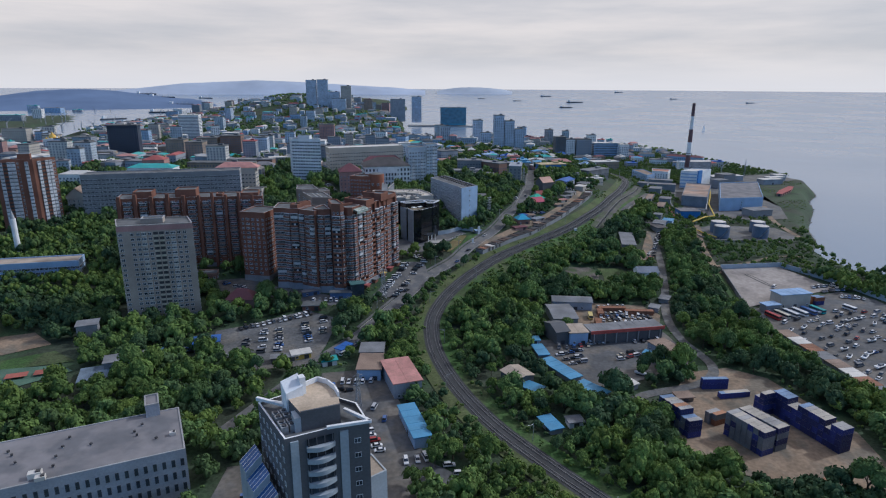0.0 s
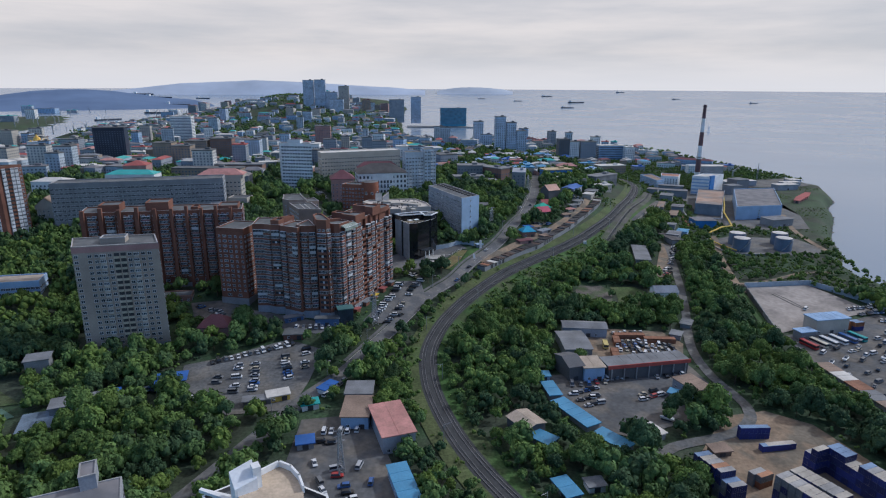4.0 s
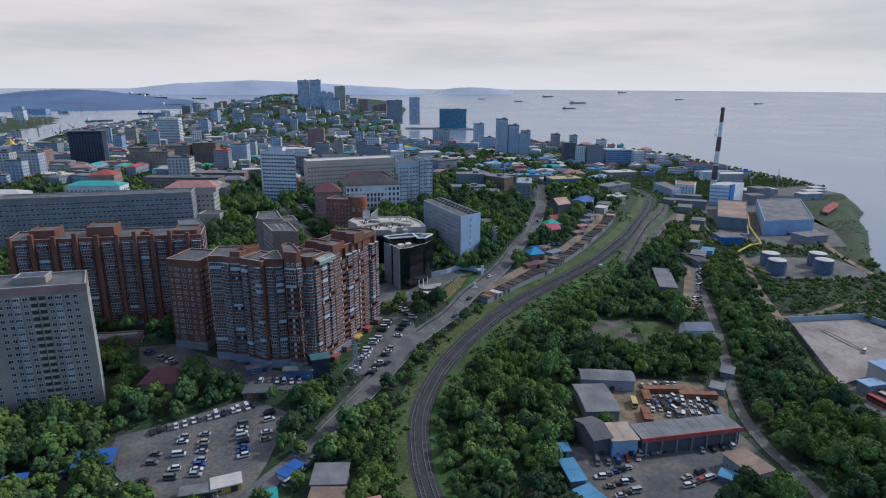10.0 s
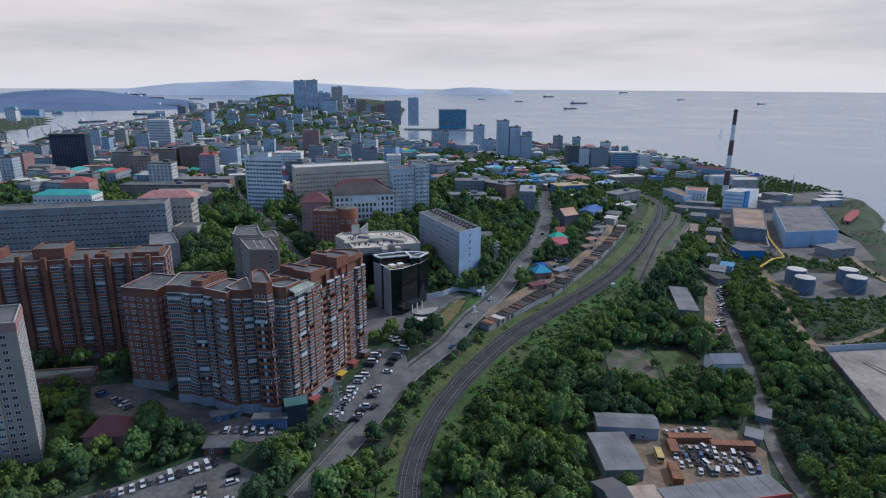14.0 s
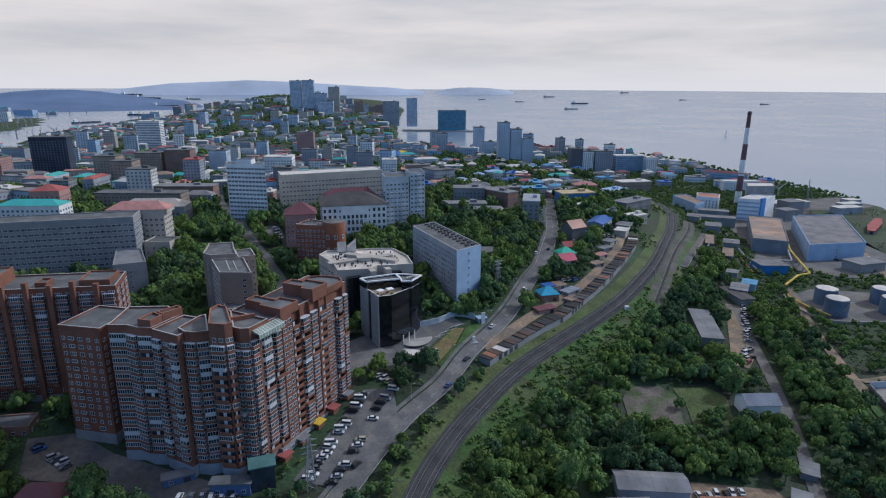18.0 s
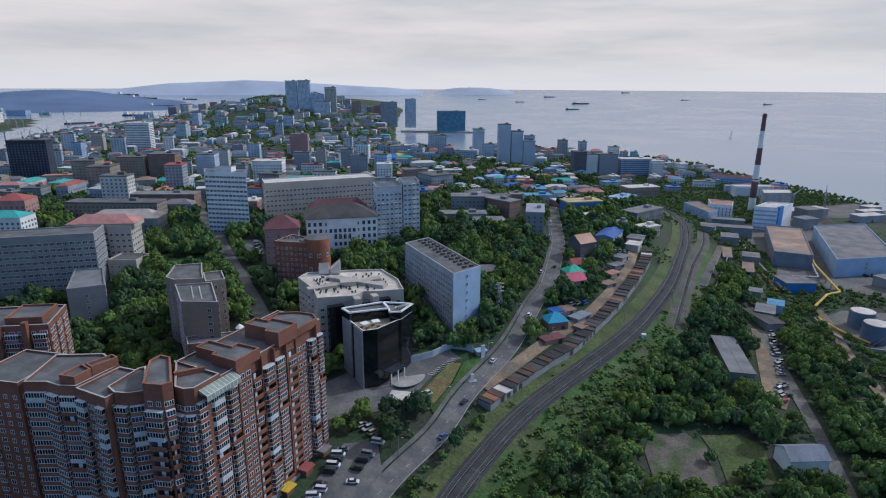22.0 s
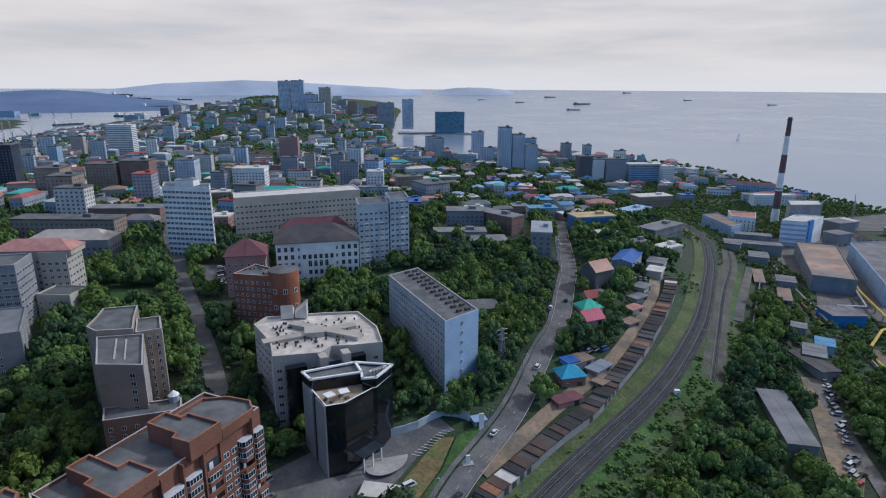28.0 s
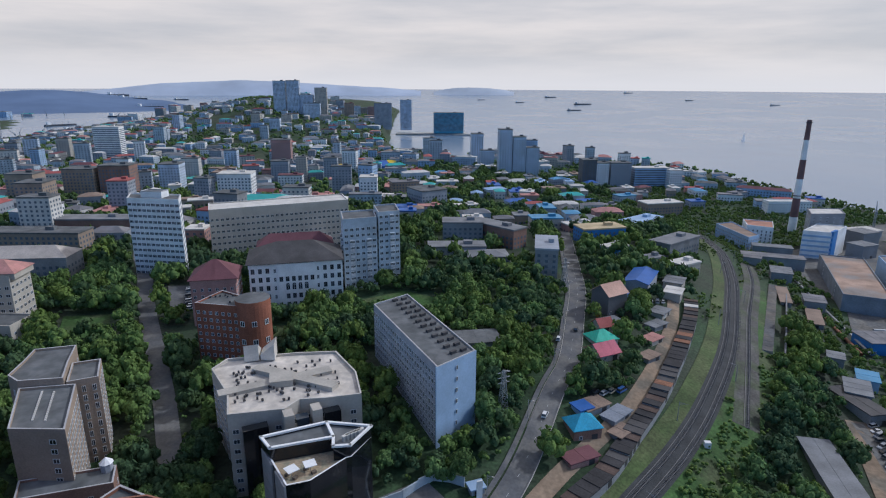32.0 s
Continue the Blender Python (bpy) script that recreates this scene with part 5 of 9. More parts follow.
block("white four-storey hall with large windows under a dark hipped roof", [(-76, 402.5), (-46, 411.8), (-52, 430), (-82, 421)], 44.5, M_WHITE, M_ROOF, base=28, fh=4.4, bay=3.25, single=True, name="white_hall", category="hall", detail=hall_window, parapet=0.1, rear=(2,))
block("white projecting front of a hall with arched windows", [(-66.85, 404.8), (-54.85, 408.55), (-55.1, 409.3), (-67.1, 405.6)], 44.2, M_WHITE, M_ROOF, base=28, fh=4.4, bay=2.75, single=True, name="entrance_pavilion", category="pavilion", detail=hall_front_window, parapet=0.1, rear=(2,))
hut("dark charcoal hipped roof of a white hall", -64, 416.3, 31.5, 19, 0.5, math.atan2(9.3, 30), M_WHITE, M_CHARCOAL, pitch=4.8, hip=True, name="roof_storey", category="roof", base=44.3, doors=0, win=False, eave=0.8)
hut("white rear wing under a maroon hipped roof", -68.0, 430.0, 27, 8.5, 17.2, math.atan2(9.3, 30), M_WHITE, M_MAROON, pitch=3.4, hip=True, name="rear_wing", category="hall", base=28.5, doors=0, win=False, eave=0.7)
# pink house
block("pink-brick three-storey house with small windows", [(-91, 391), (-77.5, 394.6), (-80.5, 407), (-94, 403)], 42.5, M_BRICKP, M_ROOF, base=28.5, fh=3.3, bay=2.8, single=False, name="pink_house", category="house", parapet=0.1)
hut("maroon hipped roof of a pink house", -85.8, 399, 14.5, 13, 0.4, 0.27, M_BRICKP, M_MAROON, pitch=4.5, hip=True, name="roof_storey", category="roof", base=42.4, doors=0, win=False, eave=0.6)
# pale tall block, twin sections
block("pale blue-grey ten-storey block with loggias", [(-48, 424), (-36.5, 429.5), (-40, 443), (-52, 438)], 56.0, M_PALEB, M_ROOF, base=27, fh=3.35, bay=2.75, win=WIN_M, detail=lambda i, fl, c, k, f: (BALC_L if c in (1, 4) and 1 < fl < f - 2 else WIN_M), single=False, name="tall_block", category="apartment block", coping=M_COPE, rear=(2,))
block("pale grey eleven-storey block section", [(-36, 430.5), (-28.5, 434.5), (-32, 448), (-40, 444)], 57.5, M_PALEB, M_ROOF, base=26, fh=3.35, bay=2.75, win=WIN_M, detail=lambda i, fl, c, k, f: (BALC_L if c == 2 and fl % 5 else WIN_M), single=False, name="tall_block", category="apartment block", coping=M_COPE, rear=(2,))
# white office tower with window bands
block("white twelve-storey office tower with gridded windows", [(-137, 438), (-115, 436), (-119.5, 447), (-142, 449)], 60.0, M_WHITE, M_ROOF, base=26, fh=3.3, bay=2.7, win=WIN_L, single=False, name="office_tower", category="office block", coping=M_COPE, pents=((0, 1, 9, 5, 2.6),), rear=(2,))
# long institute with pale roof
block("long pale six-storey institute with a light roof", [(-114.5, 459.5), (-59.8, 488), (-66, 503), (-121, 474)], 51.0, M_CREAM, M_ROOFW, base=29, fh=3.8, bay=2.9, win=WIN_M, single=False, name="institute", category="institute", coping=M_WHITE)
# left edge tower and houses
block("brick and white apartment tower with balcony stacks", [(-264, 311), (-248, 319.5), (-243, 331), (-259, 323)], 57.8, M_BRICK, M_ROOF, base=15, fh=2.95, bay=2.6, single=True, name="apartment_tower", category="apartment block", coping=M_COPE, detail=lambda i, fl, c, k, f: (None, BALC_L, BALC_O, BALC_L, BALC_L, WIN_S, None, BALC_L)[c % 8], rear=(2,), pents=((0, 0, 6, 5, 3.5),))
block("cream gabled four-storey house", [(-248, 342.5), (-237.5, 343.6), (-247, 372), (-257.5, 370)], 32.5, M_CREAM, M_ROOF, base=20, bay=3, single=False, name="cream_house", category="house", parapet=0.1)
hut("brown gabled roof of a cream house", -247.5, 357, 30, 10.5, 0.3, 1.893, M_CREAM, M_BROWNR, pitch=4.5, name="roof_storey", category="roof", base=32.5, doors=0, win=False)
block("low long school with ribbon windows and a grey roof", [(-252, 238), (-186, 257.5), (-190, 268), (-256, 249)], 18.5, M_BLUEW, M_TANR, bay=2.6, win=WIN_L, name="school", category="school", single=False)
th = thing("minaret_tower", (-229, 275, 13), "slim white turret with a pointed cap", "turret")
g = Geo()
g.prism([(1.3 * math.cos(a), 1.3 * math.sin(a)) for a in np.linspace(0, 6.283, 14, endpoint=False)], 0, 21, 0)
part("shaft", g.make("shaft", [M_WHITE]), th)
g = Geo()
for k in range(12):
    a, b = 6.283 * k / 12, 6.283 * (k + 1) / 12
    g.face([(1.1 * math.cos(a), 1.1 * math.sin(a), 21), (1.1 * math.cos(b), 1.1 * math.sin(b), 21), (0, 0, 26)])
part("cap", g.make("cap", [M_GREYM]), th)
hut("small house with a dark red mansard roof", -97.5, 230.8, 11.5, 8, 4, 0.12, M_BRICKP, M_MAROON, pitch=3.4, hip=True, name="house", category="house")
hut("low red-brick kiosk beside the flats", -67, 228.6, 7.5, 5, 3, 0.15, M_BRICK, M_ROOF, name="kiosk", category="kiosk")
hut("dark red shingled villa roof among trees", -128, 296, 12, 10, 6, 0.3, M_BRICKP, M_RED, pitch=4, hip=True, name="house", category="house")

# ---- office tower and long building at the start ----
TA = [(-34.1, 93.7), (-27.0, 97.7), (-19.6, 100.4), (-23.5, 107.5), (-35.5, 113.0), (-43.6, 106.2)]
tower = block("dark grey office tower with curved white balconies", TA, 36.2, M_DARKG, M_ROOF, base=4.0, fh=3.7, bay=3.0, win=WIN_S, single=True, name="office_tower", category="office block", coping=M_WHITE, parapet=1.2, skip=(0, 1))
ct = tower.matrix_world.translation
M_STRIP = mat("pale_metal_strip", (0.40, 0.44, 0.47), grain=0.08, stain=0.12, rough=0.5)


def on_tower(name, poly, z0, z1, mats, label, cap=None):
    """A prism on the office tower, from plan coordinates."""
    g = Geo()
    z1 = [z - ct.z for z in z1] if hasattr(z1, "__len__") else z1 - ct.z
    g.prism([(x - ct.x, y - ct.y) for x, y in poly], z0 - ct.z, z1, 0, cap=cap)
    return part(name, g.make(name, mats), tower, label)


for fl in range(11):
    g, n = Geo(), 12
    arc = [(-2.7 + 5.4 * k / n, -0.7 - 0.9 * math.sin(math.pi * k / n)) for k in range(n + 1)]
    g.prism(arc + [(2.7, 0.1), (-2.7, 0.1)], 0, 0.95, 0, bottom=True)
    bal = part("balcony", g.make("balcony", [M_STRIP]), tower, "curved pale balcony front", loc=(-28.4 - ct.x, 97.0 - ct.y, 28.6 - 2.6 * fl), rot=math.atan2(4, 7.1))
    pane = Geo()
    pane.prism([(-2.5, -0.45), (2.5, -0.45), (2.5, 0.05), (-2.5, 0.05)], 0.95, 2.55, 0, top=False)
    for k in range(4):
        pane.box(-2.3 + 1.53 * k, -0.5, 0.95, 0.14, 0.14, 1.6, 0, 1)
    part("glazing", pane.make("glazing", [M_PANE_SHADE, M_DARKG]), bal, "dark balcony glazing")
for x, y, r0, w in ((-32.6, 94.5, math.atan2(4, 7.1), 1.5), (-24.2, 98.7, math.atan2(2.7, 7.4), 1.6)):
    g = Geo()
    g.prism([(-w / 2, -0.3), (w / 2, -0.3), (w / 2, 0.1), (-w / 2, 0.1)], 0, 31.3, 0)
    part("cladding_strip", g.make("cladding_strip", [M_STRIP]), tower, "pale metal cladding strip", loc=(x - ct.x, y - ct.y, 0), rot=r0)
for k in range(9):
    part("window", WIN_M, tower, "small blue-tinted window", loc=(-21.8 - ct.x, 99.5 - ct.y, 2.6 + 3.2 * k), rot=math.atan2(2.7, 7.4))
UP = [(-36.0, 102.6), (-32.0, 97.6), (-25.3, 100.9), (-26.4, 104.4), (-27.8, 107.0), (-29.8, 109.2), (-32.1, 110.3), (-34.3, 107.7)]
on_tower("upper_storey", UP, 34.5, 39.3, [M_DARKG, mat("tan_terrace", (0.46, 0.37, 0.27), grain=0.12, stain=0.3)], "raised storey with a tan terrace", 1)
for a, b in zip(UP[3:], UP[4:] + UP[:1]):
    va, vb = Vector(a), Vector(b)
    on_tower("terrace_parapet", rect(*((va + vb) / 2), (vb - va).length + 0.3, 0.35, math.atan2((vb - va).y, (vb - va).x)), 39.0, 40.3, [M_WHITE], "pale curved terrace parapet")
on_tower("terrace_parapet", rect(-28.7, 99.2, 7.5, 0.3, math.atan2(3.3, 6.7)), 39.0, 39.7, [M_DARKG], "dark terrace parapet")
on_tower("stair_head", ccw([(-38.0, 104.6), (-36.2, 102.2), (-33.4, 104.2), (-35.2, 106.9)]), 34.5, [42.0, 40.6, 41.4, 42.8], [M_WHITE], "white slanted stair head")
on_tower("stair_shaft", ccw([(-34.0, 104.2), (-33.0, 104.9), (-33.9, 106.2), (-34.9, 105.5)]), 39.0, 43.0, [M_WHITE], "white flue shaft")
on_tower("plant_room", rect(-32.4, 99.2, 3.4, 3.0, 0.52), 34.5, 38.4, [M_STRIP], "pale metal plant room")
for a, b, z in (((-27.0, 97.6), (-19.4, 100.3), 36.25), ((-19.5, 100.4), (-25.2, 104.2), 36.25), ((-43.6, 106.2), (-37.6, 104.0), 36.9), ((-43.9, 106.9), (-38.4, 105.6), 36.25)):
    va, vb = Vector(a), Vector(b)
    on_tower("roof_beam", rect(*((va + vb) / 2), (vb - va).length + 0.4, 0.6, math.atan2((vb - va).y, (vb - va).x)), z, z + 0.55, [M_WHITE], "white roof beam")
for x, y in ((-37.2, 101.4), (-35.0, 98.2)):
    g = Geo()
    for u, v in ((-0.8, -0.8), (0.8, -0.8), (-0.8, 0.8), (0.8, 0.8)):
        g.box(u, v, 0, 1.3, 1.3, 1.5)
        g.prism([(u + 0.45 * math.cos(t), v + 0.45 * math.sin(t)) for t in np.linspace(0, 6.283, 10, endpoint=False)], 1.5, 1.7, 1)
    ob = new("cooling_unit", g.make("cooling_unit", [M_GREYM, M_DARK]))
    ob.matrix_world = pose(x, y, 35.35, 0, 0, 35)
    tagged(ob, "grey metal cooling unit on a roof", "cooling unit", "roof cooling units")
M_GLASSN = mat("navy_glazing", (0.03, 0.09, 0.24), rough=0.12, grain=0.15, stain=0.3, spec=0.5)
th = thing("glazed_annex", (-41.5, 98.5, 4), "stepped blue-glazed annex of an office tower", "annex", rot=math.atan2(12.5, -9.5))
for k in range(3):
    g = Geo()
    top = (23.6, 22.0, 20.4)[k]
    g.prism(rect(0, 0, 4.4, 3.4), 0, [top - 0.2, top - 0.2, top - 3.0, top - 3.0], 0, cap=1)
    bay_p = part("glazed_bay", g.make("glazed_bay", [M_STRIP, M_GLASSN]), th, "pale bay with a sloped blue glass roof", loc=(4.6 - 4.6 * k, 0.2, 0))
    g = Geo()
    for u in (-2.15, -1.1, 0.0, 1.1, 2.15):
        g.face([(u - 0.07, -1.7, top - 0.15), (u + 0.07, -1.7, top - 0.15), (u + 0.07, 1.7, top - 2.95), (u - 0.07, 1.7, top - 2.95)])
    part("glazing_bar", g.make("glazing_bar", [M_FRAME]), bay_p, kind="stuff")
block("pale metal-clad annex of an office tower", [(-21.3, 101.8), (-17.2, 105.4), (-21.4, 111.0), (-25.4, 107.8)], 22.0, M_STRIP, M_TANR, base=4, bay=99, name="annex", category="annex", parapet=0.3)

LONG = [(-66.2, 117.0), (-76.6, 134.8), (-143.0, 99.8), (-132.6, 82.0)]
block("long two-tone grey factory building with a flat pale roof", LONG, 17.2, M_SLABW, M_ROOFL, base=6.0, fh=4.6, bay=2.7, win=window_mesh(1.15, 2.7, 1, frame=M_DARKG), single=True, name="factory_building", category="factory", coping=M_GREYM, parapet=0.25, rear=(1, 2, 3), sill=0.7, pents=((22.2, 24.2, 5.6, 3.2, 3.4),))
vents(16, [(-68, 118), (-78, 131), (-134, 100), (-126, 88)], 16.9, 21, "small pale roof ventilator", (0.7, 0.7, 0.6))
for x, y, lx, ly, hh in ((-93.5, 105.0, 2.6, 1.6, 1.3), (-91.8, 104.2, 2.0, 1.4, 0.9), (-72.0, 122.5, 1.4, 1.0, 0.8)):
    g = Geo()
    g.box(0, 0, 0.15, lx, ly, hh)
    g.box(lx * 0.25, 0, 0.15 + hh, lx * 0.35, ly * 0.6, 0.25, 0, 1)
    for u in (-0.4, 0.4):
        g.box(lx * u, 0, 0, 0.15, ly, 0.15, 0, 1)
    ob = new("roof_unit", g.make("roof_unit", [M_ROOFW, M_DARK]))
    ob.matrix_world = pose(x, y, 16.95, 0, 0, 28)
    tagged(ob, "pale ventilation unit on a flat roof", "roof unit", "roof units")

# ---- vehicles ----
PAINTS = {n: mat("car_paint_" + n, c, rough=0.3, grain=0.03, stain=0.05, spec=0.6) for n, c in (("white", (0.70, 0.70, 0.70)), ("silver", (0.42, 0.43, 0.45)), ("grey", (0.16, 0.165, 0.175)), ("black", (0.02, 0.02, 0.022)), ("red", (0.36, 0.03, 0.03)), ("blue", (0.05, 0.12, 0.33)), ("beige", (0.45, 0.40, 0.30)))}


def car_body(kind):
    """A car's shell along x: bonnet, cabin and boot in one rounded outline; returns the body and the glass."""
    L, W, h1, h2 = {"sedan": (4.5, 1.75, 0.85, 1.42), "wagon": (4.6, 1.8, 0.95, 1.7), "van": (4.9, 1.9, 1.1, 2.0)}[kind]
    c0, c1, t0, t1 = {"sedan": (-1.7, 1.25, -1.0, 0.45), "wagon": (-2.2, 1.2, -1.9, 0.5), "van": (-2.4, 1.9, -2.3, 1.2)}[kind]
    b, g = Geo(), Geo()
    prof = [(-L / 2, 0.35), (-L / 2 + 0.08, h1 - 0.05), (-L / 2 + 0.3, h1), (L / 2 - 0.5, h1 - 0.08), (L / 2 - 0.05, h1 - 0.3), (L / 2, 0.35)]
    n = len(prof)
    for s in (-1, 1):
        b.face([(x, s * W / 2, z) for x, z in (prof if s < 0 else prof[::-1])][::-1])
    for i in range(n):
        (xa, za), (xb, zb) = prof[i], prof[(i + 1) % n]
        b.face([(xa, -W / 2, za), (xb, -W / 2, zb), (xb, W / 2, zb), (xa, W / 2, za)][::-1])
    w = W / 2 - 0.08
    low = [(c0, -w, h1 - 0.02), (c1, -w, h1 - 0.02), (c1, w, h1 - 0.02), (c0, w, h1 - 0.02)]
    top = [(t0, -w + 0.16, h2), (t1, -w + 0.16, h2), (t1, w - 0.16, h2), (t0, w - 0.16, h2)]
    for i in range(4):
        j = (i + 1) % 4
        g.face([low[i], low[j], top[j], top[i]])
    b.face([(x, y, z + 0.02) for x, y, z in top])
    b.face(top[::-1])
    return b, g


def wheel_mesh():
    g = Geo()
    for k in range(10):
        a, b = 6.2832 * k / 10, 6.2832 * (k + 1) / 10
        p, q = (0.32 * math.cos(a), 0.32 * math.sin(a)), (0.32 * math.cos(b), 0.32 * math.sin(b))
        g.face([(p[0], -0.1, p[1]), (q[0], -0.1, q[1]), (q[0], 0.1, q[1]), (p[0], 0.1, p[1])])
        g.face([(p[0], -0.1, p[1]), (0, -0.1, 0), (q[0], -0.1, q[1])])
        g.face([(p[0], 0.1, p[1]), (q[0], 0.1, q[1]), (0, 0.1, 0)])
    return g.small().make("wheel", [M_TIRE])


WHEEL, CARS = wheel_mesh(), {}
for kind in ("sedan", "wagon", "van"):
    b, g = car_body(kind)
    gl = g.small().make("glazing", [M_GLASS])
    b.small()
    for n in PAINTS:
        if kind == "van" and n in ("red", "beige"):
            continue
        CARS[kind, n] = (b.make("body", [PAINTS[n]]), gl)
crng = random.Random(8)
CAR_KEYS = [k for k in CARS for _ in range({"white": 6, "silver": 3, "grey": 3, "black": 4, "red": 1, "blue": 1, "beige": 1}[k[1]])]
MADE = {}
YARD_CARS = Geo()   # the crowd of cars in the far yards, one mesh


def put_car(x, y, rot, key=None, wheels=True, z=None):
    key = key or crng.choice(CAR_KEYS)
    if x > 118 and not wheels:
        for me in CARS[key]:
            YARD_CARS.add(me, (x, y, gz(x, y) + 0.3), rot)
        return
    m = pose(x, y, (gz(x, y) if z is None else z) + 0.3, 0, 0, math.degrees(rot))
    if (key, wheels) not in MADE:
        th = new("car")
        tagged(th, f"parked {key[1]} {dict(sedan='saloon', wagon='estate', van='minivan')[key[0]]} car", "car", "parked cars")
        part("body", CARS[key][0], th)
        part("glazing", CARS[key][1], th, "dark car windows")
        if wheels:
            for wx in (-1.35, 1.35):
                for wy in (-0.78, 0.78):
                    part("wheel", WHEEL, th, loc=(wx * U, wy * U, 0.32 * U))
        th.matrix_world = m
        MADE[key, wheels] = th
    else:
        copy_thing(MADE[key, wheels], m)


def car_row(p, q, n, turn, gap=0.12, wheels=True, jit=0.12):
    n = round(n * 1.25)
    p, q = Vector(p), Vector(q)
    for k in range(n):
        if crng.random() > gap:
            c = p + (q - p) * (k / max(1, n - 1))
            put_car(c.x + crng.uniform(-0.3, 0.3), c.y + crng.uniform(-0.3, 0.3), turn + crng.uniform(-jit, jit) + (math.pi if crng.random() < 0.5 else 0), wheels=wheels)


for x, y in ((-7.8, 136.0), (-5.4, 132.2), (-2.6, 129.0)):
    put_car(x, y, 0.2)
# dusty car park
car_row((-90, 209), (-66, 222.5), 11, 2.2)
car_row((-80, 207.5), (-75.5, 191), 8, 0.25)
car_row((-75, 209), (-70, 193), 8, 0.2)
car_row((-66, 213.5), (-61, 201), 6, 0.35)
car_row((-60, 219), (-57.5, 208), 4, 0.5)
car_row((-95, 194), (-84, 184), 6, 0.6, 0.3)
car_row((-84, 200), (-82, 190), 3, 0.1)
car_row((-106, 190), (-92, 192), 6, 0.7, 0.1)
car_row((-108, 185.5), (-99.5, 194.5), 6, 0.9, 0.1)
# strip below the flats
car_row((-40.5, 243.5), (-33.2, 277.5), 15, 0.05)
car_row((-34.5, 243), (-28.5, 268), 10, 0.1, 0.2)
car_row((-28.5, 272), (-25, 281), 4, -0.2)
car_row((-68, 235), (-56, 235.8), 5, 1.7)
car_row((-113, 250), (-101, 243.5), 6, 1.0)
car_row((-52, 228), (-44, 231), 3, 0.3)
# street side
car_row((-46, 192), (-34.5, 222), 9, 1.15, 0.35)
for x, y, r in ((-8.5, 286.5, 1.0), (-3.2, 301, 1.05), (5.5, 322, 1.1), (19, 351, 1.2), (27, 388, 1.3), (33.5, 395, 1.3), (30.5, 415, 1.4), (36, 440, 1.4), (-30, 250, 1.1)):
    put_car(x, y, r)
# workshop yards
car_row((-42, 172), (-33, 174), 4, 1.6)
car_row((-44, 168), (-34, 166), 4, 0.2)
car_row((-35, 156), (-24, 137), 8, 0.3)
car_row((-29, 158), (-25, 152), 2, 1.5)
car_row((-41, 158), (-28, 132), 7, 2.1, 0.25)
car_row((-19, 132), (-9, 136), 4, 1.9, 0.2)
car_row((-57, 112), (-51, 118), 4, 0.3, 0.0)
car_row((-60, 108), (-55, 105), 3, 0.5, 0.0)
car_row((-64, 138), (-55, 130), 4, 1.2)
# service yard
for p, q, n, t in (((33, 209), (44, 212), 4, 1.6), ((32.5, 203), (40, 207), 4, 0.2), ((34, 199), (39.5, 202), 3, 0.2), ((36, 196), (40, 198), 3, 0.3), ((54, 201), (61, 204.5), 4, 0.4), ((55, 204.5), (59, 207), 2, 0.5), ((45, 214), (52, 216), 4, 1.6), ((63, 217), (72, 219), 3, 1.7)):
    car_row(p, q, n, t, 0.0)
# scrap yard
for k in range(4):
    car_row((55, 234 + 3.4 * k), (75, 236 + 3.4 * k), 8, 1.5 + 0.1 * k, 0.2, jit=0.4)
car_row((56, 252), (67, 254), 5, 1.6, 0.0)
# warehouse lane
car_row((100, 326), (117, 374), 17, 0.3, 0.15, False, 0.4)
car_row((97, 322), (100, 332), 4, 0.6, 0.1, False)
car_row((86, 292), (92, 294), 3, 1.2, 0.1, False)
# concrete lot
for x, y, r in ((146, 282, 0.8), (143, 272, 2.0), (150, 270, 1.0)):
    put_car(x, y, r, wheels=False)
car_row((165, 283), (176, 286), 7, 1.2, 0.1, False)
car_row((167, 278), (178, 281), 7, 1.2, 0.1, False)
car_row((172, 272), (181, 270), 5, 1.0, 0.1, False)
# office court, plant, side street
car_row((-46, 300), (-44, 296), 2, 0.9)
car_row((-30, 287), (-25, 284), 3, 0.9, 0.0)
put_car(-14, 302, 0.7)
car_row((196, 462), (222, 458), 10, 1.3, 0.15, False, 0.5)
car_row((200, 452), (215, 450), 6, 1.3, 0.15, False, 0.5)
car_row((-98.5, 403), (-106, 420), 7, 0.5, 0.0, False)
car_row((44, 412), (70, 425), 9, 1.4, 0.1, False)
car_row((34, 362), (44, 366), 4, 0.8, 0.2, False)


def bus(x, y, rot, paint, label, L=10.5):
    th = thing("bus", (x, y, gz(x, y) + 0.25), label, "bus", "parked buses", rot)
    g = Geo()
    g.box(0, 0, 0.35, L, 2.5, 1.05)
    part("body", g.small().make("body", [paint]), th)
    g = Geo()
    g.box(0, 0, 1.4, L - 0.15, 2.4, 1.1)
    part("window_band", g.small().make("window_band", [M_GLASS]), th)
    g = Geo()
    g.box(0, 0, 2.5, L, 2.5, 0.35)
    part("roof", g.small().make("roof", [paint]), th)
    for wx in (-L * 0.3, L * 0.32):
        for wy in (-1.1, 1.1):
            part("wheel", WHEEL, th, loc=(wx * U, wy * U, 0.4 * U)).scale = (1.4, 1.4, 1.4)


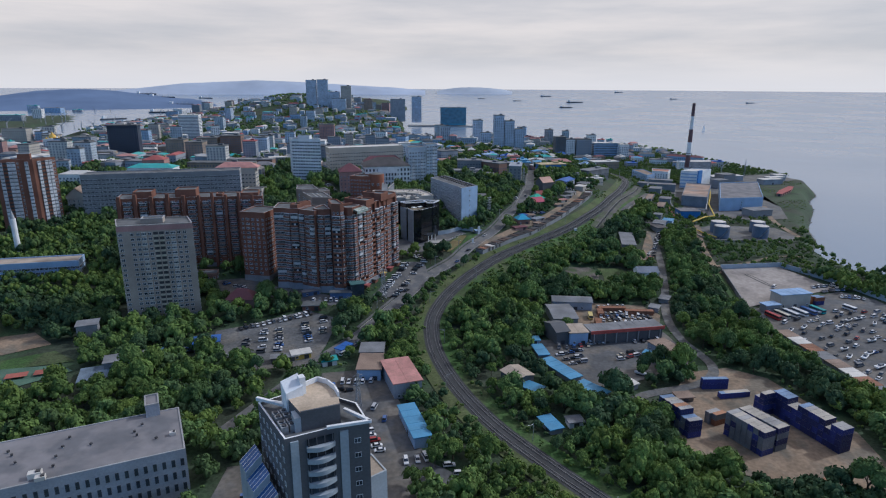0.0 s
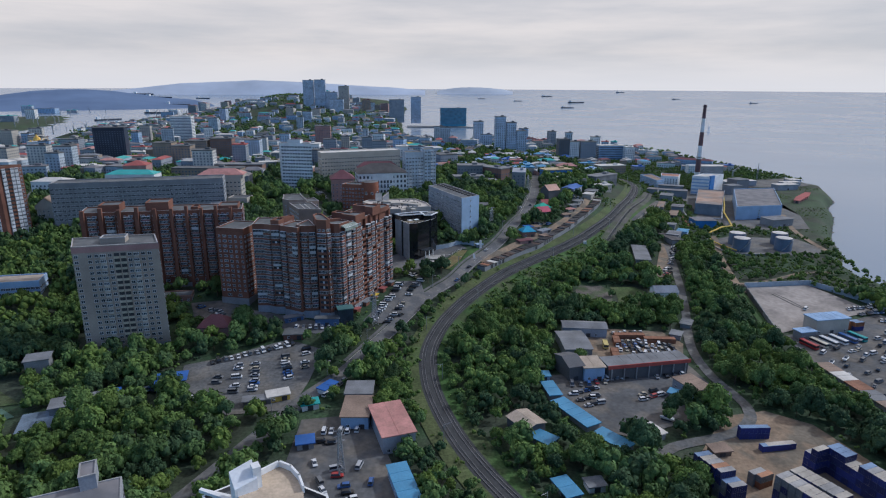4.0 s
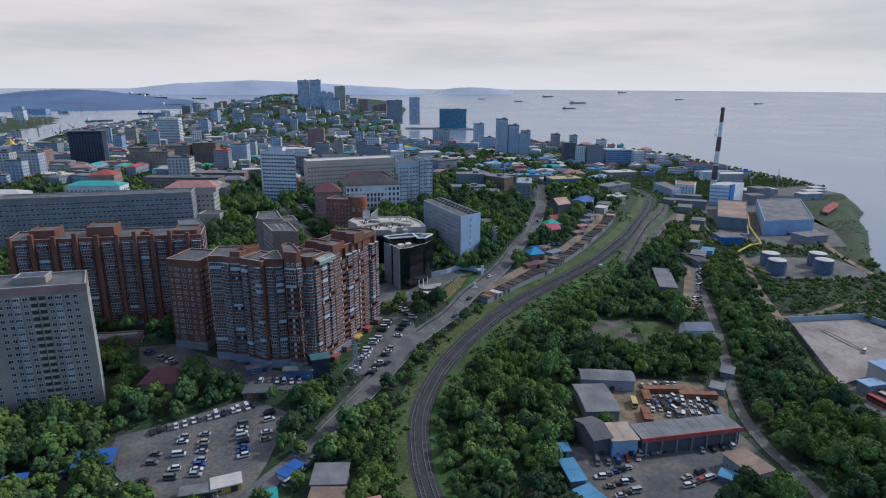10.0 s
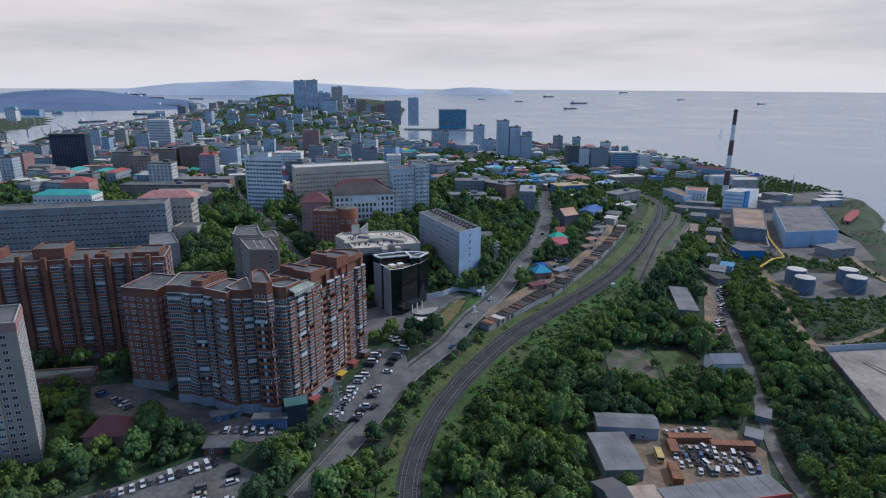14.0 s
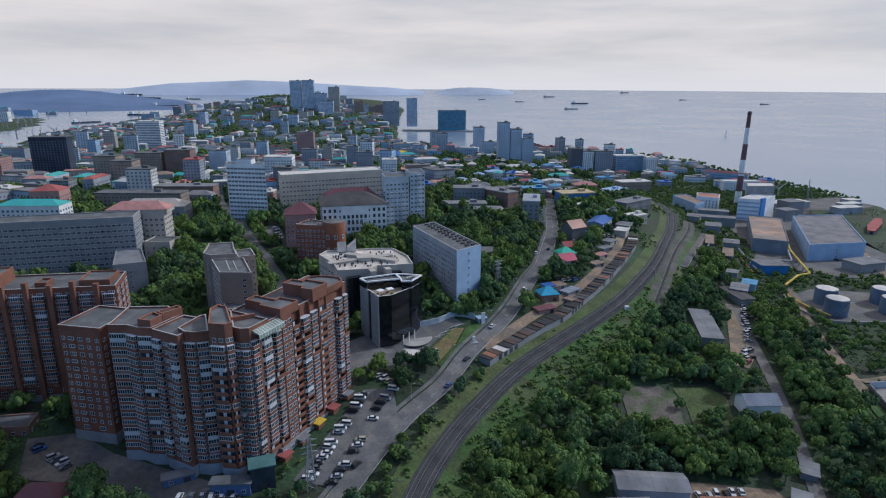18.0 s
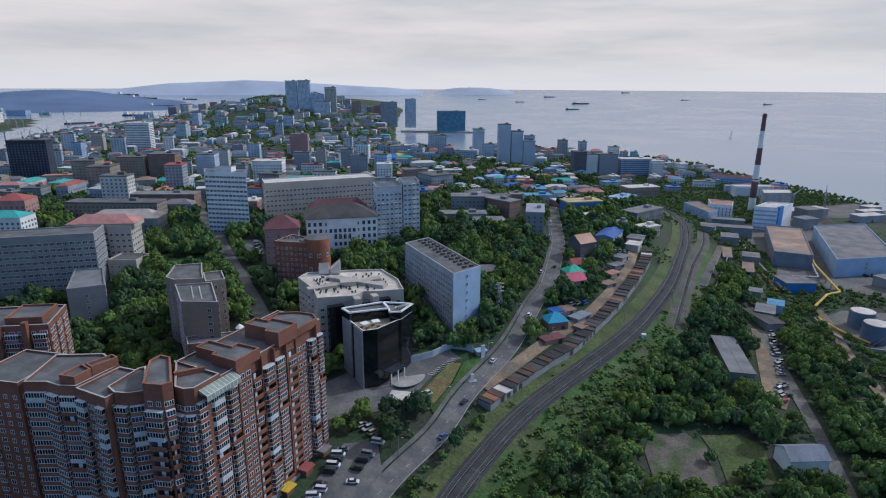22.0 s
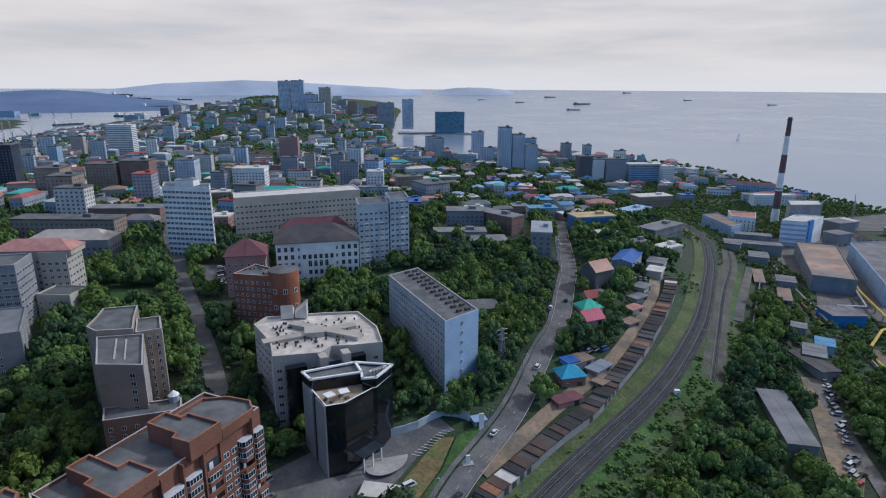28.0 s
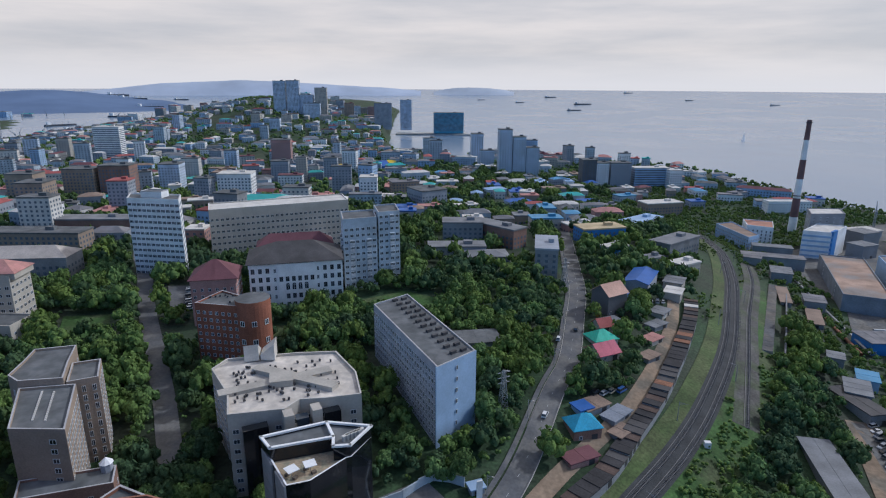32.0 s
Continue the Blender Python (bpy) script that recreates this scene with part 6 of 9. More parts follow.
BUSP = [PAINTS["red"], mat("bus_cream", (0.55, 0.52, 0.42), rough=0.4), PAINTS["white"], PAINTS["white"], PAINTS["blue"], mat("bus_teal", (0.04, 0.33, 0.33), rough=0.4)]
for k, p in enumerate(BUSP):
    bus(128.5 + 4.6 * k, 245.5 + 1.7 * k, 1.95, p, ("red", "cream", "white", "white", "blue", "teal")[k] + " coach parked in a row")
bus(167, 257, 2.0, PAINTS["white"], "white tank lorry parked in the yard", 8)
bus(50, 240, 1.5, mat("bus_yellow", (0.62, 0.50, 0.18), rough=0.4), "small yellow and white bus in the scrap yard", 7)
for x, y in ((181, 240), (184, 236), (187, 232), (178, 244)):
    bus(x, y, 2.2, PAINTS["white"], "long white lorry trailer in the yard", 11)


def boat(x, y, rot, L, label, trailer=True):
    """A hull with a pointed bow, a deck and a cabin, on a trailer."""
    th = thing("boat", (x, y, gz(x, y) + 0.25), label, "boat", "boats in the yard", rot)
    W = L * 0.32
    rim = [(-L / 2, -W / 2), (L * 0.1, -W / 2), (L * 0.35, -W * 0.32), (L / 2, 0), (L * 0.35, W * 0.32), (L * 0.1, W / 2), (-L / 2, W / 2)]
    keel = [(px * 0.9, py * 0.35) for px, py in rim]
    g = Geo()
    for i in range(7):
        j = (i + 1) % 7
        g.face([(*keel[i], 0.6), (*keel[j], 0.6), (*rim[j], 1.7), (*rim[i], 1.7)])
    g.face([(*p, 1.62) for p in rim])
    part("hull", g.small().make("hull", [M_WHITE]), th)
    g = Geo()
    g.prism([(-L * 0.2, -W * 0.3), (L * 0.12, -W * 0.3), (L * 0.2, 0), (L * 0.12, W * 0.3), (-L * 0.2, W * 0.3)], 1.7, 2.6, 0)
    part("cabin", g.small().make("cabin", [M_GLASSB]), th)
    g = Geo()
    for s in (-0.5, 0.5):
        g.box(0, s, 0.0, L * 0.7, 0.15, 0.62)
    part("cradle", g.small().make("cradle", [M_DARK]), th)


boat(58, 189.5, 2.7, 6, "white motor boat on a trailer in the service yard")
br = random.Random(17)
BOATPOLY = [(127, 240), (150, 254), (176, 262), (190, 235), (186, 182), (152, 168), (138, 186), (130, 196), (126, 220)]
spots = []
while len(spots) < 120:
    x, y = br.uniform(125, 190), br.uniform(166, 262)
    if side(BOATPOLY, np.array([x]), np.array([y]))[0] > 2 and all((x - a) ** 2 + (y - b) ** 2 > 10 for a, b in spots):
        spots.append((x, y))
for k, (x, y) in enumerate(spots):
    if k % 4 == 0:
        boat(x, y, br.uniform(0.3, 1.0), br.uniform(5, 8), "white cabin boat on a cradle in the yard")
    else:
        put_car(x, y, 0.6 + br.uniform(-0.3, 0.3), wheels=False)

tagged(new("parked_cars", YARD_CARS.make("parked_cars", YARD_CARS.mats)), "crowd of parked cars in the far shore yards", "cars", kind="stuff")

# ---- east side: sheds, containers, lot ----


def quad_hut(label, pts, h, **kw):
    cx, cy, lx, ly, rot = quad_frame(pts)
    return hut(label, cx, cy, lx, ly, h, rot, **kw)


M_REDF = mat("red_fascia", (0.44, 0.10, 0.08), grain=0.1)
quad_hut("dark barn-like workshop with a pitched roof", [(31.4, 211.4), (36.5, 213.4), (34, 223.7), (29, 222)][::1], 5.5, wall=M_DARKG, roof=M_DARKG, pitch=1.6, name="workshop", category="workshop")
quad_hut("tan-roofed workshop with a blue front", [(37, 212.1), (44.5, 213.4), (42.6, 221.6), (36, 220.6)], 5.2, wall=M_BLUEW, roof=M_TANR, name="workshop", category="workshop")
hang = quad_hut("long open vehicle shed with a red fascia", [(45, 212.8), (74.2, 221), (72.8, 227), (44.4, 220.6)], 5.4, wall=M_DARKG, roof=M_SLATE, name="vehicle_shed", category="shed", doors=0, win=False)
g = Geo()
g.box(0, -4.0, 4.6, 30.8, 0.25, 1.3)
part("fascia", g.make("fascia", [M_REDF]), hang, "red sheet fascia")
for k in range(7):
    g = Geo()
    g.box(0, 0, -1, 0.35, 0.35, 5.6)
    part("post", g.make("post", [M_GREYM]), hang, loc=(-14 + 4.6 * k, -4.0, 0))
quad_hut("long white-walled hut with a grey sheet roof", [(34.8, 248.8), (52, 249), (52.6, 255.5), (35.6, 256.5)], 4.0, wall=M_SLABW, roof=M_SLATE, pitch=0.9, name="long_hut", category="hut")
quad_hut("grey shed with a plain sheet roof", [(30.8, 229), (40.5, 230), (44, 246), (34, 245)], 4.0, wall=M_GREYW, roof=M_SLATE, pitch=0.7, name="shed")
quad_hut("brown-roofed open shed in the yard", [(65.8, 211.4), (69.8, 202.6), (76.8, 203.6), (73, 212.6)], 3.6, wall=M_SLABW, roof=M_BROWNR, name="shed")
quad_hut("long shed with a bright blue sheet roof", [(62.5, 204.0), (70.5, 198.6), (72.5, 201.5), (64.5, 206.5)], 2.4, wall=M_GREYW, roof=M_BLUE, name="shed", group="blue-roofed sheds")
quad_hut("narrow shed with a bright blue roof", [(24.3, 198.1), (22.3, 206.2), (25.8, 208.4), (27.6, 199.2)], 2.8, wall=M_GREYW, roof=M_BLUE, name="shed", group="blue-roofed sheds")
quad_hut("narrow shed with a bright blue roof", [(33.4, 181.0), (24.4, 195.0), (28.2, 198.2), (36.4, 184.6)], 2.6, wall=M_GREYW, roof=M_BLUE, name="shed", group="blue-roofed sheds")
quad_hut("small blue-roofed hut beside a yard", [(21.7, 210.6), (25.2, 211), (25.6, 214.6), (21.9, 214.2)], 2.7, wall=M_BLUEW, roof=M_BLUE, name="hut", group="blue-roofed sheds")
quad_hut("shed with a bright blue roof", [(40.6, 171.2), (34.0, 178.4), (37.2, 181.6), (44.4, 173.8)], 2.6, wall=M_GREYW, roof=M_BLUE, name="shed", group="blue-roofed sheds")
quad_hut("hut with a bright blue roof among trees", [(15.4, 175.0), (20.6, 170.9), (23.6, 174.4), (18.4, 178.4)], 2.8, wall=M_GREYW, roof=M_BLUE, name="hut", group="blue-roofed sheds")
quad_hut("low building with a tan sheet roof", [(14.5, 175.2), (9.8, 182.2), (15.6, 186.4), (20.5, 179.8)], 3.6, wall=M_DARKG, roof=M_TANR, pitch=0.8, name="low_building", category="shed")
quad_hut("white-roofed shed at the yard's edge", [(49, 176.5), (53.9, 180), (52.8, 185), (48.4, 183)], 2.8, wall=M_GREYW, roof=M_ROOFW, name="shed")
hut("hut with a bright blue roof in the wood", 23, 154, 7.2, 4, 2.4, -1.15, M_GREYW, M_BLUE, name="hut", category="shed", group="blue-roofed sheds")
hut("small white and grey hut in the wood", 30.3, 156.3, 4.4, 3.4, 2.6, 0.25, M_WHITE, M_SLATE, name="hut", category="shed")
hut("pale blue-roofed house behind trees", 86.8, 291.5, 10.5, 7, 4.4, 0.1, M_WHITE, mat("pale_blue_roof", (0.24, 0.26, 0.30)), pitch=2.0, name="house", category="house")
quad_hut("dark flat-roofed store beside the trees", [(118.2, 391.5), (124.3, 391.2), (117.8, 377.4), (111, 374.5)], 4, wall=M_GREYW, roof=M_CHARCOAL, name="store", category="shed")
quad_hut("long grey warehouse with a flat felt roof", [(78.2, 334.5), (86, 333.4), (102, 358.3), (95.1, 359.6)], 5.0, wall=M_GREYW, roof=M_SLATE, name="warehouse", category="warehouse")
for x, y, lx, ly, h, w, rf in ((122, 391, 11, 7, 4, M_GREYW, M_SLATE), (130, 399, 8, 6, 4, M_BLUEW, M_BLUE), (127, 412, 6, 5, 3.5, M_GREYW, M_SLATE), (88, 263, 6, 4, 2.6, M_GREYW, M_SLATE), (80, 251, 5, 4, 2.8, M_GREYW, M_SLATE)):
    hut("small grey service shed", x, y, lx, ly, h, 1.1, w, rf, name="shed")
for x, y, lx, ly, rot in ((52, 232.5, 7, 2.6, 1.5), (61, 249, 12, 2.6, 0.05), (72, 246, 12, 2.6, 0.0), (55, 244, 6, 2.6, 1.5)):
    hut("rusty storage container in the scrap yard", x, y, lx, ly, 2.5, rot, M_RUST, M_RUST, name="storage_container", category="container", eave=0.0, doors=0, win=False)
# sheds by the workshop yard
quad_hut("workshop hall with a salmon-red roof", [(-24.5, 163), (-16.5, 167.8), (-21.2, 182.6), (-29.8, 180.6)], 5.5, wall=M_SLABW, roof=M_SALMON, name="workshop_hall", category="workshop")
quad_hut("low workshop with a striped brown roof", [(-37.5, 174.5), (-29.5, 175), (-31, 186.5), (-38.5, 186)], 4.2, wall=M_BLUEW, roof=M_BROWNR, name="workshop", category="workshop")
quad_hut("flat grey-roofed store in a yard", [(-39, 187.5), (-31, 188), (-32, 196), (-40, 195)], 4, wall=M_GREYW, roof=M_SLATE, name="store", category="shed")
quad_hut("long workshop with a bright blue roof", [(-21.8, 155), (-14.6, 138.6), (-11.2, 140.6), (-16.8, 156.6)], 3.6, wall=M_BLUEW, roof=M_BLUE, name="workshop", category="workshop")
hut("blue-roofed kiosk in the workshop yard", -45.5, 166, 4.5, 4, 2.7, 0.3, M_GREYW, M_BLUED, name="kiosk", category="kiosk")
hut("teal-roofed stall beside the street", -49.5, 185, 5, 3.5, 2.6, 0.4, M_WHITE, M_TEAL, name="stall", category="kiosk")
hut("blue and white stall beside the street", -46.5, 195, 6, 3, 2.8, 1.1, M_WHITE, M_BLUED, name="stall", category="kiosk")
hut("small yellow-fronted shop at the car park", -60.5, 189, 6.5, 4, 3, 0.45, mat("yellow_wall", (0.62, 0.45, 0.10)), M_ROOFW, name="shop", category="kiosk")
hut("long dark shed at the car park's edge", -66, 186, 8, 3, 2.6, 0.3, M_DARKG, M_SLATE, name="shed")
th = thing("canopy", (-96.5, 194, gz(-96.5, 194)), "bright blue open canopy in the car park", "canopy", rot=0.35)
g = Geo()
g.prism(rect(0, 0, 9.5, 7), 3.4, 3.6, 0, bottom=True)
part("roof", g.make("roof", [M_BLUED]), th)
for x in (-4.3, 4.3):
    for y in (-3.1, 3.1):
        g = Geo()
        g.box(0, 0, -0.5, 0.2, 0.2, 3.9)
        part("post", g.make("post", [M_GREYM]), th, loc=(x, y, 0))
M_FADED = mat("faded_blue_sheet", (0.17, 0.22, 0.28), grain=0.15, stain=0.3)
for x, y, lx, ly, h, w, rf in ((-118, 178, 12, 6, 4, M_GREYW, M_SLATE), (-124, 170, 8, 10, 2.5, M_SLATE, M_FADED), (-112, 186, 5, 4, 3, M_GREYW, M_BLUED), (-145, 200, 7, 6, 6, M_GREYW, M_SLATE)):
    hut("small grey outbuilding among trees", x, y, lx, ly, h, 0.45, w, rf, name="outbuilding", category="shed")
for k in range(3):
    g = Geo()
    g.face([(-3.2, -1.8, 0), (3.2, -1.8, 0), (3.2, 1.8, 0), (-3.2, 1.8, 0)])
    ob = new("court_surface", g.make("court_surface", [mat("court_red", (0.36, 0.12, 0.09))]))
    ob.matrix_world = pose(-157 + 7.5 * k, 165.5 + 3.2 * k, 6.3, 0, 0, 25)
    tagged(ob, "faded red tennis court surface", "tennis court", "tennis courts", "structure")

CONT_M = [mat("container_" + n, c, rough=0.55, grain=0.1, stain=0.25) for n, c in (("blue", (0.04, 0.05, 0.20)), ("navy", (0.03, 0.035, 0.11)), ("grey", (0.17, 0.18, 0.19)), ("rust", (0.26, 0.11, 0.06)), ("green", (0.07, 0.12, 0.12)))]
CONT_TOP = [mat("container_top_" + n, c, rough=0.7, grain=0.12, stain=0.3) for n, c in (("pale", (0.45, 0.41, 0.35)), ("grey", (0.34, 0.33, 0.32)), ("blue", (0.20, 0.28, 0.42)), ("rust", (0.36, 0.19, 0.11)))]


def container_mesh(side_m, top_m, L=12.1):
    """A shipping container along x: corner posts, ribbed sides and a flat lid."""
    g = Geo()
    W, Hh = 2.4, 2.58
    n = 14
    for s in (-1, 1):
        for k in range(n):
            x0, x1 = -L / 2 + L * k / n, -L / 2 + L * (k + 1) / n
            o = s * (W / 2 - (0.06 if k % 2 else 0.0))
            g.face([(x0, o, 0), (x1, o, 0), (x1, o, Hh), (x0, o, Hh)][::-s], 0)
    for s in (-1, 1):
        for k in range(4):
            y0, y1 = -W / 2 + W * k / 4, -W / 2 + W * (k + 1) / 4 - 0.04
            g.face([(s * L / 2, y0, 0.05), (s * L / 2, y1, 0.05), (s * L / 2, y1, Hh), (s * L / 2, y0, Hh)][::s], 0)
        for y in (-W / 2, W / 2 - 0.14):
            g.prism([(s * L / 2 - 0.08, y), (s * L / 2 + 0.06, y), (s * L / 2 + 0.06, y + 0.14), (s * L / 2 - 0.08, y + 0.14)], 0, Hh, 0)
    g.face([(-L / 2, -W / 2, Hh), (L / 2, -W / 2, Hh), (L / 2, W / 2, Hh), (-L / 2, W / 2, Hh)], 1)
    return g.small().make("container", [side_m, top_m])


CONTS = [container_mesh(a, b) for a in CONT_M for b in CONT_TOP]
CONTS_S = [container_mesh(a, b, 6.05) for a in CONT_M for b in CONT_TOP]
kr = random.Random(4)


def stack(p, q, n, across, tiers, colours, tops, short=False):
    """Containers side by side from p to q, stacked in tiers."""
    p, q = Vector(p), Vector(q)
    for k in range(n):
        c = p + (q - p).normalized() * (2.47 * U * k)
        z = gz(*c) + 0.25
        for t in range(tiers - (1 if kr.random() < 0.12 else 0)):
            ci = kr.choice(colours)
            ob = new("container", (CONTS_S if short else CONTS)[ci * 4 + kr.choice(tops)])
            ob.matrix_world = pose(c.x, c.y, z + 2.6 * U * t, 0, 0, math.degrees(across) + kr.uniform(-0.6, 0.6))
            tagged(ob, ("deep blue", "navy blue", "grey", "rusty brown", "dull green")[ci] + " shipping container in a stack", "container", "stacked containers")


stack((58.4, 162.6), (64.2, 151.8), 7, 0.3, 4, (0, 2, 1, 2), (0, 1, 2, 3), True)
stack((75.0, 155.2), (80.6, 145.2), 7, 0.45, 4, (2, 2, 1, 2, 0), (0, 0, 1), True)
stack((79.4, 157.4), (85.9, 146.8), 7, 0.45, 4, (2, 2, 1, 0), (0, 0, 1, 2), True)
stack((94.0, 168.0), (102.4, 147.6), 13, 0.42, 4, (0, 0, 1, 1), (0, 1, 2), True)
stack((89.0, 168.5), (90.5, 164.8), 2, 0.42, 4, (0, 1), (0, 1), True)
stack((71.8, 161.5), (74.6, 159.4), 2, 0.45, 2, (3, 2), (1, 3), True)
stack((83.5, 176.5), (88.5, 178.0), 2, 0.2, 1, (0, 1), (0, 2))
stack((84.5, 171), (85.5, 168.5), 1, 0.05, 1, (3,), (3,))
stack((87, 132), (89, 134), 1, 0.45, 1, (3,), (3,))
stack((90, 129), (92, 131), 1, 0.45, 1, (1,), (1,))
stack((80, 182), (83, 181), 1, 0.1, 2, (0,), (2,))
car_row((92, 126), (100, 122), 4, 2.5, 0.1)
hut("small pallet-roofed hut in the container yard", 67.5, 174, 5, 3.5, 2.4, 0.2, M_WOODPOLE, M_BROWNR, name="hut", category="shed")

# lot building, wall and garages
quad_hut("cream hall with a pale blue flat roof", [(136.5, 256.5), (151.5, 260.5), (150, 267), (135.5, 263.5)], 6.5, wall=M_CREAM, roof=mat("soft_blue_roof", (0.30, 0.42, 0.60)), name="hall", category="hall")
hut("small blue-roofed lean-to beside a wall", 131, 254, 7, 4, 3.5, 0.3, M_GREYW, mat("soft_blue_roof", (0.30, 0.42, 0.60)), name="lean_to", category="shed")
stack((155.5, 264), (157.5, 262), 2, 0.25, 2, (0, 3), (2, 1), True)


def wall_run(name, pts, h, t, material, label, category="wall"):
    """A wall that follows the ground, panel by panel."""
    line = smooth_line(pts, 3.0) if len(pts) > 2 else [Vector(pts[0]) + (Vector(pts[1]) - Vector(pts[0])) * k / 12 for k in range(13)]
    th = thing(name, (*line[0], gz(*line[0])), label, category)
    o = th.matrix_world.translation
    for a, b in zip(line, line[1:]):
        d = b - a
        z = min(gz(*a), gz(*b))
        g = Geo()
        g.prism(rect(0, 0, d.length - 0.04, t), -0.8, h, 0)
        m = (a + b) / 2
        part("panel", g.make("panel", [material]), th, loc=(m.x - o.x, m.y - o.y, z - o.z), rot=math.atan2(d.y, d.x))


M_WALLB = mat("blue_grey_wall", (0.40, 0.45, 0.50), grain=0.08)
wall_run("lot_wall", [(129.5, 306.5), (162.5, 312)], 2.6, 0.25, M_WALLB, "blue-grey panel wall round a concrete lot")
wall_run("lot_wall", [(162.5, 312), (172, 300), (181, 286), (190, 268)], 2.6, 0.25, M_WALLB, "blue-grey panel wall round a concrete lot")
wall_run("lot_wall", [(129.5, 306.5), (122, 257)], 2.2, 0.25, M_GREYW, "grey panel wall round a concrete lot")
wall_run("court_wall", [(-22, 316.5), (-14, 321), (-8, 327), (-1, 326)], 2.4, 0.3, M_WALLB, "pale blue-grey wall along a forecourt")
wall_run("yard_wall", [(-48, 152), (-38, 142), (-24, 118)], 1.6, 0.3, M_WALLB, "low blue-grey yard wall")
for k in range(9):
    hut("rust-roofed garage at the edge of the boat yard", 124.6 + 1.2 * k, 225 - 6.4 * k, 6, 5, 2.6, 1.75, M_GREYW, (M_BROWNR, M_ROOFW, M_RUST, M_SLATE)[k % 4], name="garage", category="garage", group="yard garages", win=False)

# garage row along the sandy lane
M_TAR = mat("tarred_sheet", (0.045, 0.043, 0.045), grain=0.2, stain=0.35, rough=0.85)
M_BROWND = mat("dark_brown_sheet", (0.10, 0.070, 0.058), grain=0.2, stain=0.3)
gr = random.Random(6)
GL_LINE = smooth_line([(2.5, 300.5), (12, 312.5), (21.5, 324), (31.5, 335), (41, 349), (50.5, 363.5), (58.5, 377.5), (67.5, 395), (77, 415.5), (82, 430)], 0.9)
for k in range(0, len(GL_LINE) - 3, 3):
    p, q = GL_LINE[k], GL_LINE[k + 3]
    m, d = (p + q) / 2, (q - p)
    hut("low garage with a patched sheet roof", m.x, m.y, d.length, 4.6, 2.6 + gr.uniform(-0.25, 0.35), math.atan2(d.y, d.x), M_GREYW, gr.choice((M_TAR, M_BROWND, M_RUST, M_TAR, M_CHARCOAL, M_BROWND, M_TAR, M_ROOFW if gr.random() < 0.2 else M_TAR)), name="garage", category="garage", group="lane garages", win=False, eave=0.1, base=gz(*m) - 0.1)

# cottages between street and lane
hut("brown cottage with a bright teal hipped roof", 28, 348, 7.4, 6.2, 3.6, 0.3, M_BRICKD, mat("bright_teal_roof", (0.05, 0.34, 0.52), rough=0.5), pitch=2.4, hip=True, name="cottage", category="cottage")
hut("cottage with a crimson roof", 39.5, 382, 7.5, 7, 3.2, 0.5, M_CREAM, mat("crimson_roof", (0.45, 0.07, 0.12), rough=0.5), pitch=2.4, name="cottage", category="cottage")
hut("cottage with a bright green roof", 40.5, 390, 8, 6.5, 3.2, 0.4, M_CREAM, mat("green_roof", (0.05, 0.45, 0.30), rough=0.5), pitch=2.2, hip=True, name="cottage", category="cottage")
hut("small cottage with an orange-red roof", 42.5, 398, 5, 5, 3, 0.4, M_CREAM, M_RED, pitch=2, name="cottage", category="cottage")
hut("tall dark house with a salmon gable roof", 47.5, 413, 9, 8, 7.5, 0.6, M_DARKG, mat("pale_salmon_roof", (0.58, 0.36, 0.27)), pitch=3.0, name="house", category="house")
hut("hall with a strong blue gabled roof", 65.5, 439.5, 19, 9, 5, 1.11, M_SLABW, M_BLUED, pitch=1.2, name="hall", category="hall")
hut("small shed with a strong blue roof", 59.5, 424, 9, 5, 3.2, 0.1, M_GREYW, M_BLUED, name="shed")
for x, y, lx, ly, h, w, rf, r in ((26, 338.5, 8, 4, 2.6, M_BRICKP, M_MAROON, 0.5), (32, 357, 8, 5, 2.7, M_GREYW, M_BROWNR, 0.6), (38, 355, 8, 4, 2.6, M_GREYW, mat("pale_blue_roof", (0.30, 0.35, 0.42)), 0.8), (38, 349, 6, 3.5, 2.5, M_GREYW, M_BROWNR, 0.8), (29, 355, 4, 4, 3, M_BLUEW, M_BLUED, 0.5), (54, 384, 6, 4, 2.6, M_GREYW, M_BROWNR, 0.7), (58, 395, 6, 4, 2.6, M_CREAM, M_SALMON, 0.7), (62, 405, 7, 4, 2.6, M_GREYW, M_SLATE, 0.7), (66, 415, 7, 5, 3, M_CREAM, M_SLATE, 0.9), (46, 402, 6, 4, 2.6, M_GREYW, M_SLATE, 0.5), (76, 432, 8, 6, 4, M_CREAM, M_ROOFW, 1.1), (80, 444, 9, 7, 4.5, M_CREAM, M_SLATE, 1.1)):
    hut("small patched outbuilding in a garden plot", x, y, lx, ly, h, r, w, rf, name="outbuilding", category="shed", group="garden outbuildings")
hut("bus shelter kiosk with a blue roof at the junction", 1.5, 325, 3, 2.4, 2.6, 0.4, M_SLABW, M_BLUEW, name="gate_kiosk", category="kiosk")
th = thing("billboard", (-1, 311, gz(-1, 311)), "white slab-like roadside sign", "sign", rot=0.3)
g = Geo()
g.box(0, 0, -0.5, 1.0, 0.4, 3.1)
part("panel", g.make("panel", [M_WHITE]), th)
g = Geo()
g.box(0, 0, 0, 2.6, 1.6, 0.4)
part("base", g.make("base", [M_CONC]), th)
ob = thing("signal_box", (60.5, 351, gz(60.5, 351)), "small white relay cabinet beside the tracks", "cabinet")
g = Geo()
g.box(0, 0, -0.3, 1.6, 1.2, 2.0)
part("body", g.make("body", [M_WHITE]), ob)

# ---- tanks ----
M_TANK = mat("tank_steel", (0.13, 0.17, 0.24), grain=0.08, stain=0.25, rough=0.6)


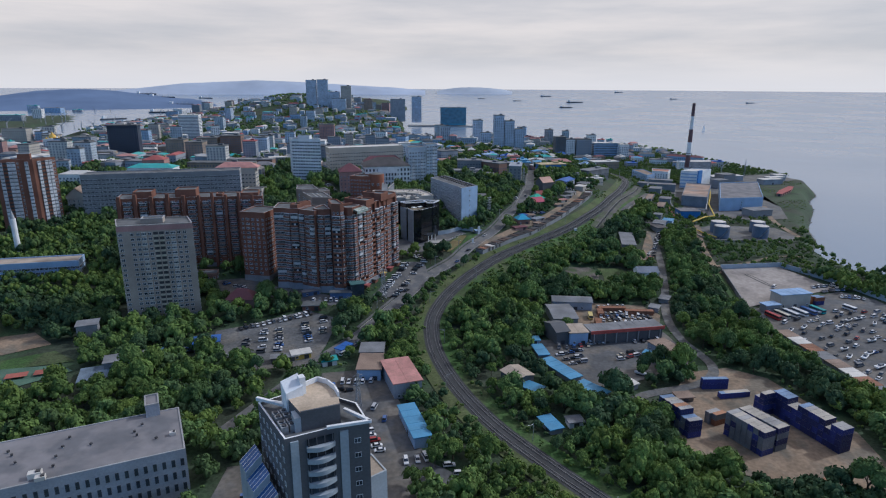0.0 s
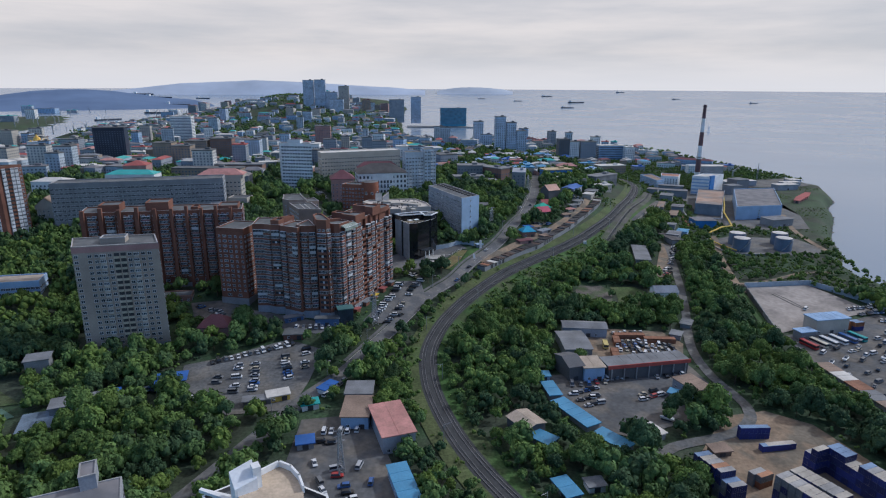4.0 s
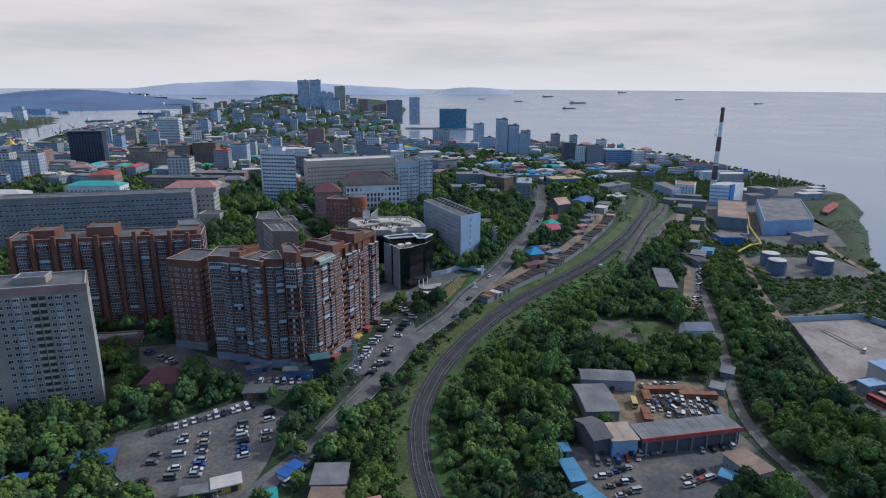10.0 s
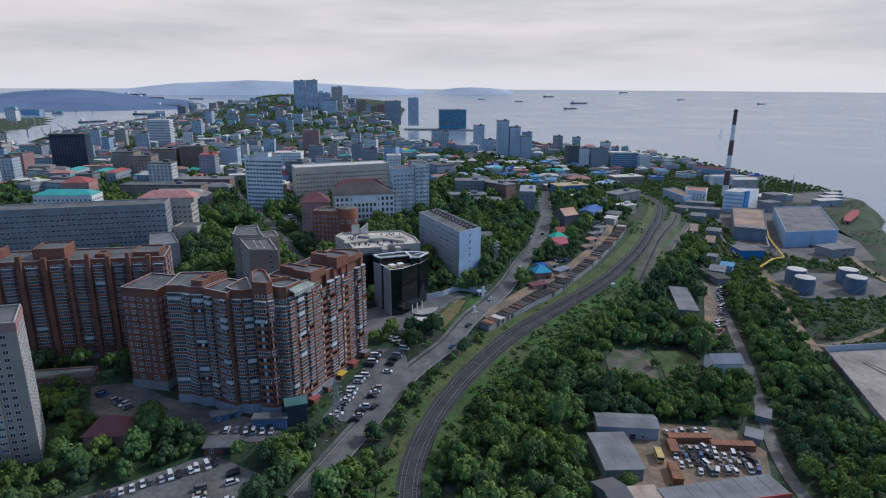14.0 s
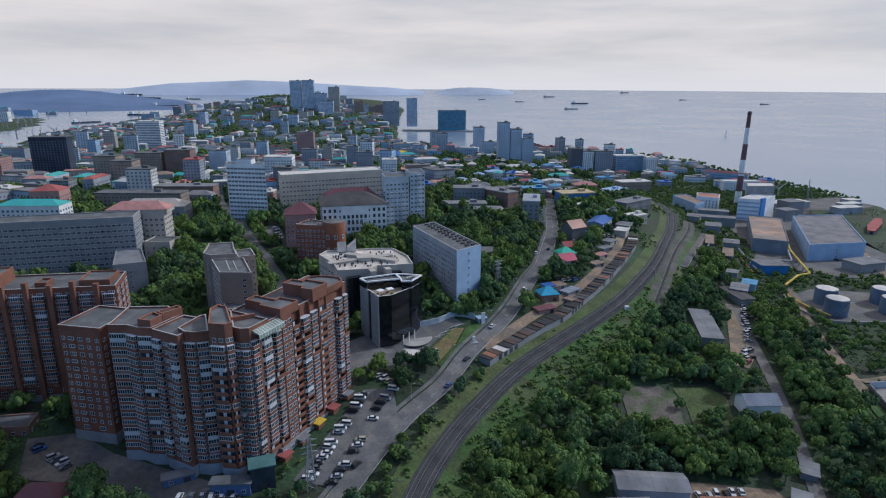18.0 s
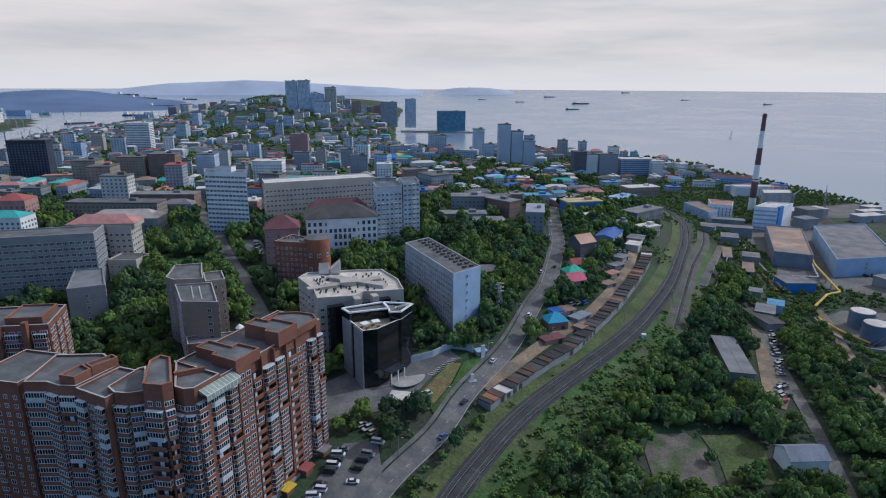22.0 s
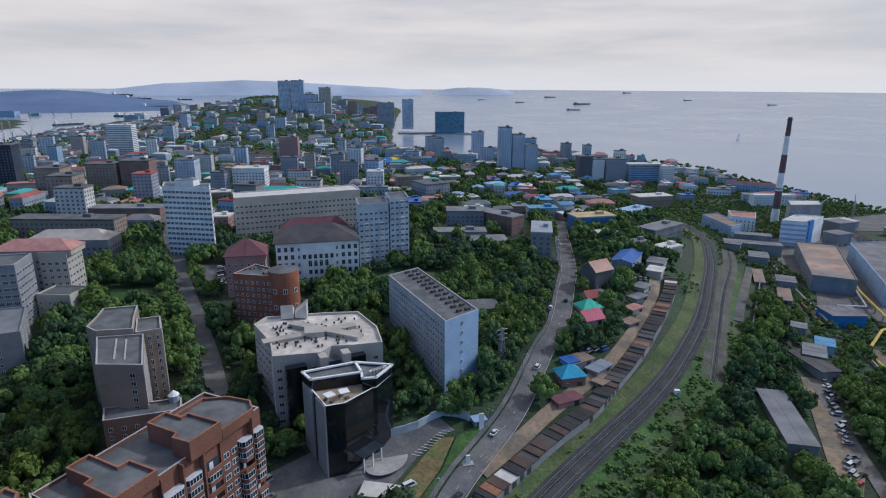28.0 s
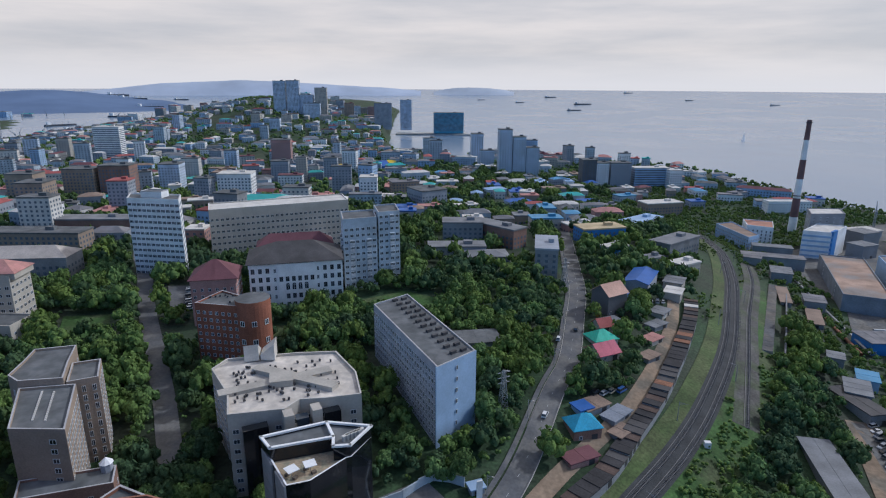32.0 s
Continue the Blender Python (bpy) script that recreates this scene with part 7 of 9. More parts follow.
def tank(x, y, r, h, rust):
    th = thing("storage_tank", (x, y, gz(x, y)), "round dark blue-grey oil tank with a pale lid" + (" stained by rust" if rust else ""), "storage tank", "oil tanks")
    pts = [(r * math.cos(a), r * math.sin(a)) for a in np.linspace(0, 2 * math.pi, 40, endpoint=False)]
    g = Geo()
    g.prism(pts, -1, h, 0, top=False)
    shell = part("shell", g.make("shell", [M_TANK]), th)
    g = Geo()
    for i in range(40):
        a, b = pts[i], pts[(i + 1) % 40]
        g.face([(a[0] * 0.93, a[1] * 0.93, h + 0.1), (b[0] * 0.93, b[1] * 0.93, h + 0.1), (0, 0, h + 0.7)])
    lid = part("lid", g.make("lid", [M_ROOFW]), th, "pale domed lid")
    g = Geo()
    for i in range(40):
        a, b = pts[i], pts[(i + 1) % 40]
        g.face([(*a, h), (*b, h), (b[0] * 0.93, b[1] * 0.93, h + 0.05), (a[0] * 0.93, a[1] * 0.93, h + 0.05)])
        g.face([(*a, h), (*a, h + 0.9 * (i % 4 == 0)), (a[0] * 0.99, a[1] * 0.99, h + 0.9 * (i % 4 == 0)), (a[0] * 0.99, a[1] * 0.99, h)])
    part("rim", g.make("rim", [M_DARK]), lid)
    g = Geo()
    for k in range(18):
        a = -2.2 + k * 0.07
        g.box((r + 0.4) * math.cos(a), (r + 0.4) * math.sin(a), h * k / 18, 0.9, 0.5, 0.1, a)
    part("stair", g.make("stair", [M_GREYM]), shell)
    occupy(rect(x, y, 2 * r, 2 * r), 2)


tank(157.5, 384.5, 4.7, 7.2, True)
tank(154.5, 370.9, 4.7, 7.6, True)
tank(183.0, 386.0, 4.6, 7.2, False)
tank(179.5, 373.5, 4.7, 7.4, False)
wall_run("bund_wall", [(143, 392), (141, 378), (144, 366), (152, 361), (170, 362)], 1.2, 0.4, M_CONC, "low concrete bund round the tanks")

# ---- power plant ----
chim = thing("chimney", (214.5, 618, 6), "tall tapering chimney banded dark brown and white", "chimney")
M_BAND = mat("chimney_brown", (0.17, 0.105, 0.105), grain=0.1)
for k in range(6):
    r0, r1 = 2.75 - 0.22 * k, 2.75 - 0.22 * (k + 1)
    g = Geo()
    z0, z1 = 76.5 * k / 6, 76.5 * (k + 1) / 6
    for i in range(24):
        a, b = 6.28318 * i / 24, 6.28318 * (i + 1) / 24
        g.face([(r0 * math.cos(a), r0 * math.sin(a), z0), (r0 * math.cos(b), r0 * math.sin(b), z0), (r1 * math.cos(b), r1 * math.sin(b), z1), (r1 * math.cos(a), r1 * math.sin(a), z1)])
    band = part("shaft_band", g.make("shaft_band", [(M_WHITE, M_BAND)[k % 2]]), chim, ("white", "dark brown")[k % 2] + " painted band")
for z in (27.0, 74.5):
    g = Geo()
    r = 3.0 if z < 50 else 2.0
    g.prism([(r * math.cos(a), r * math.sin(a)) for a in np.linspace(0, 6.2832, 24, endpoint=False)], z, z + 0.5, 0, bottom=True)
    part("gallery", g.make("gallery", [M_DARK]), band)

block("white and blue boiler house of a power plant", [(188, 556), (202, 551), (220, 569), (206, 575)], 24, M_WHITE, M_ROOFW, fh=4.2, bay=60, name="boiler_house", category="power plant", base=7)
for k in range(5):
    g = Geo()
    g.box(0, 0, 0, 14.5, 0.3, 1.1)
    ob = thing("facade_band", (195, 553.3, 9 + 2.9 * k), "pale blue glazed band on a boiler house", "facade band", "boiler house bands", rot=math.atan2(-5, 14))
    part("glazing", g.make("glazing", [M_BLUEW]), ob)
g = Geo()
g.prism(ccw([(202.2, 550.7), (207.5, 556), (206.5, 557.3), (200.8, 551.6)]), 7, 24.4, 0)
g.v = [(x - 204, y - 554, z - 7) for x, y, z in g.v]
ob = thing("stair_tower", (204, 554, 7), "strong blue stair tower of a boiler house", "stair tower")
part("wall", g.make("wall", [M_BLUES]), ob)
block("pale upper boiler hall", [(201, 574), (222, 576), (228, 592), (208, 592)], 30, M_GREYW, M_ROOFW, base=7, bay=5, name="boiler_hall", category="power plant")
block("white and cream plant office", [(228, 682), (262, 684), (262, 694), (228, 692)], 17, M_WHITE, M_ROOFW, base=7, bay=3, name="plant_office", category="power plant")
block("long pale blue four-storey plant building", [(157, 553), (166, 560), (164, 594), (152, 588)], 20, M_BLUEW, M_BROWNR, base=8, bay=2.8, name="plant_building", category="power plant")
block("pale building with an orange-brown roof", [(172, 590), (185, 583), (193, 601), (177, 608)], 19, M_WHITE, mat("orange_roof", (0.46, 0.24, 0.17)), base=8, bay=3.2, win=WIN_T, name="plant_building", category="power plant")
hall = block("large brown-roofed turbine hall with grey walls", [(161, 468), (178, 461), (205, 526), (186, 533)], 16.5, mat("hall_grey", (0.22, 0.24, 0.27)), mat("patched_roof", (0.40, 0.28, 0.21), grain=0.12, stain=0.3, second=(0.24, 0.21, 0.19), tint_scale=0.06), base=7, bay=40, name="turbine_hall", category="power plant")
block("large pale blue warehouse with a patchy flat roof", [(183, 449), (218, 457), (248, 534), (212, 526)], 18.0, M_BLUEW, M_ROOFL, base=7, bay=50, name="warehouse", category="warehouse")
hut("blue-walled store with a pale flat roof", 153, 429, 14, 11, 5, 0.05, M_BLUES, M_ROOFL, name="store", category="store")
hut("grey flat-roofed store by the tanks", 205, 436, 17, 11, 5, 0.35, M_GREYW, M_SLATE, name="store", category="store")
for x, y, lx, ly, h, r in ((148, 466, 10, 8, 5, 1.2), (140, 450, 5, 18, 3, -0.4), (150, 500, 12, 9, 6, 1.2), (160, 530, 30, 8, 7, -0.3), (168, 548, 20, 7, 8, -0.3), (145, 520, 8, 8, 5, 1.1), (137, 470, 4, 22, 3, -0.35), (225, 560, 12, 10, 8, 0.4), (240, 585, 14, 12, 10, 0.4)):
    hut("grey plant outbuilding among pipes", x, y, lx, ly, h, r, M_GREYW, (M_SLATE, M_ROOFL, M_BROWNR)[int(x) % 3], name="outbuilding", category="power plant", group="plant outbuildings")


def pipe(pts, r, material, label):
    th = thing("pipeline", (*pts[0][:2], gz(*pts[0][:2])), label, "pipeline")
    o = th.matrix_world.translation
    for a, b in zip(pts, pts[1:]):
        a, b = Vector(a), Vector(b)
        d = b - a
        g = Geo()
        u = d.normalized().orthogonal().normalized()
        w = d.normalized().cross(u)
        for k in range(8):
            t0, t1 = 0.7854 * k, 0.7854 * (k + 1)
            p, q = (u * math.cos(t0) + w * math.sin(t0)) * r, (u * math.cos(t1) + w * math.sin(t1)) * r
            g.face([p, q, q + d, p + d])
        part("pipe", g.make("pipe", [material]), th, loc=tuple(a - o))
        n = max(1, int(d.length / 9))
        for k in range(n):
            c = a + d * ((k + 0.5) / n)
            zz = gz(c.x, c.y)
            g = Geo()
            g.box(0, 0, 0, 0.3, 0.8, max(0.5, c.z - zz))
            part("support", g.make("support", [M_GREYM]), th, loc=(c.x - o.x, c.y - o.y, zz - o.z))


M_YELP = mat("yellow_pipe", (0.62, 0.45, 0.10), grain=0.1)
pipe([(208, 535, 11), (192, 492, 11), (180, 462, 11), (168, 418, 11), (160, 414, 11), (146, 398, 11)], 0.55, M_YELP, "yellow pipeline on trestles")
pipe([(206.5, 535, 11), (190.5, 492, 11), (178.5, 462, 11), (170, 440, 11), (158, 441, 11)], 0.5, M_GREYM, "pale grey pipeline on trestles")
pipe([(141, 420, 10), (150, 470, 10), (163, 540, 11)], 0.6, M_RUST, "rusty pipeline on trestles")
pipe([(144, 420, 10.5), (153, 470, 10.5), (166, 540, 11.5)], 0.5, M_GREYM, "pale pipeline on trestles")
pipe([(146, 398, 8.5), (144, 388, 8.5), (146, 376, 8.5), (150, 366, 8.5)], 0.4, M_YELP, "yellow pipe round the tanks")
for k in range(5):
    hut("red-roofed boat shed on the point", 264 + 4.5 * k + 2, 528 + 5.5 * k, 4, 22, 3, -0.55, M_BRICKP, M_RED, name="boat_shed", category="shed", group="red boat sheds", win=False)
for x, y, lx, ly, h in ((285, 590, 22, 9, 5), (250, 610, 34, 12, 5), (300, 612, 18, 8, 4), (312, 630, 12, 9, 4)):
    hut("low pale shed on the point", x, y, lx, ly, h, 0.3, M_SLABW, M_ROOFW, name="shed", win=False)


def crane(x, y, h, jib, rot, z=None, label="slim lattice crane by the water"):
    z = max(0.5, float(land_z(np.array([x]), np.array([y]))[0])) if z is None else z
    th = thing("crane", (x, y, z), label, "crane", "harbour cranes", rot)
    g = Geo()
    for u, v in ((-0.1, -0.1), (0.1, -0.1), (0.1, 0.1), (-0.1, 0.1)):
        g.box(u * h * 0.3, v * h * 0.3, 0, h * 0.02, h * 0.02, h * 0.7)
    g.box(0, 0, h * 0.66, h * 0.14, h * 0.1, h * 0.12)
    part("tower", g.make("tower", [M_GREYM]), th)
    g = Geo()
    g.face([(0, -0.4, h * 0.7), (jib, -0.2, h * 1.2), (jib, 0.2, h * 1.2), (0, 0.4, h * 0.7)])
    g.face([(0, -0.4, h * 0.78), (0, 0.4, h * 0.78), (jib, 0.2, h * 1.23), (jib, -0.2, h * 1.23)])
    g.face([(0, -0.4, h * 0.7), (0, -0.4, h * 0.78), (jib, -0.2, h * 1.23), (jib, -0.2, h * 1.2)])
    part("jib", g.make("jib", [M_GREYM]), th)


crane(262, 650, 12, 9, 0.3)
crane(282, 640, 15, 3, 1.2)

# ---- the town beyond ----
# Mostly pale and bluish walls, so that their colours carry the haze.
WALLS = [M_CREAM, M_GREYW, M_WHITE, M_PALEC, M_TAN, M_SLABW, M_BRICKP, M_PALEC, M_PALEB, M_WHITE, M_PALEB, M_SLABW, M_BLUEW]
ROOFS = [M_ROOF, M_SLATE, M_ROOFL, M_SLATE, M_ROOFL, M_ROOFW, M_RED, M_MAROON, M_SLATE, M_BROWNR, M_ROOFW, M_SALMON, M_ROOFL, M_TEAL, M_ROOFW]
WALLN = {M_CREAM: "cream", M_GREYW: "grey", M_WHITE: "white", M_BRICKP: "pink", M_TAN: "tan", M_SLABW: "pale blue-grey", M_BRICKD: "brown brick", M_BRICK: "red-brick", M_BLUEW: "pale blue", M_DARKG: "dark grey", M_PALEC: "haze-paled", M_PALEB: "pale blue"}
TAKEN = []
FAR_TOWN = Geo()   # the joined rest of the far town
# Distant window colour, lightened to hold the lift of the haze.
M_GLASSF = mat("town_glass", (0.14, 0.17, 0.21), rough=0.25, grain=0.1, stain=0.3, spec=0.4)


def town(cx, cy, lx, ly, top, rot, wall, roof, name="town_building", label=None, category="building", pitch=0.0, fh=3.2, bay=3.4, base=None, band=None):
    """A distant building: walls, roof and one mesh of windows."""
    fh, bay = fh * U, bay * U
    base = gz(cx, cy) - 0.5 if base is None else base
    h = max(4.0, top - base)
    whole, far_mesh = label is None and cy > 520, Geo()
    th = None if whole else thing(name, (cx, cy, base), label or f"distant {WALLN.get(wall, 'plain')} town building", category, "town buildings" if label is None else "", rot)
    c = rect(0, 0, lx, ly)
    g = Geo()
    g.prism(c, -4, h, 0, top=False)
    keep = lambda nm, gg, mi, mt: far_mesh.take(gg, mi) if whole else part(nm, gg.make(nm, [mt]), th, kind="stuff" if nm == "far_window" else "")
    keep("wall", g, 0, wall)
    g = Geo()
    X, Y = lx / 2 + 0.3, ly / 2 + 0.3
    if pitch:
        r = max(0.5, X - Y)
        for q in ([(-X, -Y, h), (X, -Y, h), (r, 0, h + pitch), (-r, 0, h + pitch)], [(X, Y, h), (-X, Y, h), (-r, 0, h + pitch), (r, 0, h + pitch)], [(X, -Y, h), (X, Y, h), (r, 0, h + pitch)], [(-X, Y, h), (-X, -Y, h), (-r, 0, h + pitch)]):
            g.face(q)
    else:
        g.prism(rect(0, 0, 2 * X, 2 * Y), h, h + 0.7, 0, cap=0)
        g.box(lx * 0.2, 0, h + 0.7, min(4, lx * 0.25), min(3, ly * 0.35), 1.5)
    keep("roof", g, 1, roof)
    g = Geo()
    for i in range(4):
        a, b = Vector(c[i]), Vector(c[(i + 1) % 4])
        L, d = (b - a).length, (b - a).normalized()
        nrm = Vector((d.y, -d.x)) * 0.08
        k = int(L / bay)
        for fl in range(int((h - 1) / fh)):
            z = 0.9 + fl * fh
            if band and k:
                p, q = a + d * 0.6 + nrm, b - d * 0.6 + nrm
                g.face([(*p, z), (*q, z), (*q, z + fh * band), (*p, z + fh * band)])
                continue
            for s in range(k):
                m = a + d * (L * (s + 0.5) / k) + nrm
                p, q = m - d * bay * 0.24, m + d * bay * 0.24
                g.face([(*p, z), (*q, z), (*q, z + fh * 0.5), (*p, z + fh * 0.5)])
    if g.v:
        keep("far_window", g, 2, M_GLASSF)
    if whole:
        me = far_mesh.make(name, [wall, roof, M_GLASSF])
        TAKEN.append((cx, cy, max(lx, ly) * 0.55))
        occupy(rect(cx, cy, lx, ly, rot), 2)
        if cy > 735:
            FAR_TOWN.add(me, (cx, cy, base), rot)
            bpy.data.meshes.remove(me)
            return None
        th = new(name, me)
        th.matrix_world = pose(cx, cy, base, 0, 0, math.degrees(rot))
        tagged(th, f"distant {WALLN.get(wall, 'plain')} town building among trees", category, "town buildings")
    if not whole:
        TAKEN.append((cx, cy, max(lx, ly) * 0.55))
        occupy(rect(cx, cy, lx, ly, rot), 2)
    return th


M_BLUEG = mat("hotel_glass", (0.08, 0.27, 0.40), rough=0.2, spec=0.5)
# Raised and blued wall colour: the haze over distant towers is painted in.
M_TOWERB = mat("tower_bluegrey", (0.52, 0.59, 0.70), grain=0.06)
for nm, x, y, w, z, wall, roof, lab, cat, band in (
    ("bank_tower", -399, 662, 31, 53, mat("near_black_panel", (0.03, 0.04, 0.07), rough=0.3), M_DARKG, "near-black square tower with white corner posts", "office block", None),
    ("government_tower", -455, 938, 31, 50.5, M_WHITE, M_ROOFW, "white stepped government tower with dark window bands", "office block", 0.45),
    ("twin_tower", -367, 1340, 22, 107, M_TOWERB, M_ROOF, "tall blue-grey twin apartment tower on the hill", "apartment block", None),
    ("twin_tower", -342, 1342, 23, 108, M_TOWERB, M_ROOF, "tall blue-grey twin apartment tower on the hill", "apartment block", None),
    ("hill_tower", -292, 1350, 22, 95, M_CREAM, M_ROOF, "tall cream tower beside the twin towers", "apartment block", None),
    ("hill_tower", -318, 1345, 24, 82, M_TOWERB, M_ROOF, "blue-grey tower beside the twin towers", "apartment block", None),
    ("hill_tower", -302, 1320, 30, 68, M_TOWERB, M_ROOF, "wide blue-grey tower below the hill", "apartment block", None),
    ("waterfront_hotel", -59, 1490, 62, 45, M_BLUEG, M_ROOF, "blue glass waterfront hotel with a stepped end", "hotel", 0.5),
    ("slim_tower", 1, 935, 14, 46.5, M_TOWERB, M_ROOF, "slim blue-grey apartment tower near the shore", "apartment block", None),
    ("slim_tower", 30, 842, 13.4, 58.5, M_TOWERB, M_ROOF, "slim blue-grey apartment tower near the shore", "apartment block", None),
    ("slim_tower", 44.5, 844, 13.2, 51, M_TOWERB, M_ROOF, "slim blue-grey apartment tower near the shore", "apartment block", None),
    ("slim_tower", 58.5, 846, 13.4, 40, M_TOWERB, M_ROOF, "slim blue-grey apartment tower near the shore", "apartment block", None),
    ("shore_block", 110, 805, 14, 33, M_DARKG, M_ROOF, "dark and white shore apartment block", "apartment block", None),
    ("shore_block", 123, 806, 12, 30, M_WHITE, M_ROOF, "white shore apartment block", "apartment block", None),
    ("shore_block", 141, 808, 20, 30, M_SLABW, M_ROOF, "pale shore apartment block", "apartment block", None),
    ("shore_block", 172, 812, 34, 25, M_BLUEW, M_ROOFW, "long pale blue shore building with window bands", "apartment block", 0.5),
    ("shore_block", 193, 805, 12, 24, M_WHITE, M_ROOFW, "white end section of a shore building", "apartment block", None),
    ("far_tower", -627, 1510, 17, 55, M_CREAM, M_ROOF, "cream tower by the harbour", "apartment block", None),
    ("left_block", -640, 806, 32, 37, M_CREAM, M_ROOF, "cream apartment block near the bay", "apartment block", None),
    ("left_block", -561, 766, 17, 32, M_CREAM, M_ROOF, "slim cream block near the bay", "apartment block", None),
    ("left_block", -520, 770, 24, 30, M_SLABW, M_ROOF, "pale block near the bay", "apartment block", None),
    ("right_tower", -184, 1405, 34, 66, M_SLABW, M_ROOF, "pale tower over the inner harbour", "apartment block", None),
    ("right_tower", -150, 1500, 24, 70, M_TOWERB, M_ROOF, "blue-grey tower over the inner harbour", "apartment block", None),
    ("hill_block", -384, 1255, 15.5, 52, M_CREAM, M_ROOF, "cream block below the hill", "apartment block", None),
    ("hill_block", -334, 1205, 17, 47, M_TOWERB, M_ROOF, "blue-grey block below the hill", "apartment block", None),
    ("hill_block", -330, 1255, 17, 50, M_CREAM, M_ROOF, "cream block below the hill", "apartment block", None),
    ("hill_block", -227, 905, 22, 40, M_BRICKP, M_ROOF, "pink-brick block in the town", "apartment block", None),
    ("brown_block", -268, 646, 22, 44, M_BRICKD, M_ROOF, "large brown-brick block in the town", "apartment block", None),
    ("brown_block", -292, 640, 22, 42, M_TAN, M_ROOF, "large tan block in the town", "apartment block", None),
    ("red_roofed_block", -217, 565, 12, 46, M_SLABW, M_RED, "grey block with a red roof", "apartment block", None),
    ("town_block", -310, 606, 18, 43, M_TAN, M_ROOF, "tan block in the town", "apartment block", None),
    ("town_block", -268, 560, 16, 45, M_TAN, M_ROOF, "tan block in the town", "apartment block", None),
    ("town_block", -290, 520, 12, 36, M_GREYW, M_ROOF, "grey block in the town", "apartment block", None),
    ("town_block", -258, 706, 17, 37.5, M_TOWERB, M_ROOF, "blue-grey block in the town", "apartment block", None),
    ("white_block", -175, 640, 24, 40, M_WHITE, M_ROOFW, "white block with a pale roof in the town", "apartment block", None),
    ("chapel", -78, 644, 12.5, 38, M_WHITE, M_ROOFW, "white tower-like house in the town", "house", None),
):
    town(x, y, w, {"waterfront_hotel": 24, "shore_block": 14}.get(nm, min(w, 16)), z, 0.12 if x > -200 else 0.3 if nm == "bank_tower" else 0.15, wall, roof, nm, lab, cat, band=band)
town(-34, 628, 20, 22, 32.5, 0.6, M_SLABW, M_ROOF, "grey_block", "pale grey six-storey block among trees", "office block")
town(-6, 508, 20, 12, 37, 0.05, M_GREYW, M_SLATE, "grey_block", "grey four-storey block with a long wing", "office block")
town(12, 505, 28, 10, 36, -0.75, M_BRICKD, M_SLATE, "grey_block", "brownish long wing of a grey block", "office block")
town(30, 454, 9, 22, 40.5, -0.1, M_GREYW, M_SLABW, "white_topped_block", "grey five-storey block with a pale roof", "office block")
town(-8, 478, 26, 10, 32.5, 0.1, M_SLABW, M_SLATE, "low_hall", "low pale hall with a grey roof", "hall")
town(5, 470, 20, 12, 31, 0.15, M_GREYW, M_SLATE, "low_hall", "low grey hall with a grey roof", "hall", pitch=1.5)
town(64, 514.5, 23, 12, gz(64, 514) + 7.5, 0.3, M_BLUES, mat("yellowish_roof", (0.50, 0.40, 0.24)), "market_hall", "blue hall with a yellowish roof", "hall")
town(98, 501.5, 27, 11, gz(98, 501) + 7, 0.74, M_SLATE, M_SLATE, "grey_hall", "dark grey flat hall beside the tracks", "hall")
town(98, 563, 30, 11, gz(98, 563) + 5, 0.75, M_SLABW, M_BLUEW, "blue_roofed_hall", "pale hall with a blue roof", "hall")
town(-170, 402, 14, 10, 38, 0.2, M_CREAM, M_ROOFW, "low_house", "low cream house with a pale roof", "house", pitch=2)
town(-175, 430, 34, 13, 38.5, 0.15, M_GREYW, mat("pale_ribbed_roof", (0.45, 0.40, 0.35)), "gabled_hall", "grey hall with a pale ribbed gable roof", "hall", pitch=3.5)
town(-205, 470, 52, 12, 37.5, 0.05, M_TAN, M_ROOF, "long_tan_block", "long tan five-storey block", "apartment block")
town(-195, 505, 40, 12, 36, 0.1, M_BRICKD, M_SLATE, "long_brick_block", "long brown-brick five-storey apartment block", "apartment block")
town(-232, 415, 32, 12, 41, 0.1, M_WHITE, M_TEAL, "teal_roofed_hall", "white hall with a long teal roof", "hall", pitch=2.5)
town(-250, 452, 16, 14, 42, 0.2, M_BRICKP, M_RED, "red_roofed_house", "pink house with a red roof", "house", pitch=3)
town(-278, 400, 22, 12, 38, 0.1, M_WHITE, M_ROOFW, "white_house", "white house with a pale roof", "house", pitch=2)
town(-120, 545, 30, 13, 40, 0.1, M_CREAM, M_TEAL, "teal_roofed_hall", "cream hall with a long teal roof", "hall", pitch=2.5)
town(-92, 540, 40, 12, 41, 0.12, M_CREAM, M_ROOFW, "long_house", "long cream house with a pale roof", "house", pitch=2)

town(65.5, 486.5, 11, 7, gz(65, 487) + 4, 0.6, M_BLUES, M_ROOFW, "low_hall", "low blue hall with a white roof", "hall")
town(93, 471.5, 12, 8, gz(93, 471) + 4, 0.6, M_CREAM, M_ROOFW, "low_house", "low cream house with a pale roof", "house")
town(78, 470, 9, 6, gz(78, 470) + 4, 0.5, M_BRICKD, M_SLATE, "low_house", "low brown house with a grey roof", "house")
town(141, 668, 30, 14, gz(141, 668) + 9, 0.3, M_TAN, M_ROOFW, "cream_topped_block", "tan block with a pale roof among trees", "office block")
town(258, 756, 44, 10, gz(258, 756) + 8, -0.5, M_BLUEW, M_MAROON, "shore_terrace", "pale blue terrace with a maroon roof", "house", pitch=2)
tr = random.Random(21)
made, guard = 0, 0
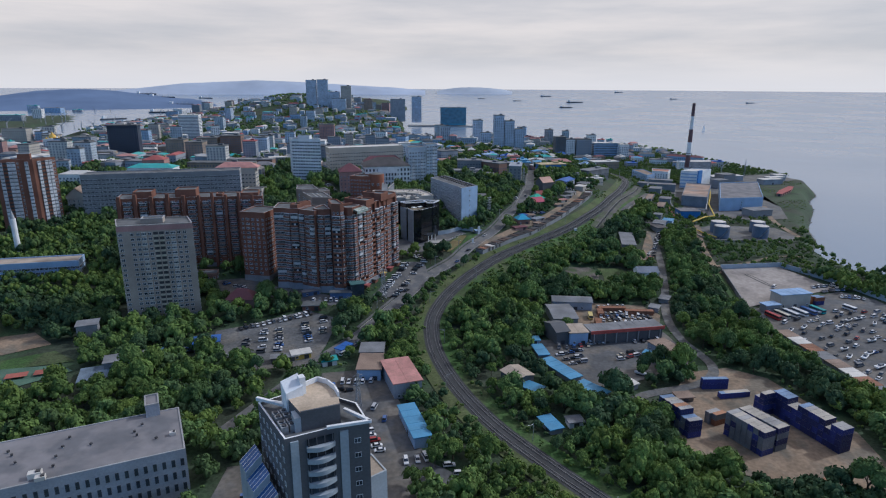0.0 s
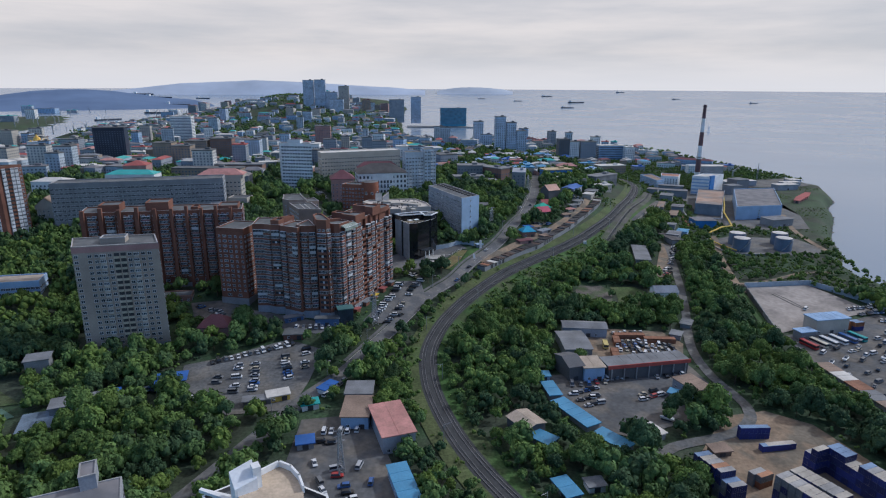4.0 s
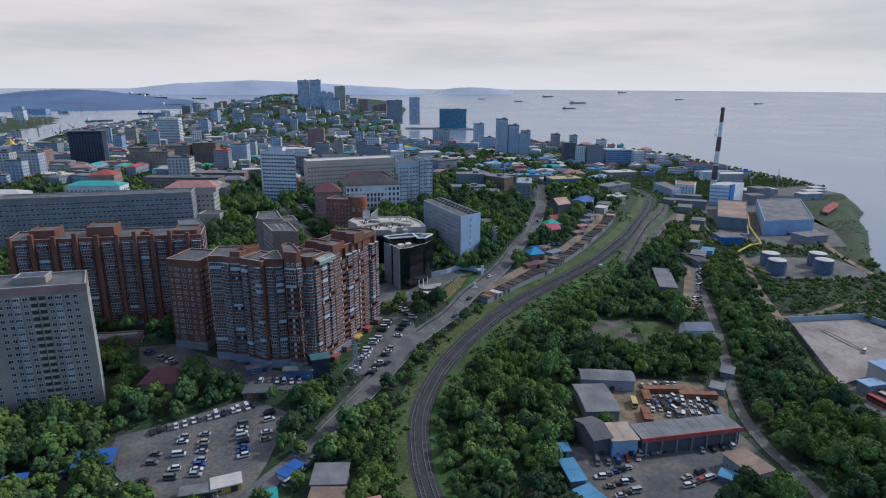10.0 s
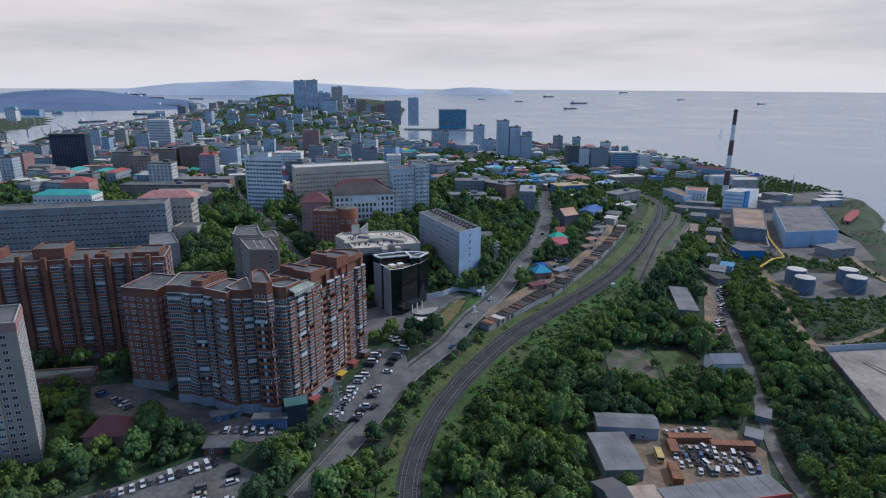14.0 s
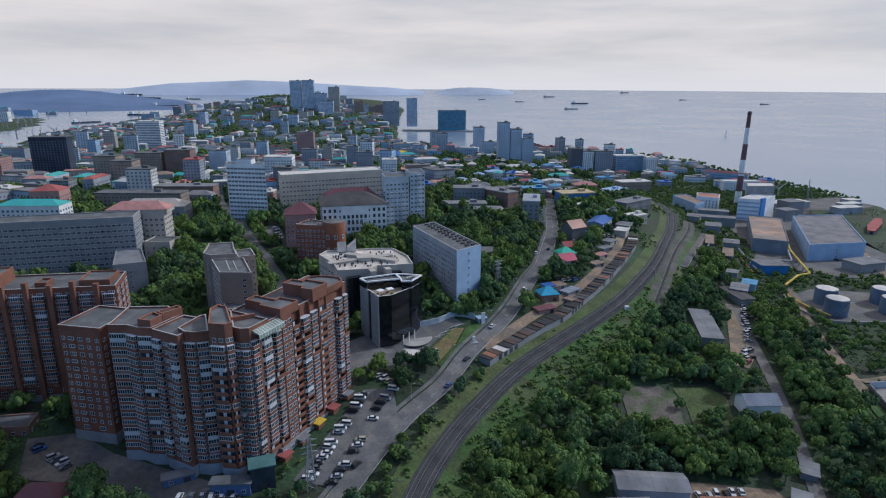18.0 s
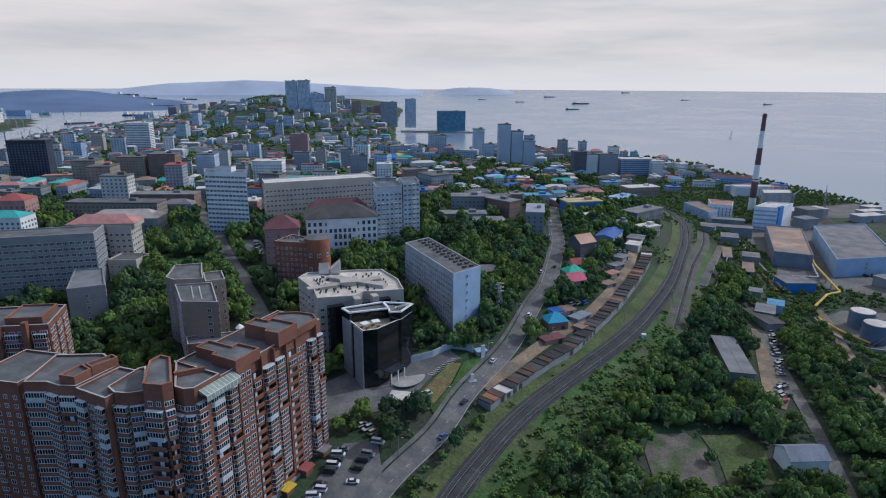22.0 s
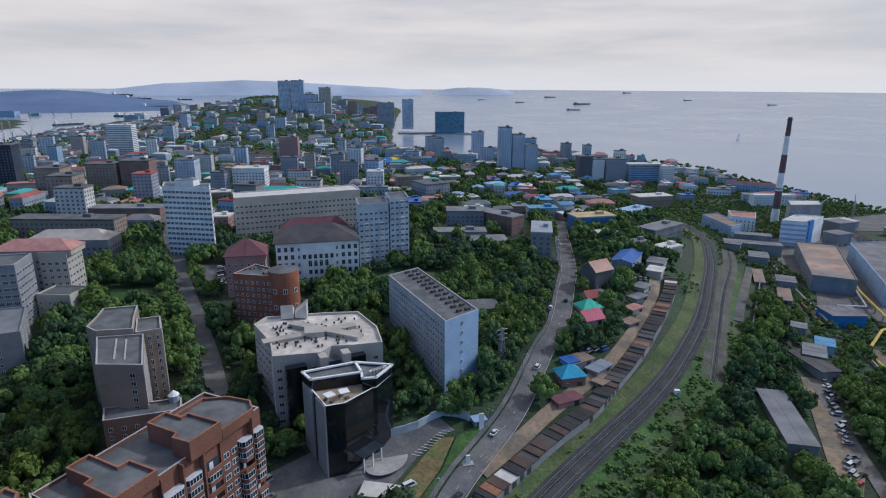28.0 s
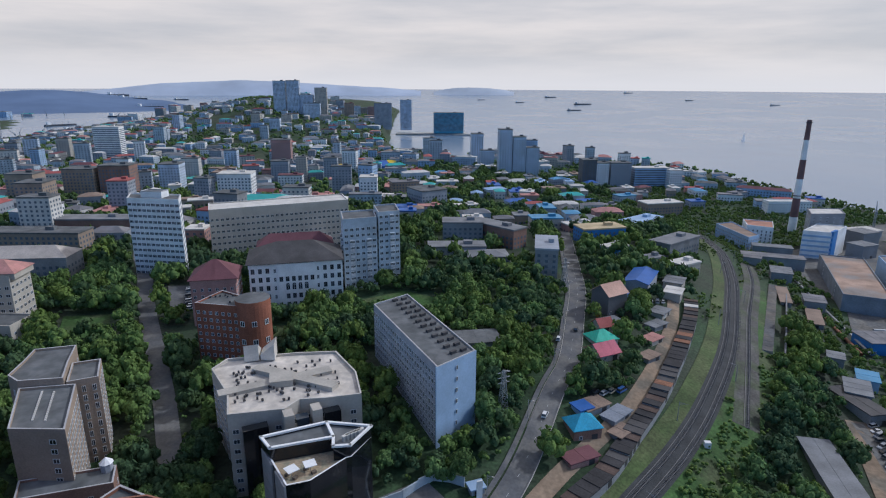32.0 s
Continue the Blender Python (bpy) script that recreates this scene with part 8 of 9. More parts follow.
while made < 900 and guard < 60000:
    guard += 1
    y = 460 + 1150 * tr.random() ** 1.3
    x = tr.uniform(-800, 300)
    if (x > -60 and y < 540) or (x > 95 and y < 700) or side(LAND, np.array([x]), np.array([y]))[0] < 22:
        continue
    if (x + 480) ** 2 + ((y - 1560) * 0.8) ** 2 < 105 ** 2:
        continue
    if y < 700 and abs(x - float(np.interp(y, RY, RX))) < 18:
        continue
    east = x > -50 and y < 900
    lx, ly = tr.uniform(9, 26), tr.uniform(7, 11)
    if east:
        lx = tr.uniform(8, 20)
    r = max(lx, ly) * 0.55
    if any((x - a) ** 2 + (y - b) ** 2 < (r + c + 1.5) ** 2 * 0.5 for a, b, c in TAKEN):
        continue
    tall = tr.random() < (0.0 if east else 0.08 if y < 1000 else 0.02)
    h = tr.uniform(18, 27) if tall else tr.uniform(4, 7) if east else tr.uniform(6, 12) if y < 1000 else tr.uniform(4.5, 8.5)
    if tall:
        lx = min(lx, 16)
    roof = tr.choice(ROOFS) if not tall else M_ROOF
    if east and tr.random() < 0.3:
        roof = tr.choice((M_BLUE, M_BLUED, M_ROOFW, M_BLUEW))
    # Past y 800 a paler, bluer wall palette paints in the haze.
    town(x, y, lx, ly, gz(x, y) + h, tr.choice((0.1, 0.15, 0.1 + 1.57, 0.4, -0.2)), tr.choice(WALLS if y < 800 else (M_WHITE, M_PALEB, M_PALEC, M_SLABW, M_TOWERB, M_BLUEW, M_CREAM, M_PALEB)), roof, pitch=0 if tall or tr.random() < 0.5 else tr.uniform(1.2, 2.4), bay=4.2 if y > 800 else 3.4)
    made += 1

# stands of a stadium
th = thing("stadium_stand", (-122, 880, 12), "stadium stand with blue and yellow seat blocks", "stadium", rot=0.72 - 0.05)
M_YEL = mat("yellow_seats", (0.70, 0.48, 0.05))
for k in range(7):
    g = Geo()
    g.prism([(0, -5), (10.5, -5), (10.5, 5), (0, 5)], -4, [1, 1, 6, 6], 0)
    part("seat_block", g.make("seat_block", [(M_YEL, M_BLUED, M_BLUED)[k % 3]]), th, loc=(-38 + 11 * k, 0, 0))

# golden-domed church near the bay
ch = town(-505, 690, 16, 14, 34, 0.15, M_WHITE, M_WHITE, "church", "white church with golden domes", "church")
M_GOLD = mat("gilding", (0.75, 0.50, 0.12), rough=0.3, metal=0.9)
for x, y, r, z in ((0, 0, 3.6, 24), (-5, -4, 1.8, 22), (5, -4, 1.8, 22), (-5, 4, 1.8, 22), (5, 4, 1.8, 22)):
    g = Geo()
    rings = [(r, 0), (r * 1.12, 0.35 * r), (r * 0.95, 0.8 * r), (r * 0.45, 1.3 * r), (0.05, 2.0 * r)]
    for (ra, za), (rb, zb) in zip(rings, rings[1:]):
        for k in range(12):
            a, b = 0.5236 * k, 0.5236 * (k + 1)
            g.face([(ra * math.cos(a), ra * math.sin(a), za), (ra * math.cos(b), ra * math.sin(b), za), (rb * math.cos(b), rb * math.sin(b), zb), (rb * math.cos(a), rb * math.sin(a), zb)])
    g.prism([(r * 0.9 * math.cos(t), r * 0.9 * math.sin(t)) for t in np.linspace(0, 6.283, 12, endpoint=False)], -r * 1.6, 0.02, 1, top=False)
    part("dome", g.make("dome", [M_GOLD, M_WHITE]), ch, "golden dome on a white drum", loc=(x, y, z - 690 * 0 - gz(-505, 690) + 12))

# ---- harbour, ships, hills ----
M_HULL = mat("ship_hull", (0.06, 0.07, 0.09), rough=0.6)


def ship(x, y, L, rot, label="dark freighter lying at anchor", z=0.0):
    th = thing("ship", (x, y, z + float(sea_z(math.hypot(x, y - 80)))), label, "ship", "ships at anchor", rot)
    W, Hh = L * 0.15, L * 0.055
    rim = [(-L / 2, -W / 2), (L * 0.35, -W / 2), (L / 2, 0), (L * 0.35, W / 2), (-L / 2, W / 2)]
    g = Geo()
    g.prism(rim, -1, Hh, 0)
    part("hull", g.make("hull", [M_HULL]), th)
    g = Geo()
    g.box(-L * 0.38, 0, Hh, L * 0.12, W * 0.8, L * 0.09)
    part("bridge", g.make("bridge", [M_WHITE]), th, "white bridge house")
    for k in range(3):
        g = Geo()
        g.box(0, 0, Hh, L * 0.012, L * 0.012, L * 0.07)
        part("mast", g.make("mast", [M_GREYM]), th, loc=(-L * 0.15 + L * 0.2 * k, 0, 0))


for x, y, L in ((18, 2867, 33), (177, 2743, 37), (333, 3017, 52), (417, 2650, 69), (343, 2382, 50), (734, 3244, 44), (881, 2806, 34), (1108, 2549, 37)):
    ship(x, y, L, 0.1)
for x, y, L, r in ((-1010, 1900, 80, 0.2), (-1120, 2250, 90, 0.2), (-880, 1500, 60, 1.2), (-780, 1180, 50, 1.1), (-1350, 2550, 110, 0.1), (-1000, 1620, 70, 1.0), (-1180, 2600, 60, 0.0), (-1500, 2700, 90, 0.1)):
    ship(x, y, L, r, "grey ship moored in the bay")
th = thing("sailing_boat", (516, 1407, 0), "white sailing boat under sail", "sailing boat", rot=0.6)
g = Geo()
g.prism([(-5, -1.4), (2, -1.4), (5.5, 0), (2, 1.4), (-5, 1.4)], -0.3, 1.2, 0)
part("hull", g.make("hull", [M_WHITE]), th)
g = Geo()
g.prism([(0.3, -0.1), (4.6, -0.05), (4.6, 0.05), (0.3, 0.1)], 1.8, [15, 2, 2, 15], 0)
g.prism([(-4.5, -0.05), (-0.2, -0.1), (-0.2, 0.1), (-4.5, 0.05)], 2.2, [2.6, 16, 16, 2.6], 0)
part("sail", g.make("sail", [M_WHITE]), th)
hr = random.Random(31)
for k in range(34):
    x, y = hr.choice(((-905, 1700), (-860, 1450), (-800, 1200), (-1050, 1450), (-1180, 1780), (-1350, 2100), (-1600, 2450), (-990, 1250)))
    crane(x + hr.uniform(-60, 60), y + hr.uniform(-90, 90), hr.uniform(14, 22), hr.uniform(8, 14), hr.uniform(0, 6.28), 3.0, "grey harbour crane on the quay")
for k in range(46):
    x, y = hr.uniform(-2100, -980), hr.uniform(1050, 2300)
    if float(side(PORT, np.array([x]), np.array([y]))[0]) > 30:
        town(x, y, hr.uniform(20, 60), hr.uniform(12, 25), gz(x, y) + hr.uniform(8, 26), hr.uniform(-0.4, 0.4), hr.choice(WALLS), hr.choice(ROOFS), fh=4, bay=6)
for k in range(60):
    x, y = hr.uniform(-900, -210), hr.uniform(1480, 2300)
    if float(side(LAND, np.array([x]), np.array([y]))[0]) > 30:
        town(x, y, hr.uniform(14, 30), hr.uniform(12, 18), gz(x, y) + hr.uniform(10, 30), hr.uniform(-0.4, 0.4), hr.choice(WALLS), hr.choice(ROOFS), fh=3.4, bay=4.5)
tagged(new("far_town", FAR_TOWN.make("far_town", FAR_TOWN.mats)), "many pale low buildings of the far town", "buildings", kind="stuff")
# quays of the inner harbour
for x, y, lx, ly, r in ((-95, 1490, 150, 30, 0.1), (-95, 1180, 70, 8, 0.1), (-100, 1140, 60, 7, 0.1), (-80, 1120, 50, 6, 0.15), (-20, 1472, 50, 10, 0.0)):
    g = Geo()
    g.box(0, 0, -2, lx, ly, 4.5)
    ob = new("quay", g.make("quay", [M_CONC]))
    ob.matrix_world = pose(x, y, 0, 0, 0, math.degrees(r))
    tagged(ob, "concrete harbour quay", "quay", kind="structure")


def ridge(name, az0, az1, profile, r0, r1, label, col):
    """A range of far hills: a slope from its foot at r0 to its crest at r1, metres from the start."""
    n, g = 160, Geo()
    m = bpy.data.materials.get("far_hill_" + name)
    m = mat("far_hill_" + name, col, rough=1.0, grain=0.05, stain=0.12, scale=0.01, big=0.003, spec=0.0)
    for i in range(n + 1):
        t = i / n
        a = radians(az0 + (az1 - az0) * t)
        hgt = float(np.interp(t, np.linspace(0, 1, len(profile)), profile)) + 1.6 * noise.noise((t * 14, 3.1, 0)) + 0.6 * noise.noise((t * 40, 1.7, 0))
        for k, f in enumerate((0.0, 0.25, 0.5, 0.75, 1.0)):
            r = r0 + (r1 - r0) * f
            g.v.append((r * math.sin(a), 80 + r * math.cos(a), float(sea_z(r0)) - 1 + (hgt - float(sea_z(r0))) * sin_up(f)))
    for i in range(n):
        for k in range(4):
            a = i * 5 + k
            g.f.append((a, a + 1, a + 6, a + 5))
            g.m.append(0)
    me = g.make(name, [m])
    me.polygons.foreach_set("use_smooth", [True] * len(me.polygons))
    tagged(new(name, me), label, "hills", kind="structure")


def sin_up(f):
    return math.sin(f * math.pi / 2)


# The haze is in these base colours: blue-grey, paler for the farther ranges.
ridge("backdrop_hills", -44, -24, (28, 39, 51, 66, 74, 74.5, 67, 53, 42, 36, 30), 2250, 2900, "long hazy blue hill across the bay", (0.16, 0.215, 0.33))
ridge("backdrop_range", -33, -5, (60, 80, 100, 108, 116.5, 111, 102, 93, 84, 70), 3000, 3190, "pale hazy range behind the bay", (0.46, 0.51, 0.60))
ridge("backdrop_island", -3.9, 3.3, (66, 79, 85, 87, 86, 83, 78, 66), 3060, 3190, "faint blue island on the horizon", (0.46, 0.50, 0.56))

# ---- street furniture, masts and markings ----


def strut(g, a, b, w, mi=0):
    """A thin square bar between two points."""
    a, b = Vector(a), Vector(b)
    d = (b - a).normalized()
    u = d.orthogonal().normalized() * w / 2
    v = d.cross(u)
    k = len(g.v)
    for p in (a, b):
        g.v += [tuple(p + u + v), tuple(p - u + v), tuple(p - u - v), tuple(p + u - v)]
    for i in range(4):
        j = (i + 1) % 4
        g.f.append((k + i, k + j, k + 4 + j, k + 4 + i))
        g.m.append(mi)


def lattice_mast(x, y, h, w, label, arms=3):
    """A tapering lattice mast with cross arms, sizes in metres."""
    th = thing("lattice_mast", (x, y, gz(x, y)), label, "power mast", "power masts", 0.5)
    n = int(h / 2.2)
    wid = lambda z: w * (1 - 0.75 * z / h) / 2
    for sx, sy in ((1, 1), (-1, 1), (-1, -1), (1, -1)):
        g = Geo()
        strut(g, (sx * wid(0), sy * wid(0), 0), (sx * wid(h), sy * wid(h), h), 0.2)
        part("leg", g.small().make("leg", [M_GREYM]), th)
    for k in range(n):
        g = Geo()
        z0, z1 = h * k / n, h * (k + 1) / n
        c0 = [(sx * wid(z0), sy * wid(z0), z0) for sx, sy in ((1, 1), (-1, 1), (-1, -1), (1, -1))]
        c1 = [(sx * wid(z1), sy * wid(z1), z1) for sx, sy in ((1, 1), (-1, 1), (-1, -1), (1, -1))]
        for i in range(4):
            j = (i + 1) % 4
            strut(g, c0[i], c1[j], 0.1)
            strut(g, c0[j], c1[i], 0.1)
            strut(g, c1[i], c1[j], 0.1)
        part("bracing", g.small().make("bracing", [M_GREYM]), th)
    for k in range(arms):
        g = Geo()
        z = h * (0.72 + 0.12 * k)
        for s in (-1, 1):
            strut(g, (0, 0, z), (s * w * 0.85, 0, z), 0.14)
            strut(g, (0, 0, z + 0.8), (s * w * 0.85, 0, z), 0.08)
        part("cross_arm", g.small().make("cross_arm", [M_GREYM]), th)


lattice_mast(-39.2, 241.6, 19, 3.2, "grey lattice power mast beside the parking strip")
lattice_mast(-33.4, 155.6, 18, 2.4, "grey lattice power mast in the workshop yard")
lattice_mast(8.2, 351.0, 17, 3.0, "grey lattice power mast among street trees")
lattice_mast(34.5, 431.0, 17, 3.0, "grey lattice power mast beside the street", 2)


def pole(x, y, h, rot, label, name, category, arm=2.4, group="", wood=False):
    th = thing(name, (x, y, gz(x, y)), label, category, group, rot)
    g = Geo()
    ring = lambda r, z: [(r * math.cos(a), r * math.sin(a), z) for a in np.linspace(0, 6.283, 6, endpoint=False)]
    g.v += ring(0.16, -0.4) + ring(0.09, h)
    for i in range(6):
        g.f.append((i, (i + 1) % 6, 6 + (i + 1) % 6, 6 + i))
        g.m.append(0)
    part("shaft", g.small().make("shaft", [M_WOODPOLE if wood else M_GREYM]), th)
    g = Geo()
    strut(g, (0, 0, h - 0.6), (arm, 0, h - 0.2), 0.1)
    strut(g, (0, 0, h - 1.6), (arm * 0.7, 0, h - 0.4), 0.06)
    part("bracket", g.small().make("bracket", [M_GREYM]), th)
    if name == "street_lamp":
        g = Geo()
        g.box(arm + 0.25, 0, h - 0.25, 0.7, 0.25, 0.14)
        part("lamp_head", g.small().make("lamp_head", [M_ROOFW]), th)


rail_line = smooth_line(RAIL, 1.0)
for k, (p, n) in enumerate(list(offsets(rail_line))[60:640:34]):
    s = 1 if k % 2 else -1
    q = p + n * 4.3 * s
    pole(q.x, q.y, 8.5, math.atan2(-n.y * s, -n.x * s), "slim grey overhead-line pole beside the railway", "line_pole", "pole", 3.2, "railway poles")
for k, (p, n) in enumerate(list(offsets(smooth_line(ROAD, 1.0)))[40:360:26]):
    q = p + n * 3.5
    pole(q.x, q.y, 8.0, math.atan2(-n.y, -n.x), "grey street lamp with a short bracket", "street_lamp", "street lamp", 1.6, "street lamps")

# court of the glass office: parking bays, pale round forecourt, hedge, sign
for k in range(11):
    p = Vector((-14.0, 311.8)).lerp(Vector((-7.4, 321.0)), k / 10)
    g = Geo()
    g.prism(rect(0, 0, 3.4, 0.13), 0, 0.012, 0)
    ob = new("parking_line", g.make("parking_line", [M_WHITE]))
    ob.matrix_world = pose(p.x, p.y, gz(p.x, p.y) + 0.26, 0, 0, -15)
    tagged(ob, "white painted parking bay line", "road marking", "parking lines")
g = Geo()
g.prism([(6.0 * math.cos(a), 4.4 * math.sin(a)) for a in np.linspace(0, 6.283, 36, endpoint=False)], 0, 0.14, 0)
ob = new("pavement_disc", g.make("pavement_disc", [M_CONC]))
ob.matrix_world = pose(-20.2, 309.0, gz(-20.2, 309) + 0.22, 0, 0, 60)
tagged(ob, "pale round paved forecourt of an office", "pavement", kind="structure")
th = thing("entrance_canopy", (-24.0, 307.6, gz(-24, 307.6)), "glazed entrance canopy of an office block", "canopy", rot=0.95)
g = Geo()
g.prism(rect(0, 0, 6.5, 3.2), 4.0, 4.25, 0, bottom=True)
part("roof", g.make("roof", [M_GLASSB]), th)
for u in (-2.8, 0, 2.8):
    g = Geo()
    g.box(u, -1.3, 0, 0.25, 0.25, 4.0)
    part("post", g.make("post", [M_WHITE]), th)
th = thing("sign_pylon", (2.2, 323.2, gz(2.2, 323.2)), "slim white sign pylon on a lawn", "sign", rot=0.4)
g = Geo()
g.box(0, 0, 0, 1.3, 0.35, 4.6)
part("slab", g.make("slab", [M_WHITE]), th)
g = Geo()
g.box(0, 0, 0, 1.8, 0.9, 0.3)
part("base", g.make("base", [M_CONC]), th)

# kerbs of the street
for s, w0 in ((1, 2.9), (-1, 2.9)):
    g = Geo()
    pts = list(offsets(smooth_line(ROAD[3:15], 2.0)))
    for (p, n), (q, m) in zip(pts, pts[1:]):
        a, b, c, d = p + n * s * w0, p + n * s * (w0 + 0.2), q + m * s * (w0 + 0.2), q + m * s * w0
        za, zc = gz(*p) + 0.44, gz(*q) + 0.44
        g.face([(*a, za), (*b, za), (*c, zc), (*d, zc)] if s < 0 else [(*b, za), (*a, za), (*d, zc), (*c, zc)])
        g.face([(*a, za - 0.16), (*a, za), (*d, zc), (*d, zc - 0.16)])
    tagged(new("kerb", g.make("kerb", [M_CONC])), "pale concrete kerb along the street", "kerb", kind="structure")
# worn centre dashes
for k, (p, n) in enumerate(list(offsets(smooth_line(ROAD[5:14], 1.0)))[::6]):
    g = bpy.data.meshes.get("lane_dash")
    if not g:
        g = Geo()
        g.prism(rect(0, 0, 2.0, 0.12), 0, 0.012, 0)
        g = g.make("lane_dash", [mat("worn_marking", (0.42, 0.42, 0.41), grain=0.3, stain=0.3)])
    ob = new("lane_dash", g)
    ob.matrix_world = pose(p.x, p.y, gz(*p) + 0.33, 0, 0, math.degrees(math.atan2(n.y, n.x)) + 90)
    tagged(ob, "worn white centre dash on asphalt", "road marking", "centre dashes")

# shops and porches at the foot of the brick flats
M_DULLB = mat("dull_blue_front", (0.10, 0.16, 0.30), grain=0.1, stain=0.2)
for x, y, lx, ly, h, rot, w, rf, lab in (
    (-57.0, 238.3, 9, 2.6, 3.4, 0.12, M_DULLB, M_ROOF, "blue-fronted shop annex at the foot of brick flats"),
    (-71.0, 240.8, 7, 2.4, 3.2, 0.5, M_DULLB, M_ROOFL, "blue-fronted shop annex at the foot of brick flats"),
    (-50.6, 241.2, 5.5, 4.0, 6.5, 0.4, M_GLASSB, M_TEALG, "teal-roofed glazed corner porch"),
):
    hut(lab, x, y, lx, ly, h, rot, w, rf, name="shop_annex", category="shop")
for k, u in enumerate((8, 15, 22, 29, 36)):
    p = Vector((-52, 243)) + U1 * u - W1 * 1.2
    hut("small red entrance porch beside parked cars", p.x, p.y, 2.6, 2.0, 2.4, math.atan2(U1.y, U1.x), M_BRICK, (M_RED, M_SLATE, M_YEL)[k % 3], name="porch", category="porch", win=False)


# rocks along the shore
rr = random.Random(77)
rock_v, rock_f = [], []
east = [p for p in LAND[1:15]]
base_v = [(1, 0, 0), (0, 1, 0), (-1, 0, 0), (0, -1, 0), (0, 0, 1), (0, 0, -1)]
base_f = [(0, 1, 4), (1, 2, 4), (2, 3, 4), (3, 0, 4), (1, 0, 5), (2, 1, 5), (3, 2, 5), (0, 3, 5)]
for a, b in zip(east, east[1:]):
    va, vb = Vector(a), Vector(b)
    d = (vb - va).normalized()
    out = Vector((d.y, -d.x))
    for k in range(int((vb - va).length * 1.4)):
        p = va.lerp(vb, rr.random()) + out * rr.uniform(-9, 6)
        z = float(land_z(np.array([p.x]), np.array([p.y]))[0])
        if not -1.2 < z < 2.2:
            continue
        s, k0 = rr.uniform(0.4, 1.3), len(rock_v)
        rock_v += [(p.x + (v[0] + rr.uniform(-0.3, 0.3)) * s, p.y + (v[1] + rr.uniform(-0.3, 0.3)) * s, max(z, -0.2) + v[2] * s * 0.6) for v in base_v]
        rock_f += [tuple(k0 + i for i in f) for f in base_f]
me = bpy.data.meshes.new("shore_rocks")
me.from_pydata(rock_v, [], rock_f)
me.materials.append(mat("shore_rock", (0.20, 0.185, 0.17), grain=0.25, stain=0.3))
tagged(new("shore_rocks", me), "grey and brown boulders along the waterline", "rocks", kind="stuff")

# railway platform beside the sidings
line = [Vector((101, 407)) + Vector((38, 77)) * k / 20 for k in range(21)]
th = thing("railway_platform", (*line[0], gz(*line[0])), "long grey concrete railway platform with a worn top", "platform")
o = th.matrix_world.translation
d = Vector((38, 77)).normalized()
for k in range(20):
    m = (line[k] + line[k + 1]) / 2
    g = Geo()
    g.box(m.x - o.x, m.y - o.y, gz(*m) - o.z - 1.0, (line[1] - line[0]).length - 0.05, 3.4, 1.9, math.atan2(d.y, d.x), 0, 1)
    part("platform_slab", g.make("platform_slab", [M_CONC, M_YARD]), th)
occupy([tuple(line[0] + Vector((3, -2))), tuple(line[20] + Vector((3, -2))), tuple(line[20] - Vector((3, -2))), tuple(line[0] - Vector((3, -2)))], 1.5)
wall_run("quay_wall", [(106, 405), (125, 443), (144, 482)], 2.2, 0.5, M_SLATE, "dark concrete wall behind the platform")

# fence and grass strip beside the loading lot, tyre marks on it
patch("lot_verge", [(121.3, 257.5), (127.8, 305.5), (124.6, 306.5), (118.4, 259)], M_VERGE, "strip of green grass beside a concrete lot", "grass", lift=0.3)
th = thing("lot_fence", (122.2, 257.2, gz(122, 257)), "dark sheet fence along a concrete lot", "fence")
o = th.matrix_world.translation
for k in range(14):
    a, b = Vector((122.2, 257.2)).lerp(Vector((129.0, 306.0)), k / 14), Vector((122.2, 257.2)).lerp(Vector((129.0, 306.0)), (k + 1) / 14)
    m = (a + b) / 2
    g = Geo()
    g.box(m.x - o.x, m.y - o.y, gz(*m) - o.z - 0.3, (b - a).length - 0.06, 0.14, 2.0, math.atan2((b - a).y, (b - a).x))
    part("panel", g.make("panel", [M_DARKG]), th)
M_MARK = mat("tyre_mark", (0.10, 0.095, 0.09), grain=0.3, stain=0.4)
for k, pts in enumerate(([(139, 299), (141, 293), (143.5, 286), (146, 281.5)], [(140.2, 299.5), (143, 294), (145, 287), (146.6, 282)])):
    ribbon("tyre_marks", pts, 0.5 if k else 0.8, M_MARK, "dark tyre marks on pale concrete", "tyre marks", lift=0.36, across=1)

# ---- trees ----


def raster_mask():
    """Where trees may not grow, at one-metre steps."""
    x0, y0, w, h = -330, 40, 700, 850
    occ = np.zeros((h, w), bool)
    for poly in OCC:
        xs, ys = [p[0] for p in poly], [p[1] for p in poly]
        a, b = max(0, int(min(xs) - x0)), min(w, int(max(xs) - x0) + 2)
        c, e = max(0, int(min(ys) - y0)), min(h, int(max(ys) - y0) + 2)
        if a >= b or c >= e:
            continue
        X, Y = np.meshgrid(np.arange(a, b) + x0 + 0.5, np.arange(c, e) + y0 + 0.5)
        occ[c:e, a:b] |= side(list(poly), X, Y) > 0
    return occ, x0, y0


OCCUPIED, OX, OY = raster_mask()


def is_free(x, y, r=0.0):
    for dx, dy in ((0, 0), (r, 0), (-r, 0), (0, r), (0, -r)):
        i, j = int(y + dy - OY), int(x + dx - OX)
        if 0 <= i < OCCUPIED.shape[0] and 0 <= j < OCCUPIED.shape[1] and OCCUPIED[i, j]:
            return False
    return True


